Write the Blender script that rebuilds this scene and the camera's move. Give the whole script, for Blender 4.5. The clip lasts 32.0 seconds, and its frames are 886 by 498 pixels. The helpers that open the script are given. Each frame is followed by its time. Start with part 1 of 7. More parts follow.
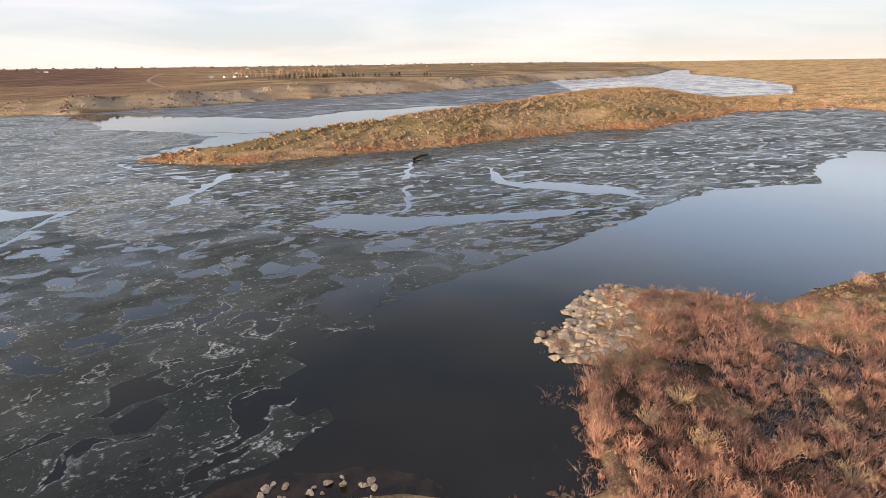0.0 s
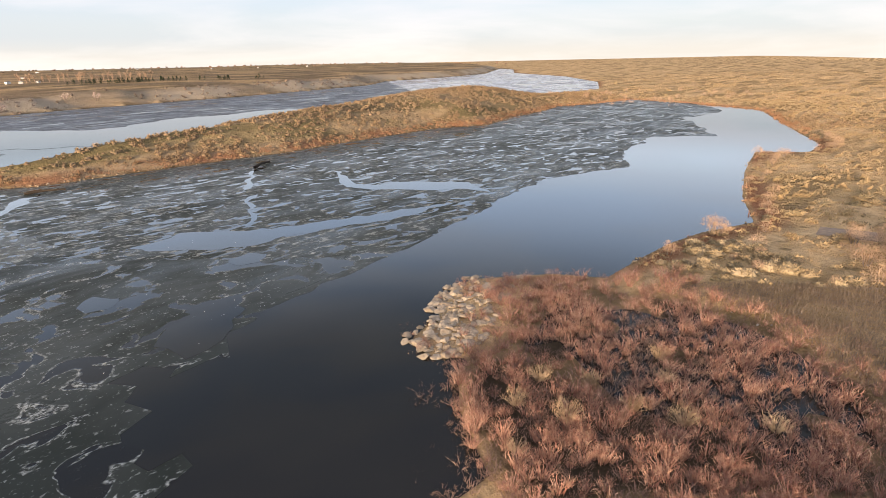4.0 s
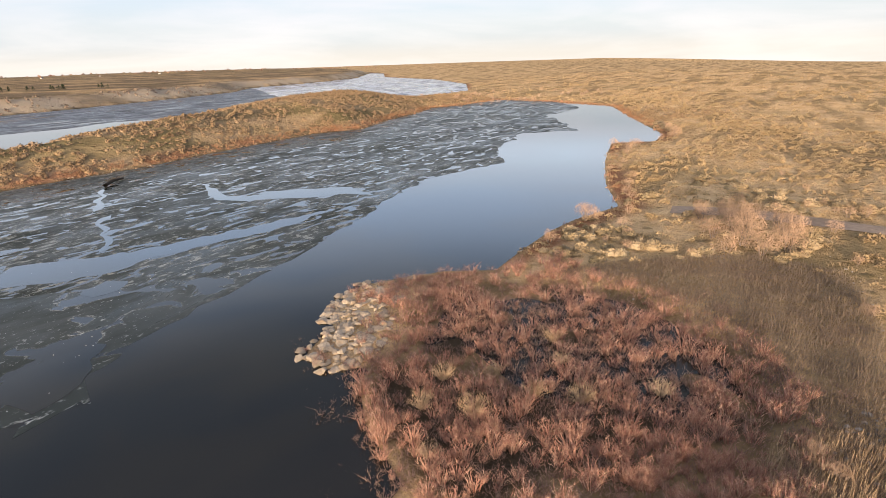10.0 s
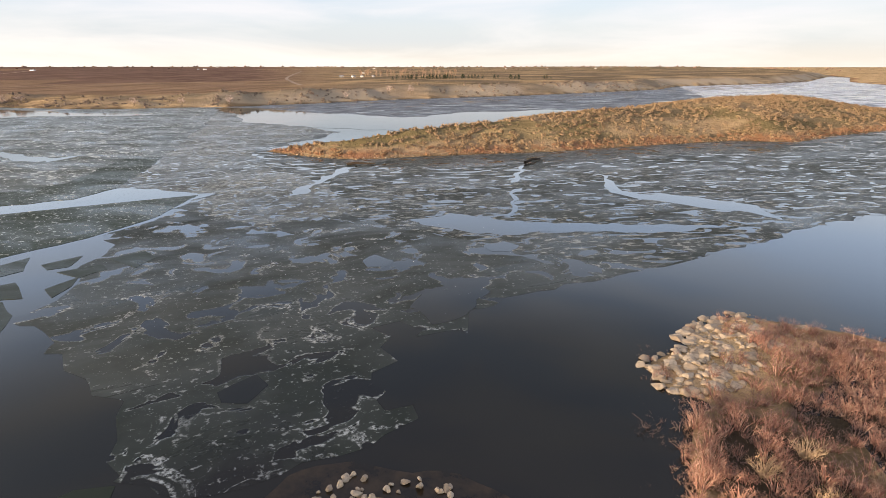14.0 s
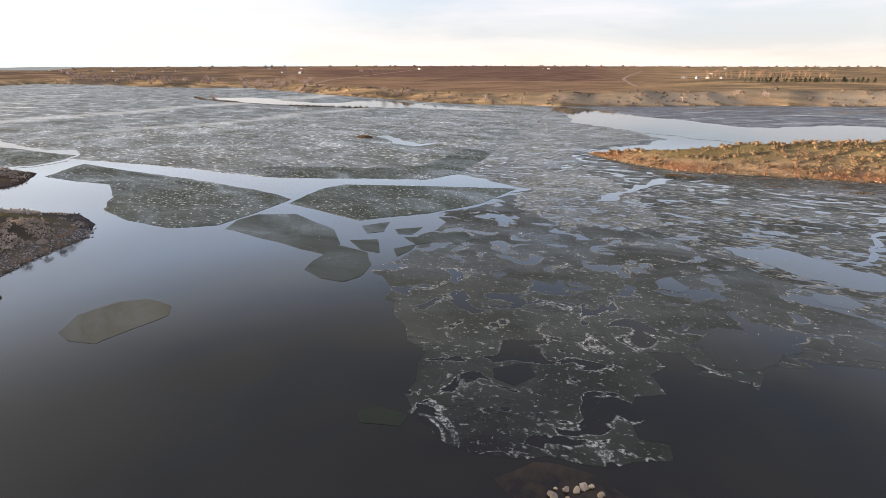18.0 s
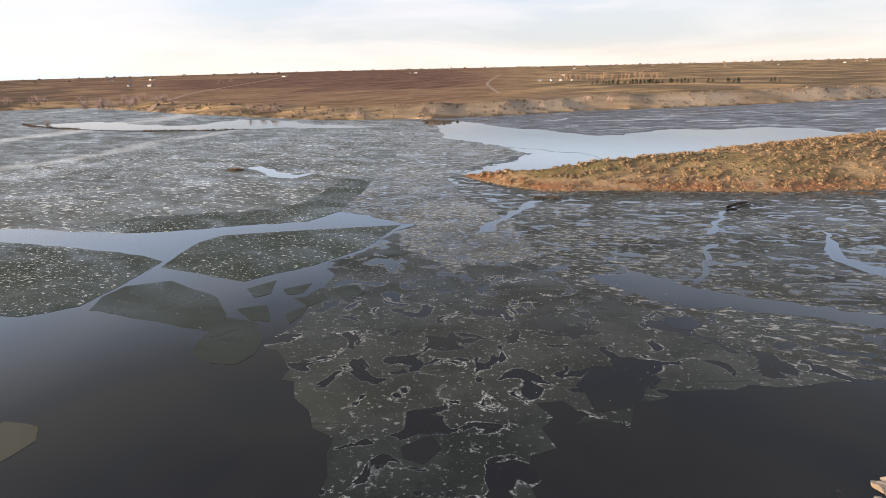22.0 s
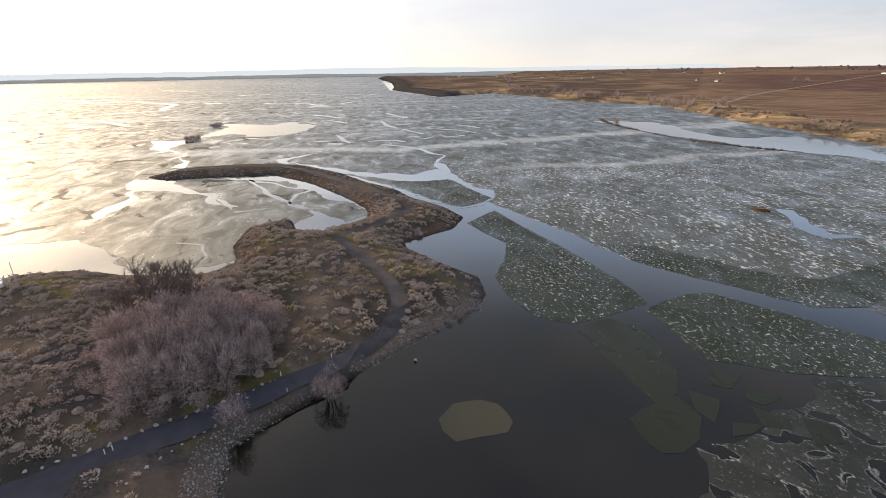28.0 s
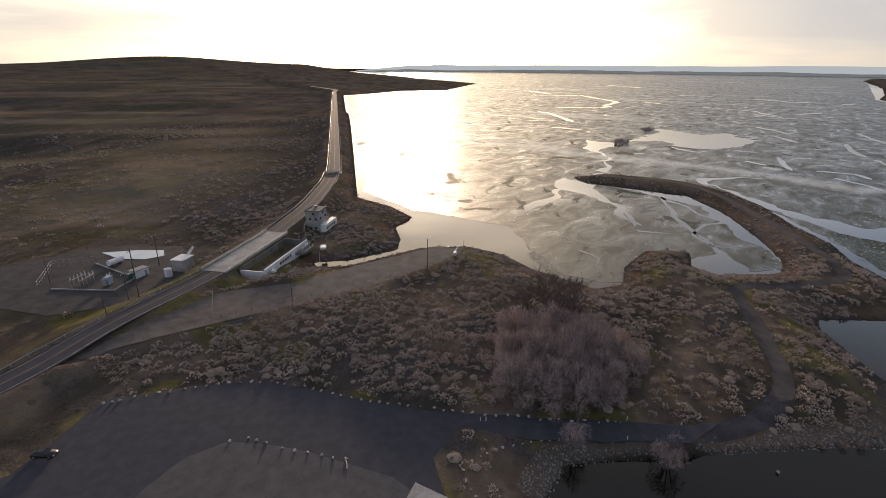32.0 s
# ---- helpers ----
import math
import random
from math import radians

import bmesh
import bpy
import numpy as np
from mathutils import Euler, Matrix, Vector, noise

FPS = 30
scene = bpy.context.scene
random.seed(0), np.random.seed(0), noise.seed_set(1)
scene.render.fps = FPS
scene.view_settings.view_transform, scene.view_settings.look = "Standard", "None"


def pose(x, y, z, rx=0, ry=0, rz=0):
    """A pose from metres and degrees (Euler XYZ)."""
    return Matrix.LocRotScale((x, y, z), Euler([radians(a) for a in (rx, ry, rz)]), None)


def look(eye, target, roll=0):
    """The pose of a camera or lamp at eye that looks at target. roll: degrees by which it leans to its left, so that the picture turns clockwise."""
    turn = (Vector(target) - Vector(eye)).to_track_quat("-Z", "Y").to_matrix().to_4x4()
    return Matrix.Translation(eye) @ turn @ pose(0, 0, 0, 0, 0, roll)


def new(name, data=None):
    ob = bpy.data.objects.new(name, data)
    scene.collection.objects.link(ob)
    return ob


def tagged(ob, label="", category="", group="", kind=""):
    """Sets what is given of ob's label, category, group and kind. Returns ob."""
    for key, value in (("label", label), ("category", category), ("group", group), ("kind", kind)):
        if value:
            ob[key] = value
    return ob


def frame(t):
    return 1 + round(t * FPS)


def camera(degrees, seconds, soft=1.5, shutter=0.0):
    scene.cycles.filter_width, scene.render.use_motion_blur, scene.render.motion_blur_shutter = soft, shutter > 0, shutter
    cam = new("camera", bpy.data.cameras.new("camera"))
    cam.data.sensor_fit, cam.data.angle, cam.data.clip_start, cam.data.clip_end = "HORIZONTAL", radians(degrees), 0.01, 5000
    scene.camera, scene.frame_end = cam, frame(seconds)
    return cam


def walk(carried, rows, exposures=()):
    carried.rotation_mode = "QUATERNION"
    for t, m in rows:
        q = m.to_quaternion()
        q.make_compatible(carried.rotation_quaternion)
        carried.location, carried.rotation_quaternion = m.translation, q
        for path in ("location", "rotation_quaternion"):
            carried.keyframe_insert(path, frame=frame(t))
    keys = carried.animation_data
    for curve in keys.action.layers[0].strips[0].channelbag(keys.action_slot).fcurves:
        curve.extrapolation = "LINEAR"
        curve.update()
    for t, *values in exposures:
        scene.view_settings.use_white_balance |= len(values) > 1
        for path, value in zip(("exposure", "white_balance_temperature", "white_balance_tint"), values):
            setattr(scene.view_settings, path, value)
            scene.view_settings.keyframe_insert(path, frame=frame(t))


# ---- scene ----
import itertools

# ---- camera: seconds, eye, heading (left positive), dip, lean ----
cam = camera(80.94, 32.0, 0.5)
PATH = [
    (0, -0.26, -1.67, 30.51, 1.20, 19.67, 0.80),
    (1, -0.27, -1.30, 30.13, -2.02, 19.55, 0.86),
    (2, -0.30, -0.70, 30.01, -6.33, 19.64, 1.01),
    (3, -0.26, -0.70, 30.22, -10.58, 19.68, 1.20),
    (3.5, -0.25, -0.76, 30.47, -13.10, 19.77, 1.24),
    (5.5, -0.56, -0.65, 30.89, -22.42, 19.88, 1.04),
    (6, -0.69, -0.49, 30.60, -24.70, 19.72, 1.06),
    (7, -0.62, -0.07, 30.29, -28.86, 19.72, 1.23),
    (8, -0.58, 0.13, 30.13, -30.83, 19.79, 1.33),
    (9, -0.65, 0.56, 29.97, -30.15, 19.67, 1.28),
    (10, -0.19, 0.70, 29.93, -28.83, 19.77, 1.90),
    (10.5, -0.10, 0.66, 29.94, -27.74, 19.69, 1.91),
    (11, -0.05, 0.57, 29.92, -25.37, 19.58, 1.81),
    (11.5, -0.05, 0.42, 29.89, -20.73, 19.46, 1.61),
    (12, -0.06, 0.26, 29.89, -14.95, 19.35, 1.31),
    (12.5, -0.03, 0.11, 29.92, -8.25, 19.31, 0.93),
    (13, 0.00, 0.00, 30.00, -0.00, 19.32, 0.55),
    (13.5, 0.09, -0.13, 30.12, 7.77, 19.33, 0.25),
    (14, 0.16, -0.34, 30.29, 13.43, 19.37, 0.06),
    (14.5, 0.19, -0.66, 30.53, 18.23, 19.43, -0.17),
    (15, 0.22, -1.05, 30.76, 22.70, 19.50, -0.40),
    (15.5, 0.33, -1.50, 30.97, 28.60, 19.67, -0.67),
    (17.5, 2.26, -1.51, 31.28, 48.57, 19.30, -0.14),
    (18, 2.28, -1.59, 32.29, 47.76, 19.44, -0.01),
    (19, 2.19, -1.93, 34.45, 44.36, 19.47, 0.30),
    (20, 1.78, -1.68, 36.94, 40.49, 19.44, 0.90),
    (21, 1.59, -1.47, 39.61, 36.81, 19.42, 1.25),
    (22, 1.41, -1.40, 42.31, 34.48, 19.33, 1.42),
    (23, 1.25, -1.61, 45.07, 35.95, 19.23, 1.11),
    (24, 2.22, -1.61, 48.09, 42.03, 19.24, 1.36),
    (24.5, 2.71, -1.57, 49.52, 46.25, 19.21, 1.64),
    (26.5, 1.98, 1.54, 54.68, 67.91, 19.45, 1.89),
    (27, 2.33, 1.77, 56.19, 74.71, 19.44, 1.55),
    (27.5, 2.70, 1.95, 57.74, 82.02, 19.36, 1.22),
    (28, 3.10, 2.10, 59.28, 89.41, 19.29, 0.85),
    (28.5, 3.49, 2.28, 60.81, 96.86, 19.28, 0.60),
    (29, 3.86, 2.51, 62.31, 102.65, 19.32, 0.38),
    (30, 4.56, 3.05, 65.42, 111.00, 19.37, 0.14),
    (30.5, 4.94, 3.39, 67.10, 117.13, 19.48, -0.08),
    (31, 5.29, 3.75, 68.80, 124.27, 19.59, -0.35),
    (31.5, 5.57, 4.10, 70.49, 130.25, 19.72, -0.46),
    (32, 5.81, 4.46, 72.15, 133.47, 19.78, -0.42),
]
walk(cam, [(t, pose(x, y, z, 90 - dip, 0, head) @ pose(0, 0, 0, 0, 0, -lean)) for t, x, y, z, head, dip, lean in PATH],
     [(0, 1.36, 6940, 13), (6, 1.36, 6760, 12), (11, 1.36, 6760, 12), (15.5, 1.36, 6980, 13), (19, 1.37, 6920, 14), (24.5, 1.33, 6860, 14), (27, 1.22, 6630, 12), (29, 0.78, 6600, 14), (32, 0.26, 6520, 14)])

# ---- sky, sun ----
SUN_HEAD, SUN_UP = 137.5, 5.2
world = bpy.data.worlds.new("sky")
scene.world = world
world.use_nodes = True
wn = world.node_tree
wn.nodes.clear()


def wnode(kind, **values):
    n = wn.nodes.new(kind)
    for key, value in values.items():
        n.inputs[key].default_value = value
    return n


sky = wn.nodes.new("ShaderNodeTexSky")
sky.sky_type, sky.sun_disc = "NISHITA", False
sky.sun_elevation, sky.sun_rotation = radians(SUN_UP), radians(-SUN_HEAD)
sky.air_density, sky.dust_density, sky.ozone_density = 1.0, 1.5, 1.0
coord = wn.nodes.new("ShaderNodeTexCoord")
split = wn.nodes.new("ShaderNodeSeparateXYZ")
wn.links.new(coord.outputs["Generated"], split.inputs[0])


def wramp(value, stops):
    n = wn.nodes.new("ShaderNodeValToRGB")
    wn.links.new(value, n.inputs[0])
    n.color_ramp.interpolation = "EASE"
    for k, (place, colour) in enumerate(stops):
        e = n.color_ramp.elements[0 if k == 0 else -1] if k in (0, len(stops) - 1) else n.color_ramp.elements.new(place)
        e.position, e.color = place, (*colour, 1)
    return n.outputs[0]


def wmix(how, f, a, b):
    n = wn.nodes.new("ShaderNodeMix")
    n.data_type, n.blend_type, n.clamp_result = "RGBA", how, False
    for key, value in (("Factor", f), ("A", a), ("B", b)):
        if hasattr(value, "is_output"):
            wn.links.new(value, n.inputs[key])
        else:
            n.inputs[key].default_value = value
    return n.outputs["Result"]


# clear sky overhead, thin bright cloud towards the horizon
clear = wn.nodes.new("ShaderNodeVectorMath")
clear.operation = "SCALE"
clear.inputs["Scale"].default_value = 0.12
wn.links.new(sky.outputs[0], clear.inputs[0])
haze = wramp(split.outputs[2], ((0.0, (0.46, 0.445, 0.415)), (0.05, (0.35, 0.39, 0.435)), (0.11, (0.325, 0.385, 0.465)), (0.17, (0.66, 0.81, 1.0)), (0.27, (0.54, 0.72, 1.02)), (0.48, (0.19, 0.235, 0.32)), (0.8, (0.29, 0.305, 0.42)), (1.0, (0.31, 0.325, 0.45))))
stretch = wn.nodes.new("ShaderNodeMapping")
stretch.inputs["Scale"].default_value = (1.0, 1.0, 6.0)
stretch.inputs["Rotation"].default_value = (0.0, 0.0, 0.6)
wn.links.new(coord.outputs["Generated"], stretch.inputs[0])
cloud = wnode("ShaderNodeTexNoise", Scale=2.3, Detail=6.0, Roughness=0.55, Distortion=0.4)
wn.links.new(stretch.outputs[0], cloud.inputs["Vector"])
cover = wn.nodes.new("ShaderNodeMapRange")
for key, value in (("From Min", 0.40), ("From Max", 0.62), ("To Min", 0.0), ("To Max", 0.85)):
    cover.inputs[key].default_value = value
wn.links.new(cloud.outputs["Fac"], cover.inputs["Value"])
veil = wramp(split.outputs[2], ((0.0, (0.48, 0.47, 0.45)), (0.10, (0.405, 0.42, 0.45)), (0.17, (0.59, 0.68, 0.82)), (0.3, (0.49, 0.60, 0.77)), (0.5, (0.27, 0.28, 0.305)), (0.8, (0.30, 0.31, 0.40)), (1.0, (0.32, 0.33, 0.43))))
tone = wmix("MIX", 0.15, haze, clear.outputs[0])
tone = wmix("MIX", cover.outputs[0], tone, veil)
# the glow round the low sun
aim = wn.nodes.new("ShaderNodeVectorMath")
aim.operation = "DOT_PRODUCT"
wn.links.new(coord.outputs["Generated"], aim.inputs[0])
aim.inputs[1].default_value = (-math.sin(radians(SUN_HEAD)) * math.cos(radians(SUN_UP)), math.cos(radians(SUN_HEAD)) * math.cos(radians(SUN_UP)), math.sin(radians(SUN_UP)))
glow = wramp(aim.outputs["Value"], ((0.0, (0.0, 0.0, 0.0)), (0.5, (0.07, 0.067, 0.056)), (0.7, (0.20, 0.18, 0.14)), (0.8, (0.46, 0.385, 0.26)), (0.87, (0.90, 0.72, 0.43)), (0.92, (1.55, 1.2, 0.68)), (0.965, (2.9, 2.2, 1.25)), (0.993, (4.4, 3.4, 2.05)), (1.0, (7.0, 5.6, 3.8))))
thin = wn.nodes.new("ShaderNodeMapRange")
for key, value in (("From Min", 0.0), ("From Max", 0.85), ("To Min", 1.0), ("To Max", 0.5)):
    thin.inputs[key].default_value = value
wn.links.new(cover.outputs[0], thin.inputs["Value"])
tone = wmix("ADD", thin.outputs[0], tone, glow)
glow.node.color_ramp.interpolation = "LINEAR"
back = wnode("ShaderNodeBackground", Strength=0.9)
wn.links.new(tone, back.inputs["Color"])
wout = wn.nodes.new("ShaderNodeOutputWorld")
wn.links.new(back.outputs[0], wout.inputs[0])

lamp = bpy.data.lights.new("sun", "SUN")
lamp.energy, lamp.angle, lamp.color = 5.0, radians(3.5), (1.0, 0.75, 0.52)
sun = new("sun", lamp)
sun.matrix_world = look((0, 0, 0), (math.sin(radians(SUN_HEAD)) * math.cos(radians(SUN_UP)), -math.cos(radians(SUN_HEAD)) * math.cos(radians(SUN_UP)), -math.sin(radians(SUN_UP))))

# ---- materials ----
class Mat:
    """A node material in the making: every method adds a node and gives back its socket."""

    def __init__(self, name):
        self.m = bpy.data.materials.new(name)
        self.m.use_nodes = True
        self.t = self.m.node_tree
        self.t.nodes.clear()
        self.geo = self.t.nodes.new("ShaderNodeNewGeometry").outputs["Position"]

    def put(self, socket, value):
        if hasattr(value, "is_output"):
            self.t.links.new(value, socket)
        elif isinstance(value, (tuple, list)) and len(value) == 3 and socket.type == "RGBA":
            socket.default_value = (*value, 1)
        else:
            socket.default_value = value

    def stretch(self, scale, turn=0.0, vector=None):
        """Positions turned by an angle, then scaled: a larger scale makes marks shorter that way."""
        n = self.t.nodes.new("ShaderNodeMapping")
        n.vector_type = "TEXTURE"
        self.put(n.inputs[0], self.geo if vector is None else vector)
        n.inputs["Scale"].default_value, n.inputs["Rotation"].default_value = tuple(1 / v for v in scale), (0, 0, turn)
        return n.outputs[0]

    def warped(self, vector, size, far):
        """A vector pushed about by soft noise."""
        n = self.t.nodes.new("ShaderNodeTexNoise")
        self.put(n.inputs["Vector"], vector)
        n.inputs["Scale"].default_value, n.inputs["Detail"].default_value = size, 3.0
        off, add = self.t.nodes.new("ShaderNodeVectorMath"), self.t.nodes.new("ShaderNodeVectorMath")
        off.operation, add.operation = "MULTIPLY_ADD", "ADD"
        self.put(off.inputs[0], n.outputs["Color"])
        off.inputs[1].default_value, off.inputs[2].default_value = (far, far, 0), (-far / 2, -far / 2, 0)
        self.put(add.inputs[0], vector), self.put(add.inputs[1], off.outputs[0])
        return add.outputs[0]

    def flakes(self, size, longer, turn, cover):
        """Ragged separate flakes: 1 on a flake. cover: 0 to 1, a number or a socket."""
        v = self.warped(self.stretch((1, longer, 1), turn), 0.5 / size, size * 1.2)
        n = self.noise(0.8 / size, 4, 0.62, v)
        over = self.calc("ADD", n, self.span(cover, 0.0, 1.0, -0.70, -0.43))
        return self.span(over, 0.0, 0.035)

    def xyz(self):
        n = self.t.nodes.new("ShaderNodeSeparateXYZ")
        self.put(n.inputs[0], self.geo)
        return n.outputs[0], n.outputs[1]

    def noise(self, scale, detail=4.0, rough=0.55, vector=None, warp=0.0):
        n = self.t.nodes.new("ShaderNodeTexNoise")
        self.put(n.inputs["Vector"], self.geo if vector is None else vector)
        n.inputs["Scale"].default_value, n.inputs["Detail"].default_value = scale, detail
        n.inputs["Roughness"].default_value, n.inputs["Distortion"].default_value = rough, warp
        return n.outputs["Fac"]

    def cells(self, scale, vector=None, feature="DISTANCE_TO_EDGE"):
        n = self.t.nodes.new("ShaderNodeTexVoronoi")
        n.feature = feature
        self.put(n.inputs["Vector"], self.geo if vector is None else vector)
        n.inputs["Scale"].default_value = scale
        return n.outputs["Distance"]

    def span(self, value, a, b, lo=0.0, hi=1.0):
        n = self.t.nodes.new("ShaderNodeMapRange")
        self.put(n.inputs["Value"], value)
        for key, v in (("From Min", a), ("From Max", b), ("To Min", lo), ("To Max", hi)):
            n.inputs[key].default_value = v
        return n.outputs[0]

    def calc(self, how, a, b):
        n = self.t.nodes.new("ShaderNodeMath")
        n.operation = how
        self.put(n.inputs[0], a), self.put(n.inputs[1], b)
        return n.outputs[0]

    def mix(self, f, a, b):
        n = self.t.nodes.new("ShaderNodeMix")
        n.data_type = "RGBA"
        self.put(n.inputs["Factor"], f), self.put(n.inputs["A"], a), self.put(n.inputs["B"], b)
        return n.outputs["Result"]

    def own(self, key):
        """The object's or the island's random number."""
        kind, out = (("ShaderNodeObjectInfo", "Random"), ("ShaderNodeNewGeometry", "Random Per Island"))[key == "island"]
        return self.t.nodes.new(kind).outputs[out]

    def attr(self, name):
        n = self.t.nodes.new("ShaderNodeAttribute")
        n.attribute_name = name
        s = self.t.nodes.new("ShaderNodeSeparateColor")
        self.t.links.new(n.outputs["Color"], s.inputs[0])
        return s.outputs[0], s.outputs[1], s.outputs[2]

    def done(self, colour, rough=0.8, metal=0.0, bump=None, high=0.05, far=1.0, ior=1.45, gloss=0.5):
        b = self.t.nodes.new("ShaderNodeBsdfPrincipled")
        self.put(b.inputs["Base Color"], colour), self.put(b.inputs["Roughness"], rough), self.put(b.inputs["Metallic"], metal)
        b.inputs["IOR"].default_value = ior
        self.put(b.inputs["Specular IOR Level"], gloss)
        if bump is not None:
            n = self.t.nodes.new("ShaderNodeBump")
            n.inputs["Strength"].default_value, n.inputs["Distance"].default_value = far, high
            self.put(n.inputs["Height"], bump)
            self.t.links.new(n.outputs[0], b.inputs["Normal"])
        o = self.t.nodes.new("ShaderNodeOutputMaterial")
        self.t.links.new(b.outputs[0], o.inputs[0])
        return self.m


def plain(name, colour, rough=0.8, metal=0.0, grain=6.0, depth=0.25, high=0.01):
    """A surface of one colour with stains and grain."""
    m = Mat(name)
    big, small = m.noise(grain * 0.12, 3), m.noise(grain, 5)
    f = m.calc("ADD", m.calc("MULTIPLY", big, 0.6), m.calc("MULTIPLY", small, 0.4))
    dark, light = tuple(c * (1 - depth) for c in colour), tuple(min(c * (1 + depth), 0.95) for c in colour)
    return m.done(m.mix(m.span(f, 0.35, 0.65), dark, light), m.span(small, 0.3, 0.7, rough - 0.08, min(rough + 0.08, 1)), metal, small, high, gloss=0.5 if rough < 0.8 else 0.06)


def ground_material():
    m = Mat("dry_ground")
    field, green, red = m.attr("zones")
    wet, gravel, pale = m.attr("zones_more")
    big, mid, fine = m.noise(0.018, 5), m.noise(0.16, 5, 0.6), m.noise(1.7, 5, 0.65)
    streaks = m.noise(0.03, 5, 0.6, m.stretch((0.5, 2.2, 1), 0.5))
    straw = m.mix(m.span(mid, 0.35, 0.65), (0.41, 0.28, 0.145), (0.55, 0.395, 0.225))
    straw = m.mix(m.span(streaks, 0.46, 0.58, 0, 0.8), straw, (0.185, 0.135, 0.075))
    straw = m.mix(m.span(fine, 0.5, 0.72, 0, 0.6), straw, (0.15, 0.115, 0.065))
    straw = m.mix(m.span(big, 0.55, 0.7, 0, 0.6), straw, (0.27, 0.21, 0.11))
    # brush spots: scrub tone with the bushes' shade put into the colour
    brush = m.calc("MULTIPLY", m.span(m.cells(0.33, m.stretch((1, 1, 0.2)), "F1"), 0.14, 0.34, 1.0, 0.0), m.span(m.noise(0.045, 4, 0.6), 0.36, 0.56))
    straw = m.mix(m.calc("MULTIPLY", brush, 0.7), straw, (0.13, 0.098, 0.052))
    moss = m.mix(m.span(mid, 0.4, 0.6), (0.085, 0.082, 0.03), (0.15, 0.13, 0.05))
    soil = m.mix(m.span(m.noise(0.05, 4, 0.5, m.stretch((1, 0.15, 1), 0.2)), 0.4, 0.6), (0.100, 0.065, 0.051), (0.165, 0.109, 0.083))
    rust = m.mix(m.span(fine, 0.35, 0.65), (0.17, 0.085, 0.052), (0.26, 0.145, 0.085))
    # gravel, its tone greyed to carry the haze of the far land
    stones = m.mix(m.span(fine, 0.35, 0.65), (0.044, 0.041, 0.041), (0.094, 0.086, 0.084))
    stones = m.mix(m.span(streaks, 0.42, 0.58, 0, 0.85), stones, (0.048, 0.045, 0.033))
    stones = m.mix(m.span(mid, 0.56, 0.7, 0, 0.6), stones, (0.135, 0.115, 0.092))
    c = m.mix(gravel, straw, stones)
    c = m.mix(m.calc("MINIMUM", green, 0.8), c, moss)
    c = m.mix(red, c, rust)
    c = m.mix(field, c, soil)
    c = m.mix(pale, c, (0.30, 0.25, 0.185))
    c = m.mix(wet, c, (0.034, 0.028, 0.021))
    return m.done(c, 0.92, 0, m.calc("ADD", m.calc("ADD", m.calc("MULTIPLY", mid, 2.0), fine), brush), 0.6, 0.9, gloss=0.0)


def water_material():
    m = Mat("still_water")
    low = m.noise(0.05, 3)
    c = m.mix(m.span(low, 0.35, 0.65), (0.0055, 0.0055, 0.0040), (0.011, 0.0105, 0.0070))
    return m.done(c, m.span(low, 0.4, 0.6, 0.03, 0.07), 0, m.noise(0.9, 3, 0.5, m.stretch((1, 0.4, 1), 0.4)), 0.006, 0.35, 1.36, 0.5)


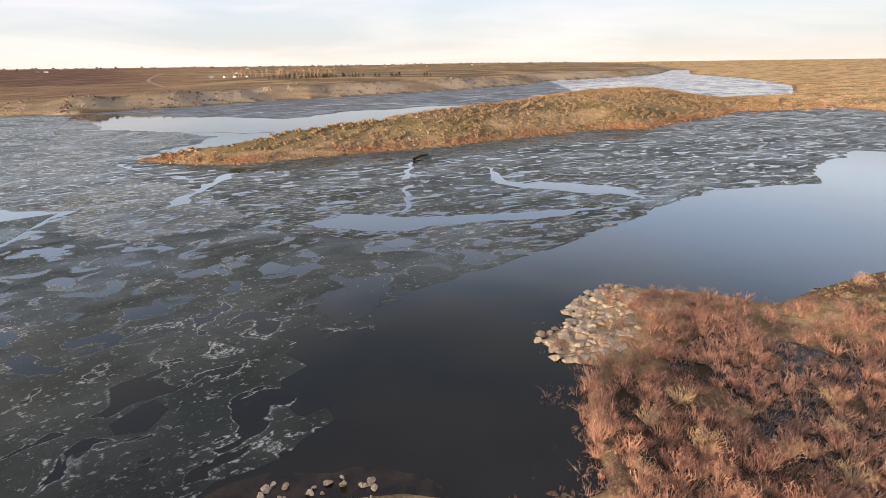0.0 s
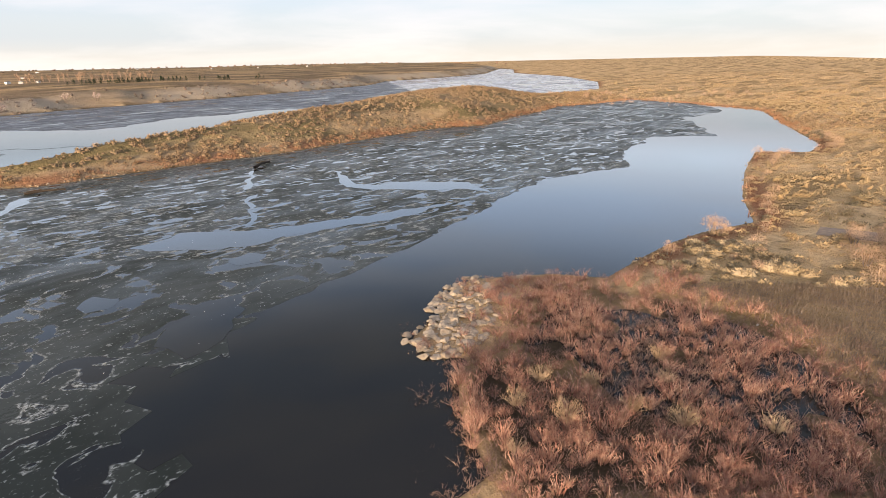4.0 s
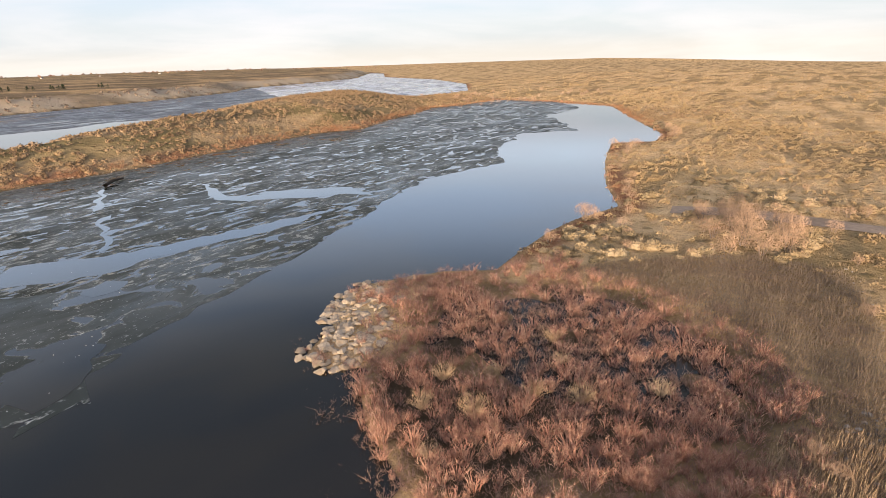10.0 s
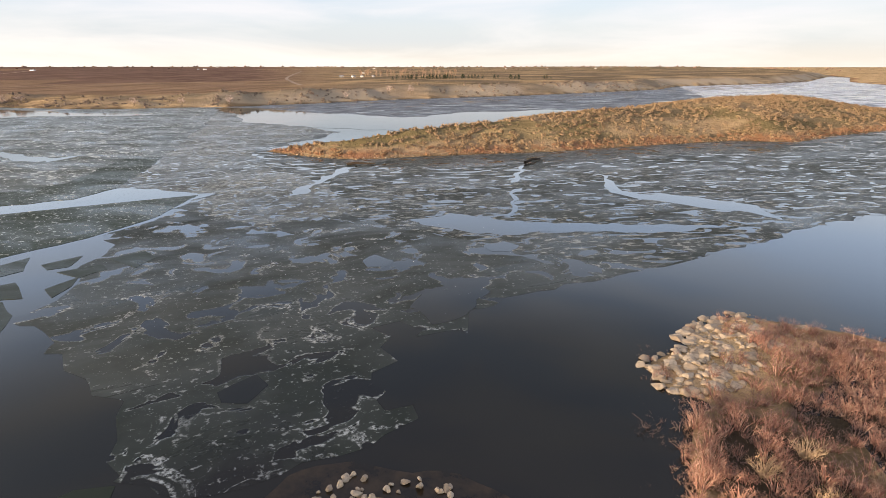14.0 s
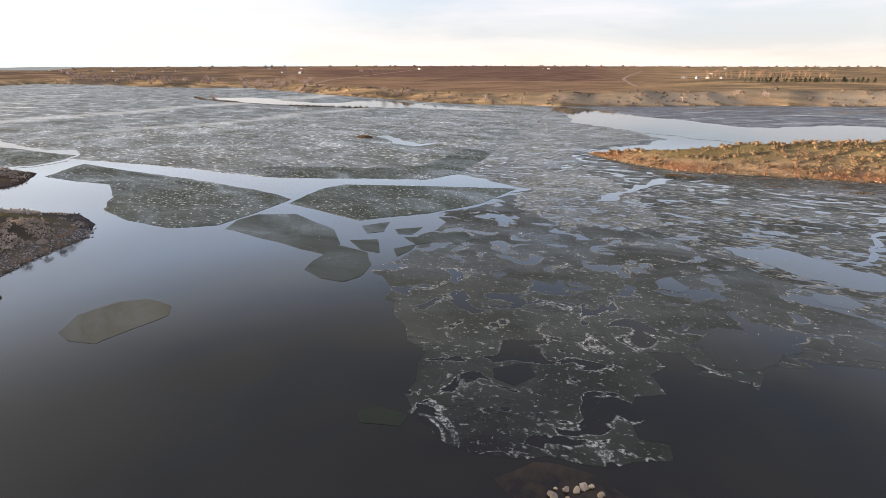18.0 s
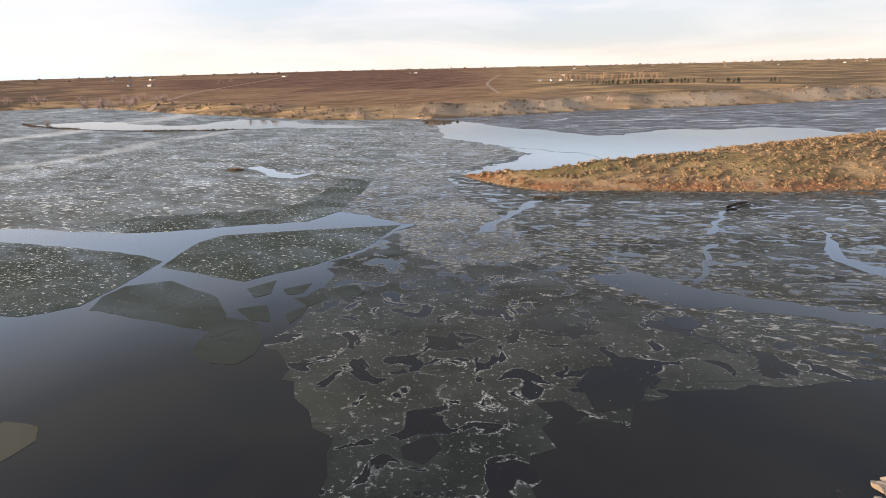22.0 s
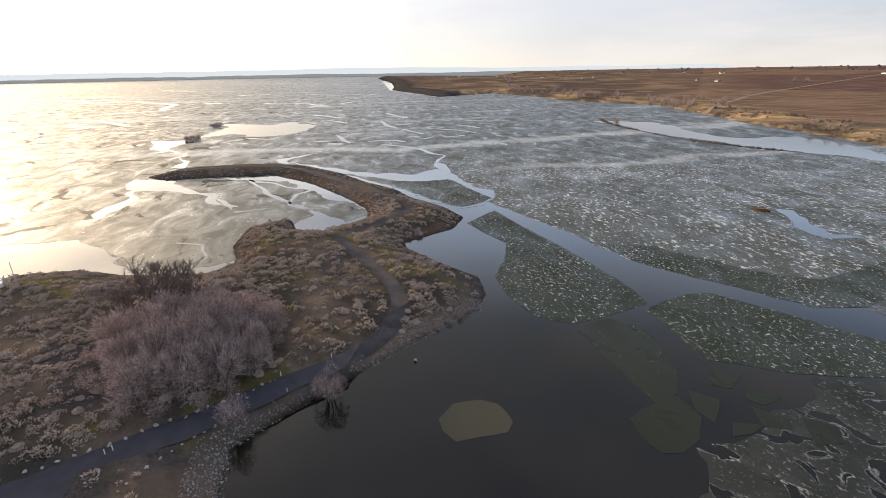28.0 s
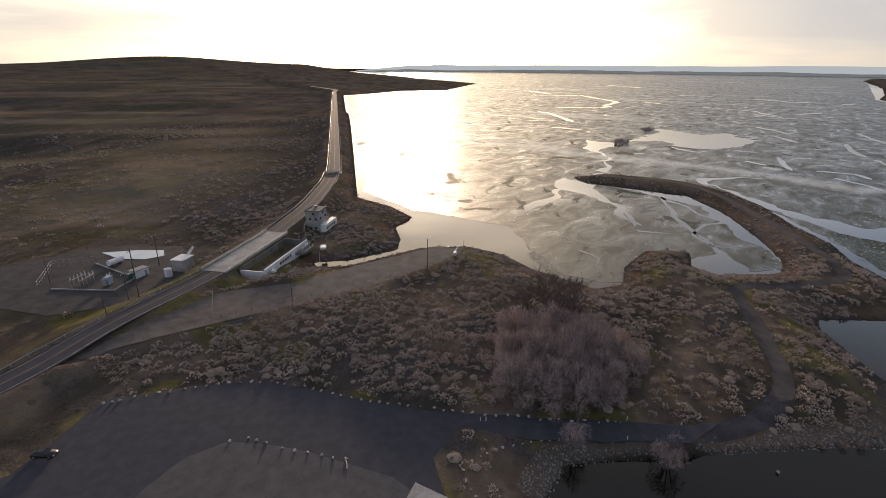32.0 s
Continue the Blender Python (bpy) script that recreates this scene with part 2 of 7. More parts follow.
def ice_material(name, dark, light, white, turn, flakes, rough=0.4, shine=0.2, holes=None, rim=0.0, haze=0.0, drifts=False, rot=None):
    """Wet lake ice. flakes: (size, stretch, cover, density) of frozen-in frost flakes; holes: (size, stretch, cover) of melt holes, with a
    crumbly white rim; haze: pale frosty clouding; drifts: long wind-laid bands of frost."""
    m = Mat(name)
    size, longer, cover, dense = flakes
    big, mid = m.noise(0.017, 5, 0.6), m.noise(0.09, 4, 0.6, m.stretch((1, longer, 1), turn), 0.6)
    c = m.mix(m.span(big, 0.35, 0.65), dark, light)
    c = m.mix(m.calc("MULTIPLY", m.span(mid, 0.42, 0.66), haze), c, tuple(v * 0.45 for v in white))
    patchy = m.span(m.noise(0.03, 4, 0.6, m.stretch((1, longer, 1), turn), 0.5), 0.36, 0.62, cover * 0.7, cover * 1.15)
    if drifts:
        x, y = m.xyz()
        patchy = m.calc("MULTIPLY", patchy, m.calc("MULTIPLY", m.span(x, -460, -300, 0.35, 1.0), m.span(y, -50, 15, 0.3, 1.0)))
        wobble = m.span(m.noise(0.012, 3), 0.3, 0.7, -14, 14)
        first = m.calc("ADD", m.calc("ADD", x, wobble), m.calc("ADD", 402, m.calc("MULTIPLY", m.calc("MAXIMUM", m.calc("ADD", y, 20), 0), 0.42)))
        second = m.calc("ADD", m.calc("ADD", x, wobble), m.calc("ADD", 306, m.calc("MULTIPLY", y, 0.2)))
        band = m.span(m.calc("ABSOLUTE", first, 0), 6, 20, 1.0, 0.0)
        band = m.calc("MAXIMUM", band, m.calc("MULTIPLY", m.span(m.calc("ABSOLUTE", second, 0), 3, 11, 0.7, 0.0), m.span(y, 20, 60)))
        far_bands = m.span(m.noise(0.006, 3, 0.5, m.stretch((2.5, 0.5, 1), 0.25)), 0.56, 0.66, 0.0, 0.6)
        band = m.calc("MULTIPLY", m.calc("MAXIMUM", band, m.calc("MULTIPLY", far_bands, m.span(x, -430, -520))), m.span(mid, 0.3, 0.6, 0.45, 1.0))
        c = m.mix(m.calc("MULTIPLY", band, 0.9), c, tuple(v * 0.62 for v in white))
    frost = m.flakes(size, longer, turn, patchy)
    fine = m.flakes(size * 0.4, longer, turn, m.calc("MULTIPLY", patchy, 0.7))
    frost = m.calc("MULTIPLY", m.calc("MAXIMUM", frost, m.calc("MULTIPLY", fine, 0.7)), dense)
    frost = m.calc("MULTIPLY", frost, m.span(m.noise(2.0 / size, 3, 0.7), 0.3, 0.65, 0.45, 1.0))
    wet = None
    if holes:
        span_of, hole_long, hole_cover = holes
        field = m.noise(1.0 / span_of, 3, 0.5, m.stretch((1, hole_long, 1), turn), 0.9)
        cut = 0.70 - hole_cover * 0.4
        hole = m.span(field, cut, cut + 0.012)
        if rim:
            edge = m.span(m.calc("ABSOLUTE", m.calc("SUBTRACT", field, cut - 0.009), 0.0), 0.004, 0.020, 1.0, 0.0)
            crumbs = m.span(m.noise(2.4, 4, 0.7), 0.46, 0.58)
            kept = m.span(m.noise(0.07, 3), 0.42, 0.56, 0.1, 1.0)
            frost = m.calc("MAXIMUM", m.calc("MULTIPLY", frost, m.span(hole, 0, 1, 1.0, 0.06)), m.calc("MULTIPLY", m.calc("MULTIPLY", edge, crumbs), m.calc("MULTIPLY", kept, rim)))
        else:
            frost = m.calc("MULTIPLY", frost, m.span(hole, 0, 1, 1.0, 0.06))
        wet = hole
    if rot:
        place = m.t.nodes.new("ShaderNodeVectorMath")
        place.operation = "DISTANCE"
        m.put(place.inputs[0], m.geo)
        place.inputs[1].default_value = (rot[0], rot[1], 0)
        gone = m.span(m.calc("ADD", place.outputs["Value"], m.span(m.noise(0.16, 4, 0.6), 0.3, 0.7, -rot[3], rot[3])), rot[2], rot[2] + rot[3] * 2, 1.0, 0.0)
        wet = gone if wet is None else m.calc("MAXIMUM", wet, gone)
    if wet is None:
        wet = m.calc("MULTIPLY", mid, 0.0)
    dry = m.calc("SUBTRACT", 1.0, wet)
    c = m.mix(wet, c, (0.010, 0.010, 0.0085))
    c = m.mix(frost, c, white)
    uneven = m.span(m.noise(0.045, 6, 0.7, m.stretch((1, 2.0, 1), turn), 0.8), 0.35, 0.65, 0.5, 1.5)
    r = m.calc("MULTIPLY", m.calc("MULTIPLY", m.span(frost, 0, 1, rough, 0.65), m.span(dry, 0, 1, 0.12, 1.0)), uneven)
    relief_of = m.calc("ADD", m.calc("MULTIPLY", dry, 0.5), frost)
    gloss = m.span(dry, 0, 1, 0.5, shine)
    if drifts:
        matte = m.calc("MULTIPLY", m.span(m.noise(0.035, 6, 0.65, m.stretch((1, 1.6, 1), 0.6), 0.7), 0.56, 0.64), m.span(y, 0, -70))
        r = m.calc("MAXIMUM", r, m.calc("MULTIPLY", matte, 0.75))
        gloss = m.calc("MULTIPLY", m.calc("MULTIPLY", gloss, m.span(y, 0, -70, 1.2, 3.4)), m.span(matte, 0, 1, 1.0, 0.4))
        relief_of = m.calc("ADD", relief_of, m.calc("MULTIPLY", m.noise(0.22, 4, 0.6, m.stretch((1, 2, 1), turn)), 3.0))
    return m.done(c, r, 0, relief_of, 0.05, 0.4, 1.31, gloss)


GROUND, WATER = ground_material(), water_material()
SHEET_ICE = ice_material("sheet_ice", (0.038, 0.044, 0.032), (0.060, 0.065, 0.049), (0.60, 0.61, 0.55), 0.10, (2.4, 1.6, 0.50, 1.0), 0.42, 0.2, haze=0.05, drifts=True)
FLOE_ICE = ice_material("floe_ice", (0.018, 0.026, 0.016), (0.030, 0.038, 0.024), (0.56, 0.57, 0.52), 0.10, (1.1, 1.4, 0.42, 0.85), 0.45, 0.12, haze=0.05)
SLUSH_ICE = ice_material("slush_ice", (0.018, 0.021, 0.016), (0.033, 0.037, 0.029), (0.52, 0.53, 0.49), 0.5, (0.8, 1.3, 0.34, 0.40), 0.42, 0.17, (6.5, 1.2, 0.33), 0.68, 0.08, rot=(-22.0, 25.0, 2.0, 4.0))
STREAK_ICE = ice_material("streaked_ice", (0.021, 0.024, 0.019), (0.036, 0.040, 0.032), (0.54, 0.55, 0.50), 0.38, (1.8, 2.0, 0.56, 0.46), 0.46, 0.12, (6.0, 2.4, 0.31), 0.4, 0.06)
BRASH_ICE = ice_material("brash_ice", (0.036, 0.039, 0.033), (0.058, 0.062, 0.053), (0.46, 0.48, 0.43), 0.5, (1.2, 1.5, 0.66, 0.65), 0.45, 0.22, (2.6, 1.8, 0.30), 0.3, 0.2)
RIVER_ICE = ice_material("river_ice", (0.050, 0.052, 0.055), (0.072, 0.075, 0.080), (0.56, 0.58, 0.60), 0.55, (5.0, 2.6, 0.36, 0.5), 0.5, 0.12, (30.0, 3.0, 0.22), 0.0, 0.10)
WHITE_ICE = ice_material("white_river_ice", (0.10, 0.105, 0.115), (0.17, 0.18, 0.19), (0.66, 0.68, 0.71), 0.3, (14.0, 2.0, 0.80, 0.85), 0.5, 0.2, (40.0, 3.0, 0.42), 0.0, 0.4)
PALE_ICE = ice_material("pale_ice", (0.046, 0.045, 0.028), (0.058, 0.056, 0.036), (0.14, 0.14, 0.11), 0, (0.8, 1.2, 0.2, 0.3), 0.4, 0.2)
THIN_ICE = ice_material("thin_ice", (0.018, 0.023, 0.014), (0.027, 0.032, 0.021), (0.24, 0.25, 0.22), 0.3, (0.8, 1.2, 0.16, 0.4), 0.36, 0.15)
FROST = plain("white_frost", (0.62, 0.63, 0.63), 0.7, 0, 3.0, 0.15, 0.01)
ASPHALT = plain("asphalt", (0.050, 0.052, 0.060), 0.86, 0, 4.0, 0.16, 0.01)
WORN_ASPHALT = plain("worn_gravel_asphalt", (0.080, 0.079, 0.080), 0.9, 0, 3.0, 0.2, 0.015)
TRACK_DIRT = plain("dark_packed_dirt", (0.060, 0.056, 0.056), 0.95, 0, 2.0, 0.35, 0.03)
LANE_DIRT = plain("grey_brown_lane_dirt", (0.25, 0.19, 0.14), 0.95, 0, 1.2, 0.35, 0.03)
DIRT = plain("packed_dirt", (0.100, 0.092, 0.086), 0.95, 0, 2.0, 0.35, 0.03)
PALE_DIRT = plain("pale_dirt", (0.24, 0.18, 0.13), 0.95, 0, 0.5, 0.3, 0.03)
YARD_DIRT = plain("yard_gravel", (0.062, 0.060, 0.058), 0.95, 0, 2.0, 0.3, 0.03)
CONCRETE = plain("concrete", (0.30, 0.29, 0.27), 0.85, 0, 2.0, 0.3, 0.01)
DARK_CONCRETE = plain("damp_concrete", (0.13, 0.125, 0.115), 0.85, 0, 2.0, 0.35, 0.01)
WHITE = plain("white_paint", (0.62, 0.62, 0.60), 0.6, 0, 2.0, 0.15, 0.004)
STEEL = plain("galvanised_steel", (0.52, 0.53, 0.54), 0.35, 0.9, 3.0, 0.2, 0.003)
GREY_METAL = plain("grey_metal_paint", (0.25, 0.27, 0.28), 0.5, 0.3, 3.0, 0.2, 0.003)
POLE_WOOD = plain("weathered_pole_wood", (0.10, 0.078, 0.060), 0.9, 0, 5.0, 0.35, 0.01)
PALE_WOOD = plain("bleached_wood", (0.42, 0.38, 0.32), 0.85, 0, 5.0, 0.3, 0.01)
LINE_WHITE = plain("white_line_paint", (0.26, 0.26, 0.25), 0.8, 0, 2.0, 0.3, 0.002)
LINE_YELLOW = plain("yellow_line_paint", (0.13, 0.11, 0.075), 0.8, 0, 2.0, 0.3, 0.002)
CAR_PAINT = plain("dark_car_paint", (0.02, 0.021, 0.026), 0.22, 0.2, 2.0, 0.15, 0.001)
GLASS = plain("dark_window_glass", (0.012, 0.014, 0.016), 0.05, 0, 2.0, 0.1, 0.0005)
RUBBER = plain("black_rubber", (0.015, 0.015, 0.015), 0.85, 0, 6.0, 0.2, 0.002)
LIGHT_GLASS = plain("clear_lamp_glass", (0.6, 0.6, 0.58), 0.08, 0, 2.0, 0.1, 0.0005)
RED_GLASS = plain("red_lamp_glass", (0.25, 0.01, 0.01), 0.1, 0, 2.0, 0.1, 0.0005)
ROOF_GREY = plain("grey_roofing", (0.16, 0.16, 0.165), 0.8, 0, 2.0, 0.25, 0.01)
BARK = plain("grey_bark", (0.13, 0.105, 0.090), 0.9, 0, 6.0, 0.35, 0.02)


def plant_material(name, tones, key, rough=0.85):
    """Twigs or leaves whose tone differs from plant to plant."""
    m = Mat(name)
    own = m.own(key)
    c = m.mix(m.span(own, 0.0, 0.5), tones[0], tones[1])
    c = m.mix(m.span(own, 0.5, 1.0), c, tones[2])
    c = m.mix(m.span(m.noise(0.07, 3), 0.4, 0.65, 0, 0.55), c, tones[3])
    c = m.mix(m.span(m.noise(5.0, 2), 0.35, 0.7, 0, 0.35), c, tuple(v * 0.5 for v in tones[1]))
    return m.done(c, rough, gloss=0.04)


WILLOW = plant_material("willow_twigs", ((0.150, 0.074, 0.064), (0.365, 0.190, 0.142), (0.54, 0.40, 0.305), (0.28, 0.145, 0.112)), "island")
FAR_WILLOW = plant_material("far_willow_twigs", ((0.150, 0.074, 0.064), (0.365, 0.190, 0.142), (0.54, 0.40, 0.305), (0.28, 0.145, 0.112)), "island")
DULL_WILLOW = plant_material("dull_willow_twigs", ((0.17, 0.108, 0.092), (0.25, 0.160, 0.128), (0.33, 0.245, 0.175), (0.16, 0.108, 0.098)), "island")
SAGE = plant_material("sage_leaves", ((0.23, 0.17, 0.10), (0.32, 0.245, 0.15), (0.17, 0.135, 0.08), (0.23, 0.16, 0.09)), "island")
SAGE_BUSH = plant_material("sage_bush_leaves", ((0.20, 0.158, 0.10), (0.30, 0.243, 0.162), (0.17, 0.138, 0.085), (0.21, 0.158, 0.10)), "object")
GREY_SAGE = plant_material("grey_sage_leaves", ((0.24, 0.196, 0.165), (0.54, 0.455, 0.385), (0.36, 0.302, 0.235), (0.26, 0.206, 0.16)), "island")
BROWN_SAGE = plant_material("brown_sage_leaves", ((0.17, 0.125, 0.075), (0.31, 0.225, 0.13), (0.20, 0.155, 0.09), (0.16, 0.118, 0.065)), "island")
SCRUB = plant_material("peninsula_scrub_leaves", ((0.130, 0.093, 0.060), (0.25, 0.18, 0.115), (0.158, 0.122, 0.074), (0.145, 0.100, 0.063)), "island")
RUSSET = plant_material("russet_shore_grass", ((0.21, 0.108, 0.068), (0.27, 0.15, 0.09), (0.22, 0.155, 0.09), (0.18, 0.10, 0.062)), "island")
DRY_GRASS = plant_material("grey_dry_grass", ((0.13, 0.103, 0.082), (0.20, 0.158, 0.122), (0.11, 0.089, 0.076), (0.13, 0.098, 0.082)), "island")
REED = plant_material("pale_reed", ((0.34, 0.25, 0.165), (0.42, 0.32, 0.22), (0.28, 0.20, 0.13), (0.32, 0.23, 0.15)), "object")
TWIG = plant_material("bare_twigs", ((0.105, 0.080, 0.072), (0.345, 0.268, 0.242), (0.66, 0.545, 0.485), (0.29, 0.215, 0.195)), "island")
DARK_TWIG = plant_material("dark_bare_twigs", ((0.10, 0.078, 0.068), (0.17, 0.135, 0.118), (0.24, 0.19, 0.165), (0.15, 0.115, 0.10)), "island")
PALE_TWIG = plant_material("pale_bare_twigs", ((0.30, 0.205, 0.145), (0.36, 0.255, 0.18), (0.25, 0.178, 0.13), (0.28, 0.19, 0.13)), "object")
CONIFER = plant_material("conifer_needles", ((0.030, 0.045, 0.022), (0.045, 0.06, 0.03), (0.035, 0.045, 0.025), (0.04, 0.05, 0.025)), "object")


def stone_material(name, a, b, key):
    m = Mat(name)
    own, vein = m.own(key), m.noise(2.5, 5, 0.6)
    c = m.mix(m.span(own, 0, 1), a, b)
    c = m.mix(m.span(vein, 0.5, 0.72, 0, 0.6), c, tuple(v * 0.5 for v in a))
    c = m.mix(m.span(m.noise(0.9, 3), 0.55, 0.7, 0, 0.4), c, (0.30, 0.20, 0.10))
    return m.done(c, 0.9, 0, vein, 0.04, 0.8, gloss=0.1)


BOULDER = stone_material("pale_boulder_stone", (0.25, 0.198, 0.145), (0.42, 0.342, 0.25), "object")
GREY_STONE = stone_material("grey_stone", (0.24, 0.225, 0.205), (0.46, 0.43, 0.39), "object")
RUBBLE = stone_material("rubble_stone", (0.10, 0.093, 0.086), (0.30, 0.275, 0.25), "island")
PALE_RUBBLE = stone_material("pale_rubble_stone", (0.21, 0.165, 0.12), (0.37, 0.30, 0.215), "island")
PALE_GRAVEL = stone_material("grey_gravel", (0.16, 0.155, 0.15), (0.36, 0.35, 0.335), "island")

# ---- small builders ----
def mesh_of(name, verts, faces, material):
    d = bpy.data.meshes.new(name)
    d.from_pydata([tuple(v) for v in verts], [], faces)
    d.materials.append(material)
    return d


def part(name, bm, material, parent=None, label="", smooth=False):
    """Links a bmesh as one mesh object, under a thing or a part where there is one."""
    d = bpy.data.meshes.new(name)
    bm.to_mesh(d)
    bm.free()
    d.materials.append(material)
    if smooth:
        for p in d.polygons:
            p.use_smooth = True
    ob = new(name, d)
    ob.parent = parent
    return tagged(ob, label)


def thing(name, at, turn, label, category, group="", kind=""):
    """An Empty at the base of a thing, to carry its parts."""
    ob = new(name)
    ob.empty_display_size = 0.2
    ob.matrix_world = pose(*at, 0, 0, turn)
    return tagged(ob, label, category, group, kind)


def box(bm, size, at=(0, 0, 0), turn=0.0, tilt=0.0, bevel=0.0):
    """A box that stands on at, bevelled."""
    geo = bmesh.ops.create_cube(bm, size=1.0)["verts"]
    m = Matrix.Translation(at) @ Euler((tilt, 0, turn)).to_matrix().to_4x4() @ Matrix.Translation((0, 0, size[2] / 2)) @ Matrix.Diagonal((*size, 1))
    bmesh.ops.transform(bm, matrix=m, verts=geo)
    if bevel:
        edges = list({e for v in geo for e in v.link_edges})
        bmesh.ops.bevel(bm, geom=edges, offset=bevel, segments=1, affect="EDGES")
    return bm


def tube(bm, a, b, ra, rb, sides=6):
    """A tapered rod from a to b."""
    a, b = Vector(a), Vector(b)
    q = (b - a).to_track_quat("Z", "Y")
    rings = []
    for p, r in ((a, ra), (b, rb)):
        rings.append([bm.verts.new(p + q @ Vector((r * math.cos(k * math.tau / sides), r * math.sin(k * math.tau / sides), 0))) for k in range(sides)])
    for k in range(sides):
        bm.faces.new((rings[0][k], rings[0][(k + 1) % sides], rings[1][(k + 1) % sides], rings[1][k]))
    bm.faces.new(rings[1])
    return bm


table = np.random.RandomState(7).rand(257, 257)


def wave(x, y, size):
    """Smooth random heights from 0 to 1, with lumps of that size."""
    u, v = np.asarray(x, float) / size + 31.7, np.asarray(y, float) / size + 17.3
    i, j = np.floor(u).astype(int), np.floor(v).astype(int)
    a, b = u - i, v - j
    a, b = a * a * (3 - 2 * a), b * b * (3 - 2 * b)
    i, j = i % 256, j % 256
    return (table[i, j] * (1 - a) + table[i + 1, j] * a) * (1 - b) + (table[i, j + 1] * (1 - a) + table[i + 1, j + 1] * a) * b


def inset(x, y, ring):
    """Distance to a closed outline, positive inside."""
    x, y = np.asarray(x, float), np.asarray(y, float)
    best, inside = np.full(x.shape, 1e12), np.zeros(x.shape, bool)
    for (ax, ay), (bx, by) in zip(ring, ring[1:] + ring[:1]):
        dx, dy = bx - ax, by - ay
        k = np.clip(((x - ax) * dx + (y - ay) * dy) / (dx * dx + dy * dy), 0, 1)
        best = np.minimum(best, (x - ax - k * dx) ** 2 + (y - ay - k * dy) ** 2)
        if ay != by:
            inside ^= ((ay > y) != (by > y)) & (x < dx * (y - ay) / dy + ax)
    return np.where(inside, 1, -1) * np.sqrt(best)


def beside(x, y, line):
    """Signed distance to an open line, positive to its left, and how far along it."""
    x, y = np.asarray(x, float), np.asarray(y, float)
    best, side, along, run = np.full(x.shape, 1e12), np.zeros(x.shape), np.zeros(x.shape), 0.0
    for (ax, ay), (bx, by) in zip(line, line[1:]):
        dx, dy = bx - ax, by - ay
        size = math.hypot(dx, dy)
        k = np.clip(((x - ax) * dx + (y - ay) * dy) / (size * size), 0, 1)
        d = (x - ax - k * dx) ** 2 + (y - ay - k * dy) ** 2
        near = d < best
        best = np.where(near, d, best)
        side = np.where(near, np.sign(dx * (y - ay) - dy * (x - ax)), side)
        along = np.where(near, run + k * size, along)
        run += size
    return np.where(side == 0, 1, side) * np.sqrt(best), along


def ease(v, a, b):
    k = np.clip((v - a) / (b - a), 0, 1)
    return k * k * (3 - 2 * k)


# ---- the plan: shores ----
NEAR_SHORE = [(11.6, 29.4), (7, 27.4), (-4, 29), (-13, 28), (-19, 21), (-27, 6), (-38, -10), (-50, -25), (-58, -31)]
EAST_SHORE = [(1000, 4990), (900, 2600), (740, 1705), (540, 1250), (490, 900), (405, 655), (312, 500), (220, 455), (150, 470), (100, 440), (40, 375), (-5, 305),
              (-35, 265), (-62, 225), (-88, 192), (-112, 177), (-88, 168.5), (-70, 167), (-55, 176), (-27, 190), (-2, 202), (20, 218), (42, 232), (68, 248), (93, 249),
              (118, 277), (152, 305), (176, 331), (202, 334), (252, 358), (264, 304), (266, 252), (217, 190), (180, 142), (163, 132), (148, 139), (119, 114), (97, 92),
              (84, 76), (70, 74), (61, 71), (51, 66), (42, 61)]
ROCK_SHORE = [(35, 65), (29, 66), (22.8, 67), (16.5, 62), (15, 57), (10.5, 52.5), (11.3, 48.1), (15.5, 46), (13.2, 43), (11.8, 37.4)]
SPIT_SHORE = [(-68, -33), (-77, -26), (-94, -11), (-112, 5), (-118, 12), (-128, 15), (-140, 14), (-150, 5), (-167, -8.5), (-174, -10), (-190, 8), (-206, 13), (-225, 4),
              (-243, -11), (-262, -20), (-280, -37), (-311, -58), (-332, -80), (-341, -100), (-341, -118), (-328, -160), (-304, -171), (-294, -155), (-300, -127),
              (-305, -96), (-280, -68), (-251, -47), (-224, -30), (-207, -27), (-189, -44), (-192, -53), (-209, -60), (-196, -73), (-173, -71), (-157, -64), (-147, -69)]
DAM_SHORE = [(-147, -95), (-152, -112), (-149, -128), (-139, -138), (-133, -141), (-123, -142.5), (-102, -145.5), (-92, -153), (-94, -158.5), (-105, -150.5), (-126, -146.5), (-136, -155.5), (-145.5, -169.5), (-157, -172.5), (-163, -177),
             (-169, -200), (-168, -227), (-216, -295), (-426, -584), (-713, -992), (-914, -1039), (-1080, -1016), (-1528, -1282), (-1700, -1650), (-2150, -2600), (-2600, -3500), (-3300, -4990)]
MAINLAND = NEAR_SHORE + SPIT_SHORE + DAM_SHORE + [(4990, -4990), (4990, 4990)] + EAST_SHORE + ROCK_SHORE
WEST_SHORE = [(1060, 4990), (960, 2700), (770, 1930), (470, 1262), (290, 1040), (165, 935), (112, 790), (40, 700), (-70, 580), (-165, 500), (-215, 430), (-275, 370), (-350, 330), (-440, 330),
              (-560, 326), (-690, 335), (-830, 345), (-900, 270), (-962, 235), (-1100, 205), (-1277, 136), (-1150, 10), (-1330, -45), (-1534, -120), (-1800, -130), (-2500, -200),
              (-3300, -330), (-3000, 300), (-4990, 900), (-4990, 4990)]
LOT = [(14, -108), (6, -101), (-12.6, -114), (-27, -106), (-38, -98), (-44, -89), (-51, -77), (-60, -61), (-76, -40), (-93, -19), (-98, -15), (-88, -17), (-76, -30), (-67, -40),
       (-60, -52), (-50, -50), (-40, -35), (-20, 0), (30, 10), (60, -60)]
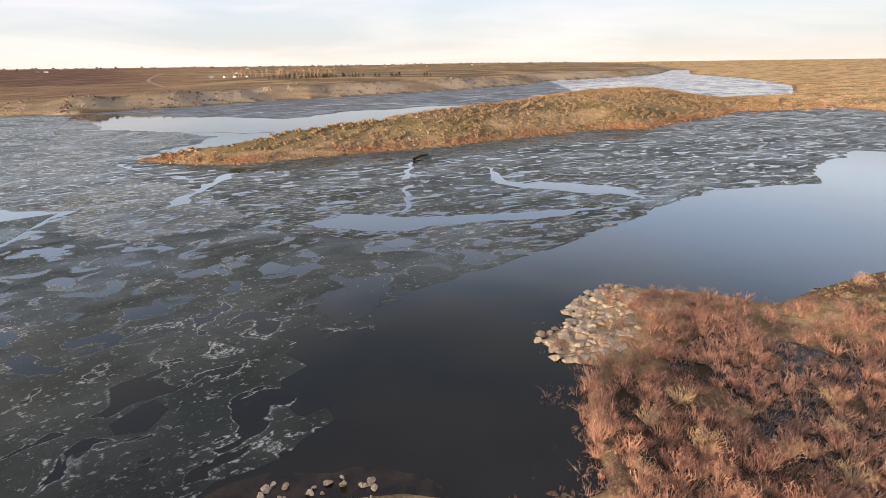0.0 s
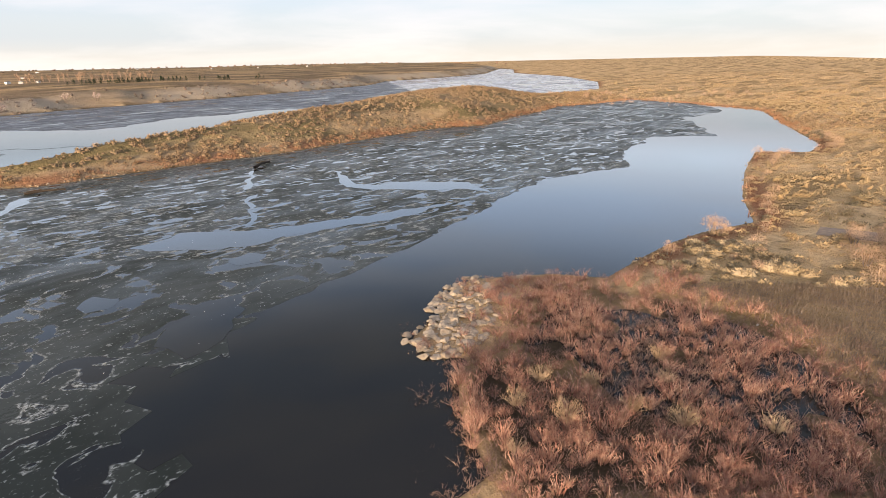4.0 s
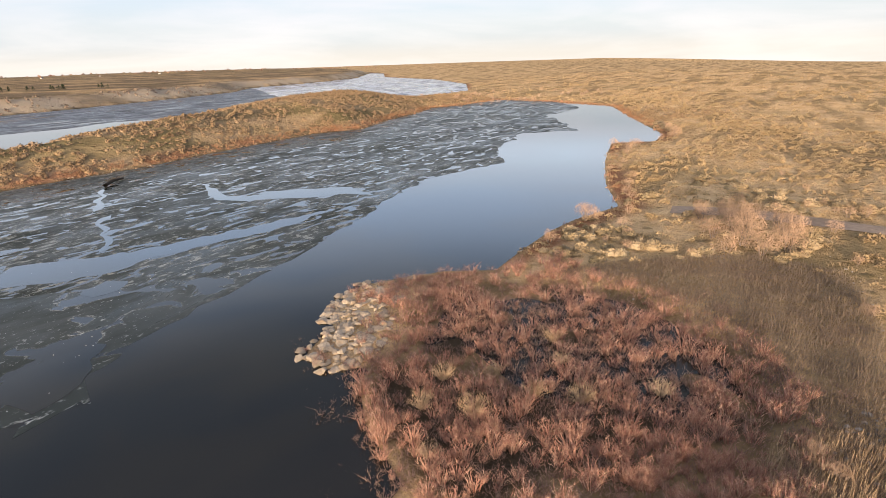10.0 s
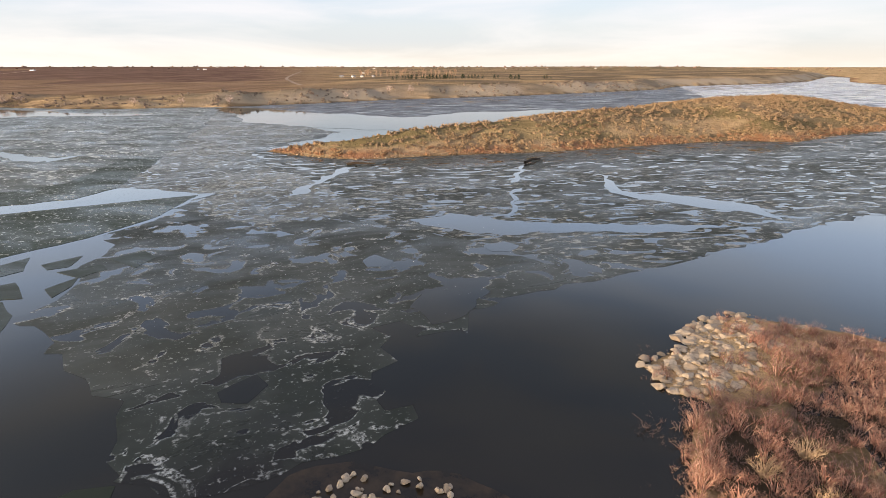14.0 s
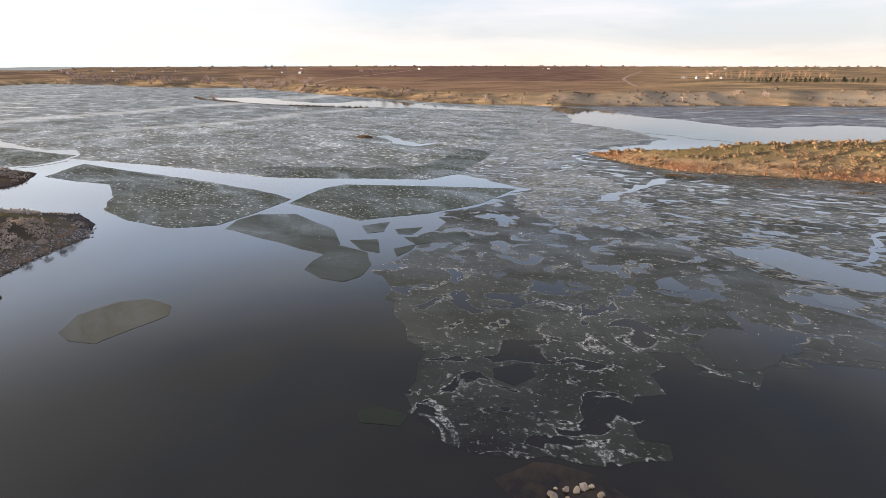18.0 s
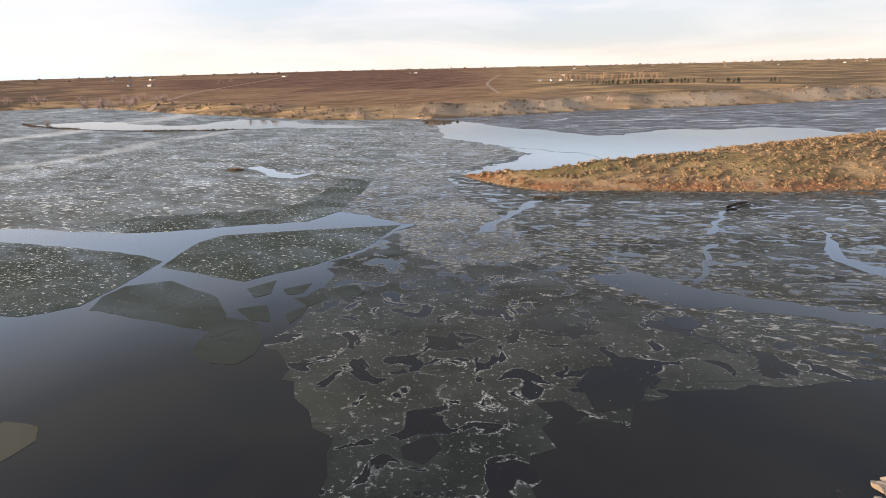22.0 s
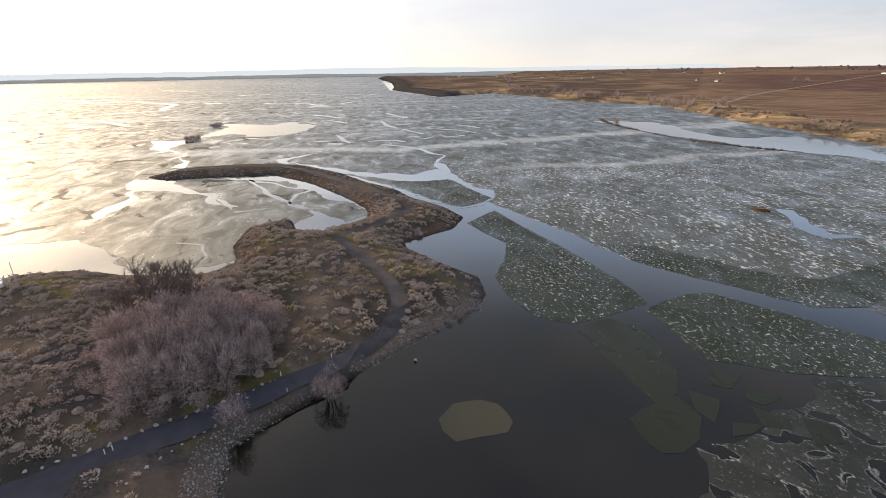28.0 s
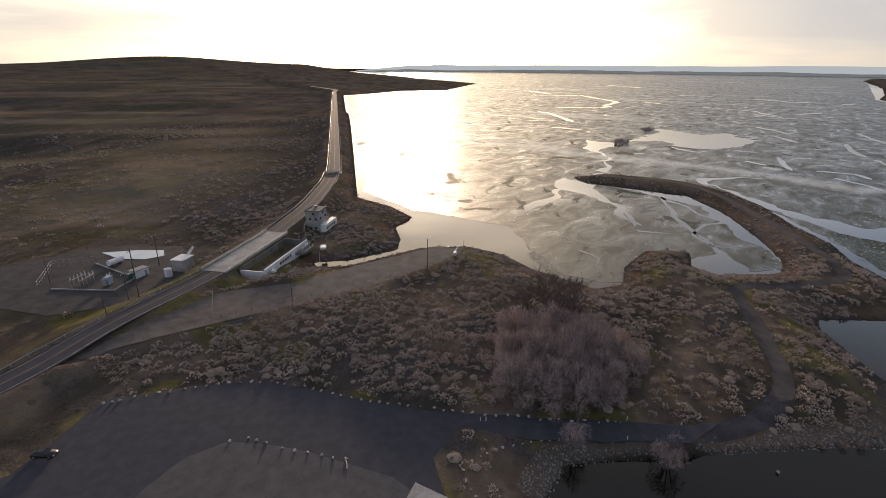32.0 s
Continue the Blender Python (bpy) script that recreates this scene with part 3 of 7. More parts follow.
ROAD = [(90, -95), (45, -118), (2, -132), (-24, -147), (-57, -162), (-82, -178), (-124, -211), (-152, -238), (-180, -269), (-240, -350), (-712, -1018), (-800, -1150), (-900, -1500)]
PATHWAY = [(-93, -17), (-105, -10), (-117, -8), (-127, -10), (-138, -15), (-152, -22), (-166, -30), (-176, -33), (-187, -22), (-200, -13), (-212, -9), (-226, -15), (-239, -23), (-264, -41),
           (-290, -63), (-312, -84), (-323, -104), (-318, -130), (-306, -160)]

LANE = [(88, 66), (92, 60), (97, 53), (99.5, 45), (102, 37), (107, 27), (116, 12)]
WILLOWS = [(11.6, 29.0), (11.4, 37.2), (13, 43.4), (16, 46.8), (23, 52), (31, 61), (40, 58), (48, 51), (53, 43.6), (53, 35.6), (51, 28), (46, 20), (36, 14), (22, 14), (13, 21)]
GREY_GRASS = [(48, 54), (58, 49), (74, 41), (76, 31), (68, 25), (52, 16), (40, 9), (30, 10), (36, 13), (46, 19), (52, 28), (54, 36), (54, 44)]
SERVICE = [(-10, -134), (-22, -133.5), (-33, -131.5), (-48, -128), (-64, -124), (-90, -119), (-117, -116.5), (-133, -118), (-138, -121), (-131, -130), (-108, -134), (-90, -137), (-76, -138), (-66, -142), (-54, -148), (-40, -146), (-26, -142), (-16, -138)]
PIT = [(-66.6, -158.8), (-70, -153.5), (-94, -169), (-93, -176)]
YARD = [(-14, -176), (-30, -170), (-46, -172), (-62, -186), (-66, -212), (-44, -232), (-10, -236), (0, -200)]


def relief(x, y):
    """The height of the land, and of the lake's bed, at any place."""
    x, y = np.asarray(x, float), np.asarray(y, float)
    r = np.hypot(x, y)
    lump = wave(x, y, 38) * 0.55 + wave(x, y, 13) * 0.3 + wave(x, y, 4.5) * 0.15 - 0.5
    d, w = inset(x, y, MAINLAND), inset(x, y, WEST_SHORE)
    # open country in the east, willow flat below it
    h = np.minimum(d * 0.07, 1.0 + 6 * (1 - np.exp(-np.maximum(d, 0) * 0.0022))) + lump * 1.6 * ease(d, 4, 40) + 8 * (wave(x, y, 260) - 0.4) * ease(d, 80, 500)
    h += 9 * ease(r, 900, 4300) * ease(x, -400, 600) - 60 * ease(x - 0.6 * y, 300, 3000)
    h += (3.2 * (wave(x * 0.8 + y * 0.6, (y * 0.8 - x * 0.6) * 0.35, 42) - 0.5) + 1.6 * (wave(x, y * 0.5, 21) - 0.5)) * ease(d, 30, 120) * (y > -60)
    k = ease(inset(x, y, WILLOWS), -2, 4)
    h = h * (1 - k) + k * (0.02 + lump * 0.5)
    # long grassy peninsula
    k = ease(y, 150, 175) * (1 - ease(y, 430, 560)) * (1 - ease(x, 120, 230))
    h = h * (1 - k) + k * (np.minimum(np.minimum(d * 0.36, 4.2 + d * 0.15), 11.5) + lump * 3.4 * ease(d, 2, 20))
    # spit and breakwater
    k = ease(-x, 25, 50) * ease(y, -185, -150) * (1 - ease(y, 25, 45))
    h = h * (1 - k) + k * (np.minimum(d * 0.26, 2.9) + lump * 0.9 * ease(d, 3, 12))
    # hill by the dam
    k = ease(-x, 45, 70) * (1 - ease(-x, 160, 190)) * ease(-y, 45, 70) * (1 - ease(-y, 140, 155))
    h = h * (1 - k) + k * (np.minimum(d * 0.22, 4.6) + lump * 1.2 * ease(d, 3, 15))
    # dam and the low ground behind it
    s, along = beside(x, y, ROAD)
    k = (1 - ease(y, -150, -60)) * np.where(s > 0, 1, 0)
    low = 5.2 - np.clip((s - 6) * 0.36, 0, 5.5) + lump * 2.4 * ease(s, 20, 80) + 10 * (wave(x, y, 300) - 0.45) * ease(s, 80, 500) + 12 * (wave(x * 0.54 + y * 0.84, (y * 0.54 - x * 0.84) * 0.3, 62) - 0.5) * ease(s, 50, 220)
    h = np.where((s > 0) & (y < 40), h * (1 - k) + low * k, h)
    bank = 5.2 - np.maximum(np.abs(s) - 6.0, 0) * 0.42
    h = np.where((s <= 0) & (y < -60), np.maximum(h, np.minimum(bank, 5.2)), h)
    # service road, spillway pit, yard of the power house
    for ring, z in ((SERVICE, 3.8), (PIT, 0.6), (YARD, 0.2)):
        k = ease(inset(x, y, ring), -3.0, 0.3)
        h = h * (1 - k) + z * k
    # yard of the car park
    k = ease(inset(x, y, LOT), -3, 1.5)
    h = h * (1 - k) + 2.5 * k
    h = np.where(d < 0, np.maximum(d * 0.12, -2.5), h)
    # far bank: bluff, then ploughed plain
    v = np.minimum(w * 0.16 + 0.14 * np.maximum(w - 12, 0) * ease(x, -420, -150), 6.5 + 4 * ease(x, -420, -150)) + np.maximum(w - 40, 0) * 0.006 + (lump * 3.0 + 4.0 * (wave(x, y, 19) - 0.5) + 1.6 * (wave(x, y, 8) - 0.5)) * ease(w, 4, 16) * (1 - ease(w, 35, 90))
    h = np.where(w > 0, np.minimum(v, 15) + 15 * ease(r, 1500, 4700), h)
    h = np.where((w < 0) & (d < 0), np.maximum(np.maximum(w, d) * 0.12, -2.5), h)
    # far shore, hills behind the dam
    h = np.where(r > 4450, np.maximum(h, (r - 4450) * np.where(y > 300, 0.045, 0.03)), h)
    # the plain falls away in the east
    head = -np.degrees(np.arctan2(-x, y))
    fall = 1.1 * ease(head, 40, 72) * (1 - ease(head, 95, 125))
    h = np.where((r > 500) & (fall > 0.02), np.minimum(h, 30 - r * np.tan(np.radians(fall))), h)
    far = 62 * np.exp(-(((x + 1560) / 620) ** 2 + ((y + 4400) / 700) ** 2)) + 30 * ease(r, 1500, 4500)
    return h + far * ease(-y, 900, 3000) * ease(d, 0, 300)


# ---- the ground: rings that widen with distance ----
RADII = np.concatenate(([0.01], np.geomspace(6, 24, 16), np.geomspace(24.4, 420, 220), np.geomspace(428, 4950, 95)))
TURNS = np.linspace(0, math.tau, 720, endpoint=False)
gx, gy = (RADII[:, None] * np.cos(TURNS)).ravel(), (RADII[:, None] * np.sin(TURNS)).ravel()
gz = relief(gx, gy)
n, m = len(RADII), len(TURNS)
i, j = np.meshgrid(np.arange(n - 1), np.arange(m), indexing="ij")
quads = np.stack([i * m + j, (i + 1) * m + j, (i + 1) * m + (j + 1) % m, i * m + (j + 1) % m], -1).reshape(-1, 4)
d = bpy.data.meshes.new("ground")
d.vertices.add(n * m)
d.vertices.foreach_set("co", np.stack([gx, gy, gz], -1).astype(np.float32).ravel())
d.loops.add(quads.size)
d.loops.foreach_set("vertex_index", quads.astype(np.int32).ravel())
d.polygons.add(len(quads))
d.polygons.foreach_set("loop_start", np.arange(0, quads.size, 4, dtype=np.int32))
d.polygons.foreach_set("loop_total", np.full(len(quads), 4, dtype=np.int32))
d.polygons.foreach_set("use_smooth", np.ones(len(quads), dtype=bool))
d.update(calc_edges=True)
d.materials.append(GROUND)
# what grows or lies where
in_main, in_west = inset(gx, gy, MAINLAND), inset(gx, gy, WEST_SHORE)
zones = np.zeros((n * m, 4), np.float32)
more = np.zeros((n * m, 4), np.float32)
ragged = wave(gx, gy, 25) * 14
plots = wave(np.round((gx * 0.8 + gy * 0.6) / 420) * 97, np.round((gy * 0.8 - gx * 0.6) / 260) * 61, 1.0)
plough = ease(in_west, 55, 75) * (0.72 + 0.28 * (plots > 0.4)) * ease(np.arctan2(-gx, np.maximum(gy, 1)), 0.33, 0.6)
dull = ease(np.arctan2(-gx, np.maximum(gy, 1)), 1.0, 1.3)
plough = plough * (1 - 0.65 * dull)
zones[:, 0] = plough
zones[:, 1] = np.where(gy < 20, 1.6, 0.22) * ease(in_main, 3, 10) * ease(wave(gx, gy, 9) + wave(gx, gy, 40), 0.95, 1.35) * (1 - ease(np.hypot(gx, gy), np.where(gx < 0, 130, 80), np.where(gx < 0, 230, 160))) * 0.9
on_pen = ease(gy, 150, 175) * (1 - ease(gy, 380, 520)) * (1 - ease(gx, 120, 230)) * ease(in_main, 5, 12)
zones[:, 1] = np.maximum(zones[:, 1], on_pen * (0.10 + 0.3 * ease(wave(gx, gy, 22), 0.3, 0.65)))
zones[:, 2] = np.where(gy > 20, 1, 0.25) * ease(in_main, 0, 1.5) * (1 - ease(in_main, 3, 8)) * ease(wave(gx, gy, 15), 0.3, 0.6)
more[:, 0] = np.maximum(1 - ease(np.maximum(in_main, in_west), -0.5, 0.6), ease(inset(gx, gy, WILLOWS), -1, 3) * (0.55 + 0.4 * ease(wave(gx, gy, 6), 0.35, 0.6)))
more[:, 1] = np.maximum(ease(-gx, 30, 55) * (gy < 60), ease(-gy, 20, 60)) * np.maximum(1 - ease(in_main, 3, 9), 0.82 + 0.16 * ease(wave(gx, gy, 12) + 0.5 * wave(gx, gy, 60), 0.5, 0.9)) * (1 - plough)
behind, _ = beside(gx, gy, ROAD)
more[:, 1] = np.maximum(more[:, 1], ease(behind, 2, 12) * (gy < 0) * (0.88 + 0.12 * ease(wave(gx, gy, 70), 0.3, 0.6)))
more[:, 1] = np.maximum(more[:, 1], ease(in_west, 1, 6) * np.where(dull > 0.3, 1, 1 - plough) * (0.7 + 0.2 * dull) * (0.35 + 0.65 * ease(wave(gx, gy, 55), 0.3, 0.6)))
more[:, 1] = np.maximum(more[:, 1], 0.5 * ease(gy, 150, 175) * (1 - ease(gy, 380, 520)) * (1 - ease(gx, 120, 230)) * (in_main > 0))
more[:, 2] = ease(in_west, 2, 8) * (1 - ease(in_west, 30, 60)) * ease(gx, -420, -150) * (0.25 + 0.75 * ease(wave(gx, gy, 45), 0.25, 0.55))
more[:, 2] = np.maximum(more[:, 2], ease(behind, 30, 110) * (gy < 0) * (0.26 - 0.16 * ease(behind, 250, 900)) * ease(wave(gx * 0.54 + gy * 0.84, (gy * 0.54 - gx * 0.84) * 0.25, 48), 0.5, 0.75))
zones[:, 2] = np.maximum(zones[:, 2], ease(behind, 40, 120) * (gy < 0) * (0.2 - 0.12 * ease(behind, 250, 900)) * ease(wave(gx * 0.54 + gy * 0.84, (gy * 0.54 - gx * 0.84) * 0.35, 71), 0.62, 0.8))
more[:, 2] = np.maximum(more[:, 2], 0.2 * ease(in_main, -0.5, 0.8) * (1 - ease(in_main, 3.5, 6)) * (gx > -124) * (gx < -56) * (gy > -42) * (gy < 20))
# dark green bands below the dam, painted for the shadow lines of terraces
zones[:, 1] = np.maximum(zones[:, 1], 0.28 * ease(behind, 20, 80) * (gy < 0) * ease(wave(gx * 0.54 + gy * 0.84 + 90, (gy * 0.54 - gx * 0.84) * 0.2, 40), 0.48, 0.66))
zones[:, 3] = more[:, 3] = 1
for key, data in (("zones", zones), ("zones_more", more)):
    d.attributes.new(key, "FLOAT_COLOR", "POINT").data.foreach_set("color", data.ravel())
ground = tagged(new("ground", d), "rolling dry grassland and ploughed fields round the lake", "ground", kind="structure")


# ---- water and ice ----
def sheet(name, ring, z, material, ragged=0.6, step=2.5, thick=0.0, grain=3.1):
    """A flat sheet with a torn outline, and an edge where it is thick."""
    pts = []
    for (ax, ay), (bx, by) in zip(ring, ring[1:] + ring[:1]):
        size = math.hypot(bx - ax, by - ay)
        k = max(1, min(60, int(size / step)))
        for q in range(k):
            x, y = ax + (bx - ax) * q / k, ay + (by - ay) * q / k
            a = ragged * min(1.0, size / 6)
            pts.append((x + a * (float(wave(x, y, grain)) + float(wave(x, y, grain * 3)) - 1) * 1.6, y + a * (float(wave(y, x, grain)) + float(wave(y, x, grain * 3)) - 1) * 1.6))
    bm = bmesh.new()
    verts = [bm.verts.new((x, y, z)) for x, y in pts]
    edges = [bm.edges.new((verts[q], verts[(q + 1) % len(verts)])) for q in range(len(verts))]
    bmesh.ops.triangle_fill(bm, use_beauty=True, use_dissolve=False, edges=edges, normal=(0, 0, 1))
    for face in bm.faces:
        if face.normal.z < 0:
            face.normal_flip()
    if thick:
        for e in edges:
            a, b = e.verts
            c, f = bm.verts.new((b.co.x, b.co.y, z - thick)), bm.verts.new((a.co.x, a.co.y, z - thick))
            bm.faces.new((a, b, c, f))
    return part(name, bm, material)


LAKE = [(1400, 4900), (420, 500), (330, 200), (140, 60), (60, 20), (0, 0), (-40, -45), (-88, -120), (-88, -165), (-120, -195), (-175, -240), (-720, -1000), (-1200, -1250), (-2300, -3000), (-3300, -4900),
        (-4900, -4900), (-4900, 4900)]
tagged(sheet("water", LAKE, 0.0, WATER, 0), "still dark reservoir water between ice", "water", kind="structure")

# ---- the plan: ice ----
FLOE_A = [(-197.6, 14.4), (-215.9, 27), (-195.3, 33.9), (-157.3, 48.1), (-130.3, 55.7), (-120, 56.7), (-113.2, 44.9), (-109.2, 34.6), (-113.8, 26.2), (-126.3, 21), (-140.9, 18.8), (-153.6, 23.7), (-171, 26), (-183, 20.2)]
FLOE_B = [(-116.5, 54.9), (-126, 69.9), (-125.5, 76.9), (-108.9, 92.4), (-89.2, 108.9), (-83.8, 89.3), (-85.7, 75.8), (-91.6, 59.4), (-99.9, 57.4)]
FLOE_C = [(-105.3, 34.8), (-110.1, 39.1), (-111.9, 44.3), (-106.6, 51.2), (-89.3, 50.9), (-81, 47.2), (-77.3, 42.3), (-83.6, 40.2), (-94.7, 37.7)]
FLOE_D = [(-73.4, 35.7), (-77.5, 41.3), (-80.2, 46.7), (-73.1, 48.5), (-67.7, 45.5), (-64.6, 40.9), (-64.6, 37.6), (-68.3, 35.8)]
FLOE_E = [(-81.5, 49.8), (-78.3, 54.2), (-71.6, 50), (-75.5, 48.3)]
FLOE_F = [(-72.7, 65.7), (-70.2, 70.5), (-65.8, 68.3), (-65.6, 63.6)]
FLOE_G = [(-71.7, 53.1), (-70.9, 58.1), (-68.8, 55), (-68, 51.1)]
FLOE_H = [(-75.9, 58.7), (-71.9, 63.5), (-69.3, 61.8), (-70.6, 57.9)]
FLOE_I = [(-88.2, 57.1), (-86.4, 63.2), (-81.7, 58.1), (-83, 54.9)]
FLOE_J = [(-81.4, 60.9), (-78.6, 66.2), (-76.3, 61.2), (-78.4, 59.2)]
LONE_FLOE = [(-74.6, 1.7), (-78.8, 4.5), (-79.8, 9.5), (-78.4, 12.7), (-73.1, 14.8), (-70.4, 13.6), (-69.3, 9), (-68.3, 4.6), (-71.1, 2.3)]
PALE_FLOE = [(-35.6, 21.3), (-34.3, 23.4), (-31.6, 24.5), (-30.7, 22.9), (-33.8, 20.3)]
MAIN_EDGE = [(-244.5, 20), (-225.7, 28.7), (-210.5, 37.3), (-175.7, 54.5), (-148.8, 66.1), (-115.6, 98.1), (-114.5, 111.4), (-142.9, 162.3), (-184.7, 233.6), (-253.6, 348.6)]
K_LEFT = [(-241.1, 331.6), (-180.2, 230.4), (-139.5, 161.3), (-112, 111.4), (-86.8, 111.1), (-81, 88.3), (-82.8, 76.7), (-66.7, 54.6), (-66.9, 43.6), (-54, 38.5), (-45, 33.9), (-37.1, 29.5), (-28.8, 24.7), (-21.4, 28.4), (-17, 31.8), (-10.4, 37.1), (-11.4, 40.4), (-17.1, 44.5), (-15.8, 47.8), (-22, 52.2), (-20, 54.1), (-15.1, 52.2), (-10.2, 55), (-11.1, 58.8), (-4.8, 66.9)]
K_RIGHT = [(-4.9, 66.2), (-1, 70.6), (6.8, 76.2), (13.8, 82.3), (17.5, 86.1), (31.2, 96.4), (49.6, 115), (64, 124.5), (94.6, 133), (105.8, 152), (139.4, 182.9), (164.1, 174.5), (198.6, 234.3), (244.8, 255.7), (270.6, 312.9), (259.5, 371.3)]
BAY_EDGE = [(-160.2, -63.8), (-153.3, -71), (-150.3, -82.7), (-171.5, -114.9), (-184.8, -133.9), (-177.9, -163.7), (-171.9, -186), (-179.2, -235), (-220.5, -290.5), (-429.7, -580.3), (-696, -954)]
L1 = [(-356, -112), (-380, -94), (-393, -77), (-355, -102), (-336, -86), (-327, -65), (-304, -34), (-303, -14), (-318, 0), (-331, -4), (-337, 1), (-290, 14), (-264, 24), (-239, 31), (-224, 22), (-221, 13), (-221, 6), (-281, -23)]
FLOE_P = [(-280, -24), (-282, -18), (-280, -4), (-284, 8), (-277, 12), (-250, 23), (-238, 28), (-228, 22), (-223, 13), (-224, 10), (-239, -1), (-268, -19)]
BRASH = [(-181, -118), (-208, -89), (-190, -78), (-168, -74), (-155, -74), (-150, -92), (-159, -105)]
ISLE_LEAD = [(-424, -226), (-406, -203), (-375, -185), (-333, -172), (-332, -159), (-350, -174), (-385, -187), (-434, -213), (-462, -209), (-492, -215), (-522, -195), (-501, -179), (-504, -153), (-535, -134), (-592, -133), (-641, -170), (-598, -183), (-622, -229), (-622, -243), (-584, -226), (-514, -221), (-472, -218), (-474, -249)]
BAY_L1 = [(-299, -170), (-294, -155), (-293, -146), (-278, -144), (-258, -116), (-239, -99), (-222, -88), (-227, -74), (-220, -85), (-231, -98), (-252, -117), (-264, -139), (-265, -156), (-241, -146), (-201, -137), (-221, -146), (-247, -152), (-279, -165)]
BAY_L2 = [(-298, -133), (-300, -110), (-307, -89), (-268, -57), (-236, -34), (-211, -17), (-232, -36), (-245, -49), (-254, -59), (-287, -83), (-288, -106)]
BAY_L3 = [(-189, -52), (-206, -55), (-218, -52), (-202, -36), (-206, -28), (-193, -32), (-185, -46)]
POND = [(-589, 182), (-571, 228), (-514, 242), (-438, 243), (-430, 267), (-440, 310), (-396, 312), (-361, 308), (-330, 305), (-306, 309), (-263, 312), (-296, 293), (-325, 279), (-348, 267), (-370, 244), (-394, 227), (-448, 212), (-512, 193)]
K_LEAD1 = [(-31.7, 100.2), (-23.4, 106.7), (-3.7, 103.7), (17.6, 108.3), (33.7, 109.7), (22.1, 103.1), (0.9, 98.1), (-15, 94), (-25.6, 95.8)]
K_LEAD2 = [(-10.9, 172.7), (-11.3, 162.4), (-14.2, 140.4), (-15.5, 145.5), (-13.2, 163.9)]
K_LEAD3 = [(-12.4, 133.7), (-11, 134.1), (-10.3, 108.8), (-11.4, 107.6)]
K_LEAD4 = [(-64.1, 158.2), (-64.4, 139.1), (-63.2, 117.2), (-67, 111.4), (-66, 121.2), (-68.1, 147.2)]
K_LEAD5 = [(9.2, 167.2), (15.9, 138.3), (31.3, 134.4), (42.1, 128.6), (42.8, 115.9), (37, 122.3), (23.8, 128), (12.8, 135)]
K_POOL1 = [(-32, 74.5), (-30.9, 78.1), (-26.7, 76.3), (-27.1, 73), (-29.7, 72.4)]
K_POOL2 = [(-13.3, 86.9), (-10.2, 90.6), (-7.1, 88.6), (-8.5, 85.2), (-11.4, 84.5)]
K_POOL3 = [(-18.7, 59.5), (-18.5, 64.2), (-10.7, 68.5), (-8.9, 67.5), (-11.3, 58.7), (-14.9, 55.5)]
K_POOL6 = [(-16, 39.3), (-15.3, 41.5), (-13.4, 41.2), (-12.1, 39.7), (-14.4, 38)]
K_POOL8 = [(-31.7, 36.9), (-29.6, 40.6), (-27.2, 39), (-27.6, 36), (-30.1, 35.5)]
SHORE_LEAD = [(-262, 360), (-214, 305), (-186, 275), (-139, 258), (-97, 249), (-66, 238), (-36, 275), (-8, 312), (36, 382), (-2, 406), (-31, 391), (-68, 373), (-89, 332), (-111, 322), (-142, 332), (-175, 342), (-238, 372)]
STUMP_LEAD = [(-212.6, 145.7), (-207.6, 155.6), (-195.7, 150.5), (-177.2, 148.1), (-165.5, 154.3), (-167.5, 139.8), (-186.6, 139.6)]
MAIN_ICE = MAIN_EDGE + [(-300, 420), (-420, 340), (-600, 330), (-830, 350), (-1270, 140), (-1140, 10), (-1530, -125), (-3300, -330), (-4600, 300), (-4700, -2000), (-3600, -4000), (-1800, -1900)] + BAY_EDGE[::-1] + [(-190, -45), (-215, -25), (-310, -90), (-298, -160), (-330, -165), (-345, -105), (-300, -48), (-262, -16), (-238, 4), (-222, 16), (-246, 22)]
CHANNEL_ICE = K_LEFT + K_RIGHT + [(200, 345), (120, 300), (40, 250), (-30, 205), (-80, 180), (-112, 178), (-108, 240)]
STREAKED = [(-64, 112), (-30, 92), (0, 84)] + K_RIGHT[3:] + [(200, 345), (120, 300), (40, 250), (-30, 205), (-80, 180), (-112, 178), (-90, 140)]
RIVER = [(-165, 500), (-70, 580), (40, 700), (112, 790), (165, 935), (123, 514), (110, 432), (20, 350), (-20, 300), (-60, 300), (-110, 318), (-175, 340), (-240, 372), (-278, 372), (-215, 432)]
UPRIVER = [(165, 935), (290, 1040), (470, 1262), (770, 1930), (740, 1705), (540, 1250), (490, 900), (405, 655), (312, 500), (220, 455), (110, 432), (123, 514)]
FLOES = []
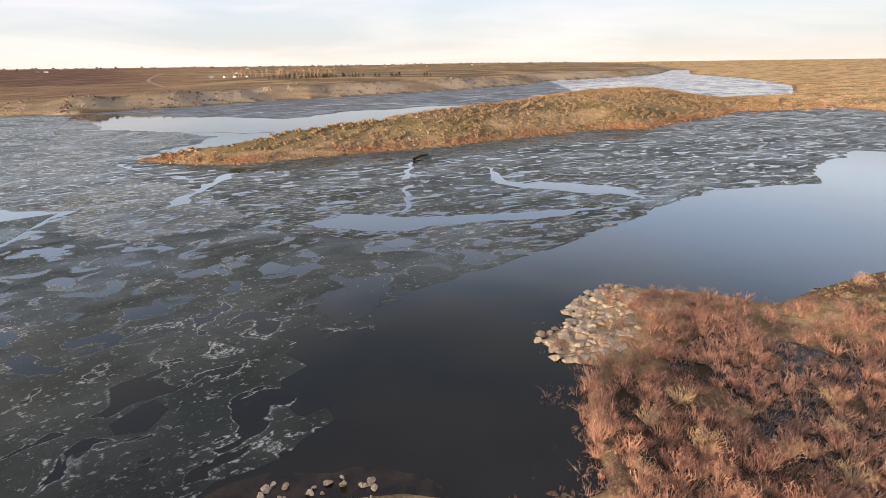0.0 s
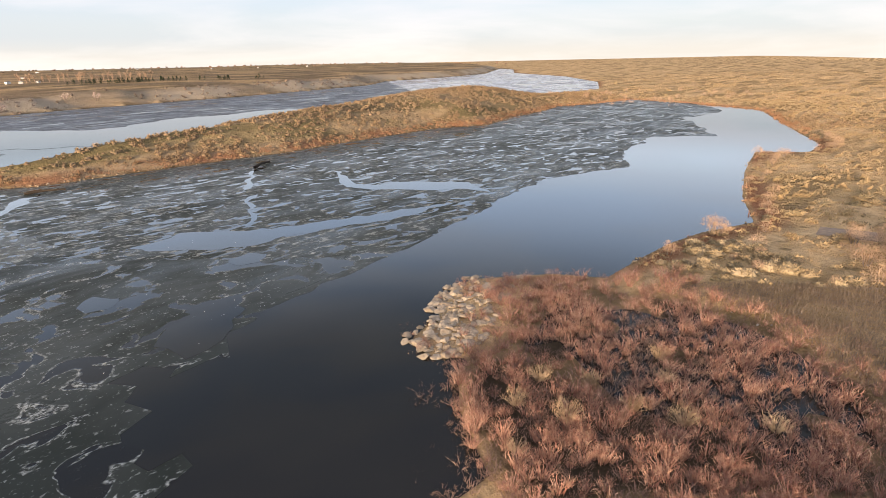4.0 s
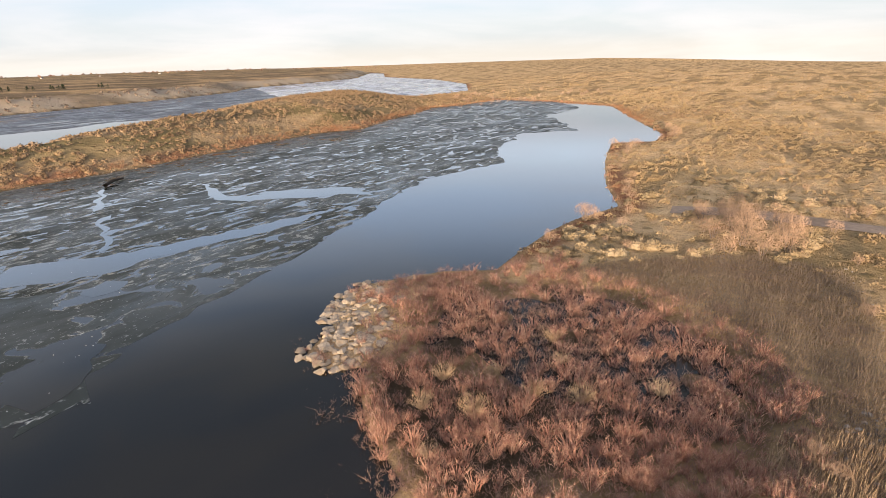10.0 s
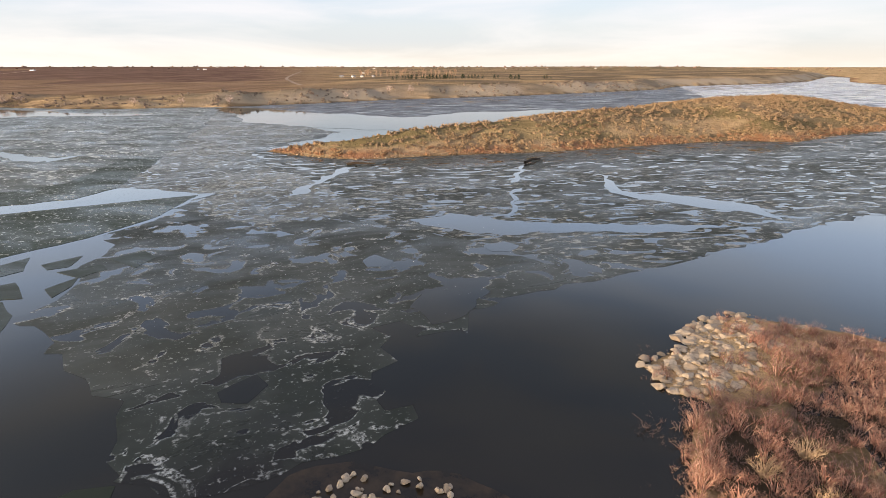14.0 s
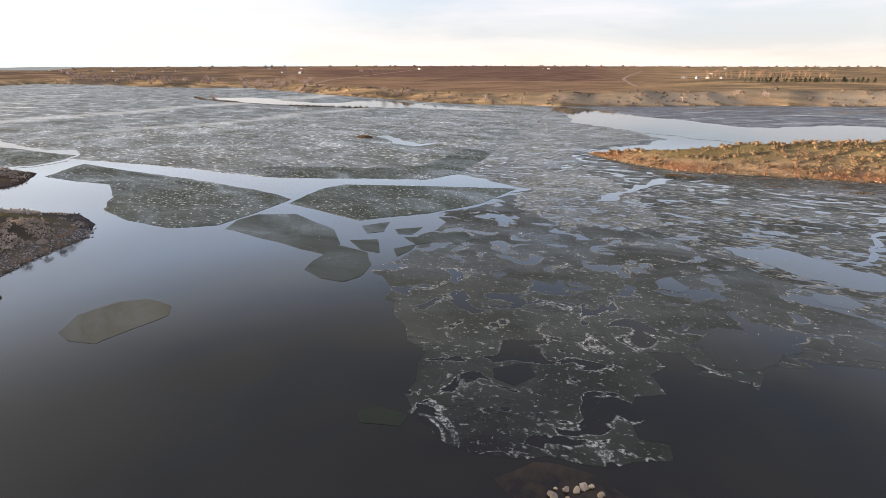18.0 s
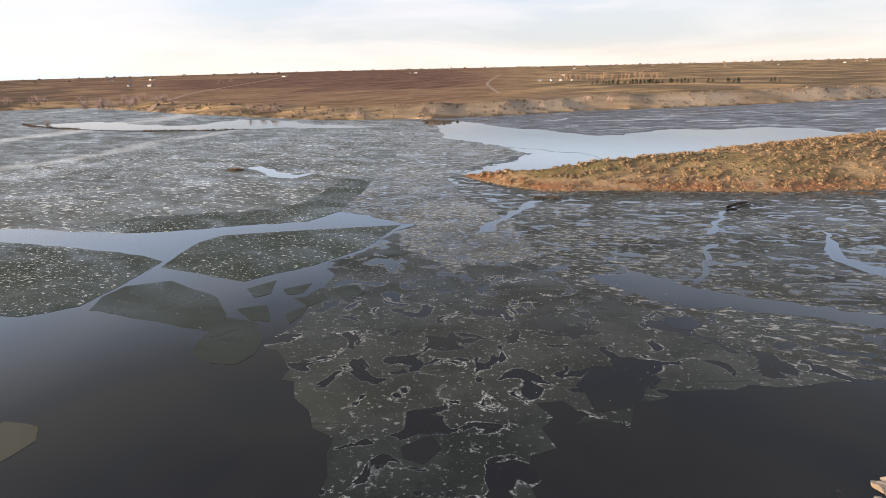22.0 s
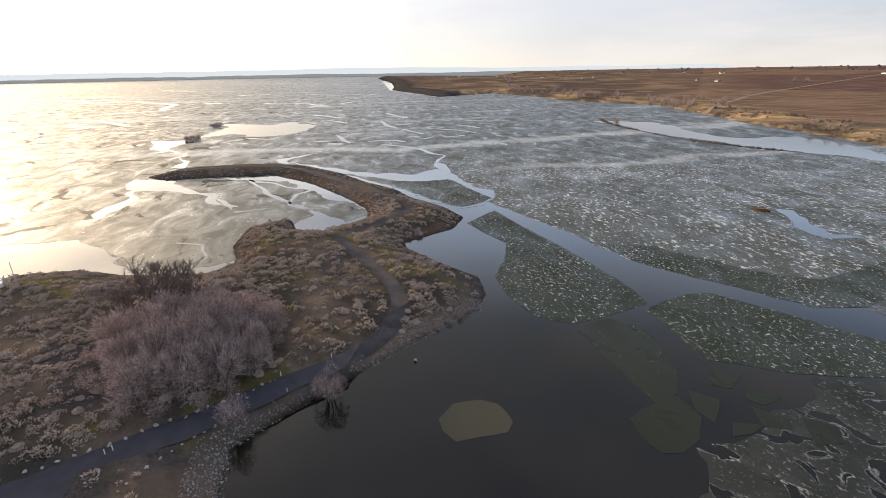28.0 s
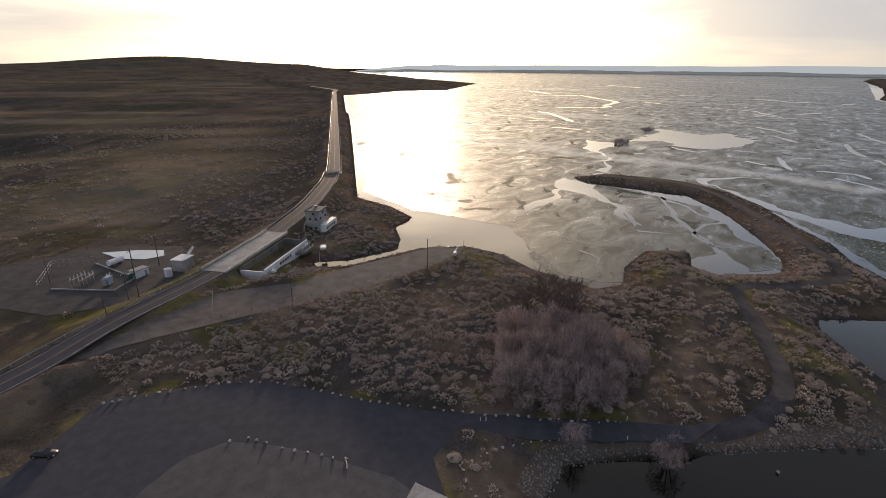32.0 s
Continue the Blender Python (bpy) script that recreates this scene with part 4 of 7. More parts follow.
for name, ring, z, material, rag, label in (
        ("sheet_ice", MAIN_ICE, 0.05, SHEET_ICE, 1.2, "grey-green sheet of wet ice over the open reservoir"),
        ("channel_ice", [(x - 7 * (y > 105), y) for x, y in K_LEFT[:4]] + CHANNEL_ICE[4:], 0.012, SLUSH_ICE, 2.4, "patchy rotten ice threaded with white frost"),
        ("channel_ice", STREAKED, 0.02, STREAK_ICE, 1.5, "wind-streaked broken ice along the peninsula shore"),
        ("sheet_ice", [(-170, 58), (-148.8, 66.1), (-115.6, 98.1), (-114.5, 111.4), (-140, 157), (-150, 150), (-133, 113), (-141, 97), (-165, 76)], 0.056, FLOE_ICE, 0.8, "dark smooth margin of the ice sheet"),
        ("river_ice", RIVER, 0.05, RIVER_ICE, 2.5, "dark blue-grey ice on the river arm behind the peninsula"),
        ("river_ice", UPRIVER, 0.05, WHITE_ICE, 3.0, "white streaked ice far up the river arm"),
        ("channel_ice", BRASH, 0.045, BRASH_ICE, 1.5, "loose brash ice in the bay behind the breakwater"),
        ("channel_ice", [(-247, 338), (-186, 236), (-146, 168), (-118, 112), (-86, 110), (-74, 92), (-58, 88), (-44, 104), (-62, 128), (-96, 150), (-118, 178), (-112, 240), (-200, 318)], 0.028, BRASH_ICE, 2.5, "loose grey brash ice between sheet and peninsula"),
        ("ice_floe", FLOE_P, 0.072, FLOE_ICE, 0.8, "large wedge-shaped ice floe off the breakwater"),
        ("ice_floe", FLOE_A, 0.05, FLOE_ICE, 0.5, "large olive ice floe with pale frost"),
        ("ice_floe", FLOE_B, 0.05, FLOE_ICE, 0.5, "broad dark ice floe flecked with frost"),
        ("ice_floe", FLOE_C, 0.04, THIN_ICE, 0.4, "smooth dark ice floe in open water"),
        ("ice_floe", FLOE_D, 0.048, THIN_ICE, 0.3, "pointed dark ice floe in open water"),
        ("ice_floe", FLOE_E, 0.052, THIN_ICE, 0.2, "small broken floe of dark ice"),
        ("ice_floe", FLOE_F, 0.044, THIN_ICE, 0.2, "small diamond-shaped floe of dark ice"),
        ("ice_floe", FLOE_G, 0.050, THIN_ICE, 0.2, "small broken floe of dark ice"),
        ("ice_floe", FLOE_H, 0.046, THIN_ICE, 0.2, "small broken floe of dark ice"),
        ("ice_floe", FLOE_I, 0.051, THIN_ICE, 0.2, "small broken floe of dark ice"),
        ("ice_floe", FLOE_J, 0.045, THIN_ICE, 0.2, "small broken floe of dark ice"),
        ("ice_floe", LONE_FLOE, 0.04, PALE_ICE, 0.3, "lone brownish ice floe adrift in dark water"),
        ("ice_floe", PALE_FLOE, 0.04, THIN_ICE, 0.3, "small thin ice floe adrift in dark water")):
    FLOES.append((tagged(sheet(name, ring, z, material, rag, 2.0, 0.0 if name == "channel_ice" else 0.06), label, "ice", "ice floes" if name == "ice_floe" else "", "" if name == "ice_floe" else "structure"), ring, z))
for k, ring in enumerate((L1, ISLE_LEAD, BAY_L1, BAY_L2, BAY_L3, POND, STUMP_LEAD, SHORE_LEAD, K_LEAD1, K_LEAD2, K_LEAD3, K_LEAD4, K_LEAD5, K_POOL1, K_POOL2, K_POOL3, K_POOL6, K_POOL8)):
    far = math.hypot(*ring[0])
    tagged(sheet("water_lead", ring, 0.064 if k < 8 else 0.03, WATER, 0.012 * far, max(1.0, far * 0.009), 0.0, max(2.5, far * 0.022)), "open lead of melt water across the ice", "water", kind="structure")


SHALLOWS = Mat("brown_shallow_water")
SHALLOWS = SHALLOWS.done(SHALLOWS.mix(SHALLOWS.span(SHALLOWS.noise(0.5, 5, 0.65), 0.4, 0.62), (0.010, 0.0085, 0.006), (0.034, 0.023, 0.013)), 0.06, ior=1.33)
tagged(sheet("shallow_water", [(-20, 25), (-19, 29), (-15, 32), (-9, 32), (-4, 31), (0, 27.5), (0, 24)], 0.005, SHALLOWS, 1.2, 1.2), "brown shallow water over a muddy near shore", "water", kind="structure")
# thin cracks of open water far out on the sheet
CRACKS = [
    [(-487, -175), (-476, -144)],
    [(-458, -106), (-447, -88)],
    [(-1328, -315), (-1283, -235), (-1316, -175)],
    [(-1009, -313), (-979, -232), (-907, -173)],
    [(-919, -217), (-884, -169)],
    [(-728, -165), (-701, -140), (-676, -118)],
    [(-648, -129), (-608, -97)],
    [(-650, -96), (-633, -64), (-549, -38)],
    [(-448, -56), (-454, -34), (-441, -24)],
    [(-427, -43), (-415, -22), (-383, -3), (-366, 7), (-337, 3)],
    [(-541, -4), (-526, 20), (-497, 40)],
    [(-471, 9), (-483, 29)],
    [(-576, 25), (-535, 48)],
    [(-540, -31), (-492, -11)],
    [(-745, -69), (-658, -30)],
    [(-1075, -735), (-1154, -643), (-1006, -489), (-852, -432), (-799, -498)],
    [(-717, -471), (-675, -414), (-615, -352)],
    [(-1233, -843), (-1141, -711)],
    [(-593, -405), (-616, -377)],
    [(-2530, -746), (-2484, -640)],
    [(-1770, -879), (-1687, -726)],
    [(-1339, -481), (-1392, -420)],
    [(-1047, -439), (-1028, -407)],
    [(-959, -166), (-1025, -148)],
    [(-540, -336), (-545, -297)],
    [(-620, 38), (-611, 65)],
    [(-495, -92), (-438, -69)],
    [(-460, -11), (-472, -1)],
    [(-1285, -152), (-1301, -132)],
]
CRACKS += [
    [(-295, -106), (-256, -83), (-233, -66)],
    [(-267, -61), (-253, -68), (-233, -66), (-218, -52), (-202, -36)],
    [(-291, -107), (-283, -88), (-270, -77), (-266, -62)],
    [(-274, -134), (-248, -107), (-229, -89)],
    [(-234, -64), (-222, -55), (-226, -45)],
    [(-179, -93), (-175, -82), (-159, -76)],
]
for line in CRACKS:
    far = math.hypot(*line[0])
    left, right = [], []
    for (ax, ay), (bx, by) in zip(line, line[1:]):
        size = math.hypot(bx - ax, by - ay)
        for q in range(8):
            x, y = ax + (bx - ax) * q / 8, ay + (by - ay) * q / 8
            w = 0.0035 * far * (0.35 + 1.3 * float(wave(x, y, far * 0.02)))
            nx, ny = -(by - ay) / size, (bx - ax) / size
            k = 0.012 * far * (float(wave(y, x, far * 0.04)) - 0.5)
            left.append((x + nx * (k + w), y + ny * (k + w)))
            right.append((x + nx * (k - w), y + ny * (k - w)))
    tagged(sheet("water_lead", left + [line[-1]] + right[::-1], 0.069, WATER, 0.0, 1000), "thin crack of open water across the ice sheet", "water", kind="structure")

# ---- roads and paved ground ----
def smooth_line(line, step):
    """Points along a line with rounded bends."""
    pts, out = [Vector((*p, 0)) for p in line], []
    for k in range(len(pts) - 1):
        a, b, c, e = pts[max(k - 1, 0)], pts[k], pts[k + 1], pts[min(k + 2, len(pts) - 1)]
        count = max(1, int((c - b).length / step))
        for q in range(count):
            u = q / count
            out.append(0.5 * ((2 * b) + (c - a) * u + (2 * a - 5 * b + 4 * c - e) * u * u + (3 * b - a - 3 * c + e) * u ** 3))
    out.append(pts[-1])
    return [(p.x, p.y) for p in out]


def strip(name, line, offsets, lift, material, parent=None, level=None, lanes=2):
    """A ribbon beside a line, from one offset to another, laid on the land or at a level."""
    bm, rows = bmesh.new(), []
    pts = np.array(line)
    way = np.gradient(pts, axis=0)
    way /= np.linalg.norm(way, axis=1)[:, None]
    side = np.stack([-way[:, 1], way[:, 0]], 1)
    for k in range(lanes + 1):
        o = offsets[0] + (offsets[1] - offsets[0]) * k / lanes
        p = pts + side * o
        z = relief(p[:, 0], p[:, 1]) if level is None else np.full(len(p), level)
        rows.append([bm.verts.new((x, y, h + lift)) for (x, y), h in zip(p, z)])
    for a, b in zip(rows, rows[1:]):
        for k in range(len(a) - 1):
            bm.faces.new((a[k + 1], a[k], b[k], b[k + 1]))
    bmesh.ops.recalc_face_normals(bm, faces=bm.faces)
    return part(name, bm, material, parent)


road_line = smooth_line(ROAD, 6.0)
tagged(strip("road", road_line, (-4.2, 4.2), 0.06, ASPHALT, None, 5.2), "two-lane asphalt road along the dam crest", "road", kind="structure")
tagged(strip("road_marking", road_line, (-0.25, 0.25), 0.075, LINE_YELLOW, None, 5.2, 1), "faded yellow centre line on the dam road", "road marking", kind="structure")
for o in (-3.5, 3.5):
    tagged(strip("road_marking", road_line, (o - 0.1, o + 0.1), 0.075, LINE_WHITE, None, 5.2, 1), "white edge line on the dam road", "road marking", kind="structure")
path_line = smooth_line(PATHWAY, 1.5)
tagged(strip("footpath", path_line, (-2.2, 2.2), 0.07, TRACK_DIRT, None, None, 4), "grey-brown gravel track along the spit and breakwater", "path", kind="structure")
tagged(strip("footpath", smooth_line(LANE, 1.5), (-3.0, 3.0), 0.10, LANE_DIRT, None, None, 4), "grey gravel track through the sagebrush", "path", kind="structure")
tagged(sheet("parking_lot", LOT, 2.56, ASPHALT, 0.3, 2.0), "dark worn asphalt car park by the water", "car park", kind="structure")
tagged(sheet("parking_lot", [(-4, -77), (-10, -81), (-18, -83.6), (-25, -82), (-30, -76.5), (-34.5, -68.5), (-38, -60), (-41.5, -52), (-42, -44), (-30, -30), (0, -20), (20, -60)], 2.60, WORN_ASPHALT, 0.2, 2.0),
       "paler gravelled bay of the car park", "car park", kind="structure")
tagged(sheet("concrete_pad", [(-40, -47), (-43.3, -48.4), (-44.8, -42), (-36, -30), (-31, -36)], 2.64, CONCRETE, 0.0), "pale concrete slab of a boat ramp", "pavement", kind="structure")
tagged(sheet("service_road", SERVICE, 3.88, DIRT, 0.3, 2.0), "bare gravel service road above the spillway", "road", kind="structure")
tagged(sheet("yard", YARD, 0.27, YARD_DIRT, 0.3, 3.0), "dark gravel yard below the dam", "yard", kind="structure")

# ---- plants ----
rng = random.Random(11)


def spike(bm, base, tip, width, bend=None):
    """A thin three-sided stem from base to tip, bent over a middle point."""
    base, tip = Vector(base), Vector(tip)
    chain = [(base, width), (tip, 0.0)] if bend is None else [(base, width), (Vector(bend), width * 0.65), (tip, 0.0)]
    q = (tip - base).to_track_quat("Z", "Y")
    rings = []
    for p, w in chain:
        rings.append([bm.verts.new(p)] if w == 0 else [bm.verts.new(p + q @ Vector((w * math.cos(a), w * math.sin(a), 0))) for a in (0, 2.09, 4.19)])
    for a, b in zip(rings, rings[1:]):
        for k in range(3):
            bm.faces.new((a[k], a[(k + 1) % 3], b[0]) if len(b) == 1 else (a[k], a[(k + 1) % 3], b[(k + 1) % 3], b[k]))


def willow_bm(seed, stems, height, spread, droop=0.0):
    r, bm = random.Random(seed), bmesh.new()
    for _ in range(stems):
        a, b = r.uniform(0, math.tau), r.uniform(0, 0.28)
        out = r.uniform(0.12, 1.0) ** 0.7 * spread
        h = height * r.uniform(0.55, 1.0)
        base = Vector((b * math.cos(a), b * math.sin(a), -0.1))
        mid = base + Vector((out * 0.4 * math.cos(a), out * 0.4 * math.sin(a), h * 0.6))
        tip = base + Vector((out * math.cos(a + r.uniform(-0.3, 0.3)), out * math.sin(a), h * (1 - droop * r.random())))
        spike(bm, base, tip, r.uniform(0.015, 0.028), mid)
        for _ in range(2):
            k = r.uniform(0.45, 0.9)
            p = mid.lerp(tip, k)
            spike(bm, p, p + Vector((r.uniform(-0.3, 0.3), r.uniform(-0.3, 0.3), r.uniform(0.15, 0.42))), 0.011)
    return bm


def mesh_from(name, bm, material):
    d = bpy.data.meshes.new(name)
    bm.to_mesh(d)
    bm.free()
    d.materials.append(material)
    return d


def tuft_bm(seed, leaves, length=0.17, width=0.13, flat=0.8, lean=0.5, core=0.0, fine=2):
    """A rounded bush of small outward leaf sprays on a half ball, round a dense core where there is one."""
    r, bm = random.Random(seed), bmesh.new()
    if core:
        bmesh.ops.create_icosphere(bm, subdivisions=fine, radius=core)
        for v in bm.verts:
            v.co = Vector((v.co.x, v.co.y, v.co.z * flat)) * r.uniform(0.85, 1.15)
    for _ in range(leaves):
        a, u = r.uniform(0, math.tau), r.uniform(0.02, 1.0)
        way = Vector((math.cos(a) * math.sqrt(1 - u * u), math.sin(a) * math.sqrt(1 - u * u), u * flat))
        p = way * r.uniform(0.44, 0.55 if core else 0.72)
        cross = way.cross(Vector((r.uniform(-1, 1), r.uniform(-1, 1), r.uniform(-1, 1)))).normalized() * width * r.uniform(0.7, 1.3)
        tip = p + (way + Vector((r.uniform(-lean, lean), r.uniform(-lean, lean), r.uniform(0, lean)))) * length
        bm.faces.new([bm.verts.new(q) for q in (p - cross, p + cross, tip)])
    return bm


def blade_bm(seed, blades, height, spread, width):
    r, bm = random.Random(seed), bmesh.new()
    for _ in range(blades):
        x, y = r.gauss(0, spread), r.gauss(0, spread)
        a, out = r.uniform(0, math.tau), r.uniform(0.05, 0.45) * height
        tip = Vector((x + out * math.cos(a), y + out * math.sin(a), height * r.uniform(0.55, 1.0)))
        c = Vector((-math.sin(a + 0.6), math.cos(a + 0.6), 0)) * width
        bm.faces.new([bm.verts.new(q) for q in ((x - c.x, y - c.y, -0.1), (x + c.x, y + c.y, -0.1), tip)])
    return bm


def stone_bm(seed, detail=1, flat=0.65):
    r, bm = random.Random(seed), bmesh.new()
    bmesh.ops.create_icosphere(bm, subdivisions=detail, radius=0.5)
    axes = (r.uniform(0.75, 1.2), r.uniform(0.65, 1.0), flat * r.uniform(0.75, 1.15))
    cuts = [(Vector((r.uniform(-1, 1), r.uniform(-1, 1), r.uniform(-0.6, 1))).normalized(), r.uniform(0.18, 0.38)) for _ in range(12)]
    for v in bm.verts:
        for way, far in cuts:
            over = v.co.dot(way) - far
            if over > 0:
                v.co -= way * over * 0.97
        v.co += Vector(noise.noise_vector(v.co * 2.2 + Vector((seed * 3.1, 0, 0)))) * 0.06
        v.co = Vector((v.co.x * axes[0], v.co.y * axes[1], v.co.z * axes[2]))
    return bm


def spread_mesh(name, bms, places, material, label, category, sink=0.0, level=None):
    """Many small plants or stones in one object: each place is x, y, size; they stand on the land."""
    kinds = []
    for bm in bms:
        bm.verts.ensure_lookup_table()
        bmesh.ops.triangulate(bm, faces=bm.faces)
        kinds.append((np.array([v.co[:] for v in bm.verts]), np.array([[v.index for v in f.verts] for f in bm.faces])))
        bm.free()
    r = np.random.RandomState(len(name) + len(places))
    places = np.array(places, float)
    z = relief(places[:, 0], places[:, 1]) if level is None else np.full(len(places), level)
    verts, faces, start = [], [], 0
    pick = r.randint(0, len(kinds), len(places))
    turn = r.rand(len(places)) * math.tau
    tall = r.uniform(0.8, 1.2, len(places))
    for k, (v, f) in enumerate(kinds):
        who = np.where(pick == k)[0]
        if not len(who):
            continue
        c, s = np.cos(turn[who])[:, None], np.sin(turn[who])[:, None]
        size = places[who, 2][:, None]
        x = (v[:, 0] * c - v[:, 1] * s) * size + places[who, 0][:, None]
        y = (v[:, 0] * s + v[:, 1] * c) * size + places[who, 1][:, None]
        h = v[:, 2] * size * tall[who][:, None] + z[who][:, None] - sink * size
        verts.append(np.stack([x, y, h], -1).reshape(-1, 3))
        faces.append((f[None] + (np.arange(len(who)) * len(v))[:, None, None] + start).reshape(-1, 3))
        start += len(who) * len(v)
    verts, faces = np.concatenate(verts), np.concatenate(faces)
    d = bpy.data.meshes.new(name)
    d.vertices.add(len(verts))
    d.vertices.foreach_set("co", verts.astype(np.float32).ravel())
    d.loops.add(faces.size)
    d.loops.foreach_set("vertex_index", faces.astype(np.int32).ravel())
    d.polygons.add(len(faces))
    d.polygons.foreach_set("loop_start", np.arange(0, faces.size, 3, dtype=np.int32))
    d.polygons.foreach_set("loop_total", np.full(len(faces), 3, dtype=np.int32))
    d.update(calc_edges=True)
    d.materials.append(material)
    return tagged(new(name, d), label, category, kind="stuff")


def strewn(count, x0, x1, y0, y1, keep, sizes, seed):
    """Random places in a box that pass keep(x, y, shore distance), with their sizes."""
    r = np.random.RandomState(seed)
    x, y = r.uniform(x0, x1, count), r.uniform(y0, y1, count)
    ok = (keep(x, y, inset(x, y, MAINLAND)) > r.rand(count)) & ((x < 60) | (np.abs(beside(x, y, LANE)[0]) > 4.2))
    s = sizes[0] + (sizes[1] - sizes[0]) * r.rand(count) ** 1.6
    return np.stack([x, y, s], 1)[ok]


def off_roads(x, y):
    """1 where plants may stand: clear of the road, the track and the paved ground."""
    free = np.abs(beside(x, y, ROAD)[0]) > 8
    free &= np.abs(beside(x, y, PATHWAY)[0]) > 2.8
    for ring in (LOT, SERVICE, PIT, YARD):
        free &= inset(x, y, ring) < -1.2
    return free.astype(float)


def clumped(x, y, size, low=0.42, high=0.62):
    return ease(wave(x, y, size) * 0.6 + wave(x, y, size * 0.35) * 0.4, low, high)


KNOBS = [tuft_bm(180 + k, 22, 0.24, 0.13, 0.95, 0.5, 0.52, 1) for k in range(4)]
TUFTS = [tuft_bm(k, 48, 0.19, 0.12, 0.85) for k in range(5)]
spread_mesh("sagebrush_cover", [b.copy() for b in TUFTS],
            np.concatenate([strewn(16000, -240, -15, -150, 25, lambda x, y, d: (d > np.where((x > -124) & (x < -56) & (y > -42), 5.0, 1.5)) * off_roads(x, y) * np.where((x > -74) & (y > -50), 0.25, 1.0) * (0.22 + 0.78 * clumped(x, y, 14, 0.36, 0.56)), (0.7, 2.1), 1),
                            strewn(5000, -178, -78, -240, -142, lambda x, y, d: (d > 1.5) * off_roads(x, y) * (0.15 + 0.6 * clumped(x, y, 12, 0.4, 0.6)), (0.6, 1.6), 13),
                            strewn(5200, -345, -200, -175, 20, lambda x, y, d: (d > 1.2) * (d < 12) * off_roads(x, y) * 0.8, (0.4, 1.1), 2)]),
            GREY_SAGE, "grey-brown sagebrush covering the hill and spit", "sagebrush", 0.1)
spread_mesh("sagebrush_cover", [b.copy() for b in TUFTS],
            np.concatenate([strewn(7000, 38, 230, 20, 200, lambda x, y, d: (d > 1.5) * (inset(x, y, WILLOWS) < -1) * (inset(x, y, GREY_GRASS) < 0) * (0.15 + 0.8 * clumped(x, y, 16)), (0.6, 1.5), 3),
                            strewn(9000, 60, 420, -160, 330, lambda x, y, d: (d > 6) * (np.hypot(x, y) > 90) * (0.08 + 0.92 * clumped(x, y * 1.6, 34, 0.46, 0.62)), (0.8, 2.0), 4)]),
            SAGE, "golden tan sagebrush and rabbitbrush over the bank", "sagebrush", 0.1)
spread_mesh("sagebrush_cover", [tuft_bm(170 + k, 20, 0.26, 0.24) for k in range(4)],
            strewn(28000, 70, 900, -250, 760, lambda x, y, d: (d > 5) * (np.hypot(x, y) > 120) * (0.12 + 0.88 * clumped(x, y * 1.6, 30, 0.42, 0.6)) * (1 - 0.6 * ease(np.hypot(x, y), 350, 900)), (0.8, 2.1), 14),
            BROWN_SAGE, "brown sagebrush over the open grassland", "sagebrush", 0.1)
spread_mesh("peninsula_scrub", [b.copy() for b in KNOBS],
            strewn(34000, -115, 260, 165, 500, lambda x, y, d: (d > 2.5) * (0.22 + 0.78 * clumped(x, y, 15, 0.4, 0.56)) * (y < 330 + 0.5 * x + 60), (0.6, 2.2), 5),
            SCRUB, "tan sagebrush and dry grass over the peninsula", "sagebrush", 0.1)
spread_mesh("shore_grass", [blade_bm(k, 26, 0.9, 0.4, 0.05) for k in range(3)],
            np.concatenate([strewn(30000, -115, 270, 165, 360, lambda x, y, d: (d > 0.3) * (d < 6) * 0.9, (0.6, 1.3), 6),
                            strewn(5000, 40, 280, 60, 260, lambda x, y, d: (d > 0.2) * (d < 4) * 0.7, (0.6, 1.3), 7)]),
            RUSSET, "russet dry grass in a band along the shore", "grass")
spread_mesh("downstream_scrub", [b.copy() for b in TUFTS],
            strewn(15000, -520, 60, -640, -135, lambda x, y, d: (beside(x, y, ROAD)[0] > 10) * off_roads(x, y) * (0.1 + 0.8 * clumped(x, y, 40, 0.45, 0.65)), (0.8, 2.4), 8),
            GREY_SAGE, "dull brown scrub on the low ground below the dam", "scrub", 0.1)
west_places = strewn(22000, -700, 220, 180, 900, lambda x, y, d: (inset(x, y, WEST_SHORE) > 1) * (inset(x, y, WEST_SHORE) < 55) * (0.08 + 0.6 * clumped(x, y, 45)), (1.2, 3.4), 9)
spread_mesh("bluff_scrub", [b.copy() for b in KNOBS], west_places, DRY_GRASS, "brown brush on the bluffs of the far shore", "scrub", 0.1)

# willow flat
inner = lambda ring, gap: (lambda x, y, d: (inset(x, y, ring) > gap) * 1.0)
willow_kinds = [mesh_from("willow_shrub", willow_bm(20 + k, 40, 1.0, 0.55), WILLOW) for k in range(5)]
spots = strewn(2500, 6, 56, 12, 66, lambda x, y, d: (inset(x, y, WILLOWS) > -0.5) * (np.hypot((x - 24.5) / 5.5, (y - 45.6) / 1.7) > 1) * (np.hypot((x - 16) / 2.6, (y - 37.6) / 1.1) > 1) * (0.34 + 0.66 * clumped(x, y, 6, 0.36, 0.58)), (0.6, 1.8), 21)
spots = np.concatenate([spots, strewn(170, 22, 52, 44, 68, lambda x, y, d: (inset(x, y, WILLOWS) < 1) * (d > 1.5) * (inset(x, y, GREY_GRASS) < 0) * (y < 68 - 0.35 * (x - 25)), (1.2, 2.0), 22)])
spots = np.concatenate([spots, strewn(230, 9, 33, 45, 68, lambda x, y, d: (d > -0.4) * np.where(d < 1.2, 0.6, 0.85 * ease(x, 14, 21)), (0.5, 1.4), 27)])
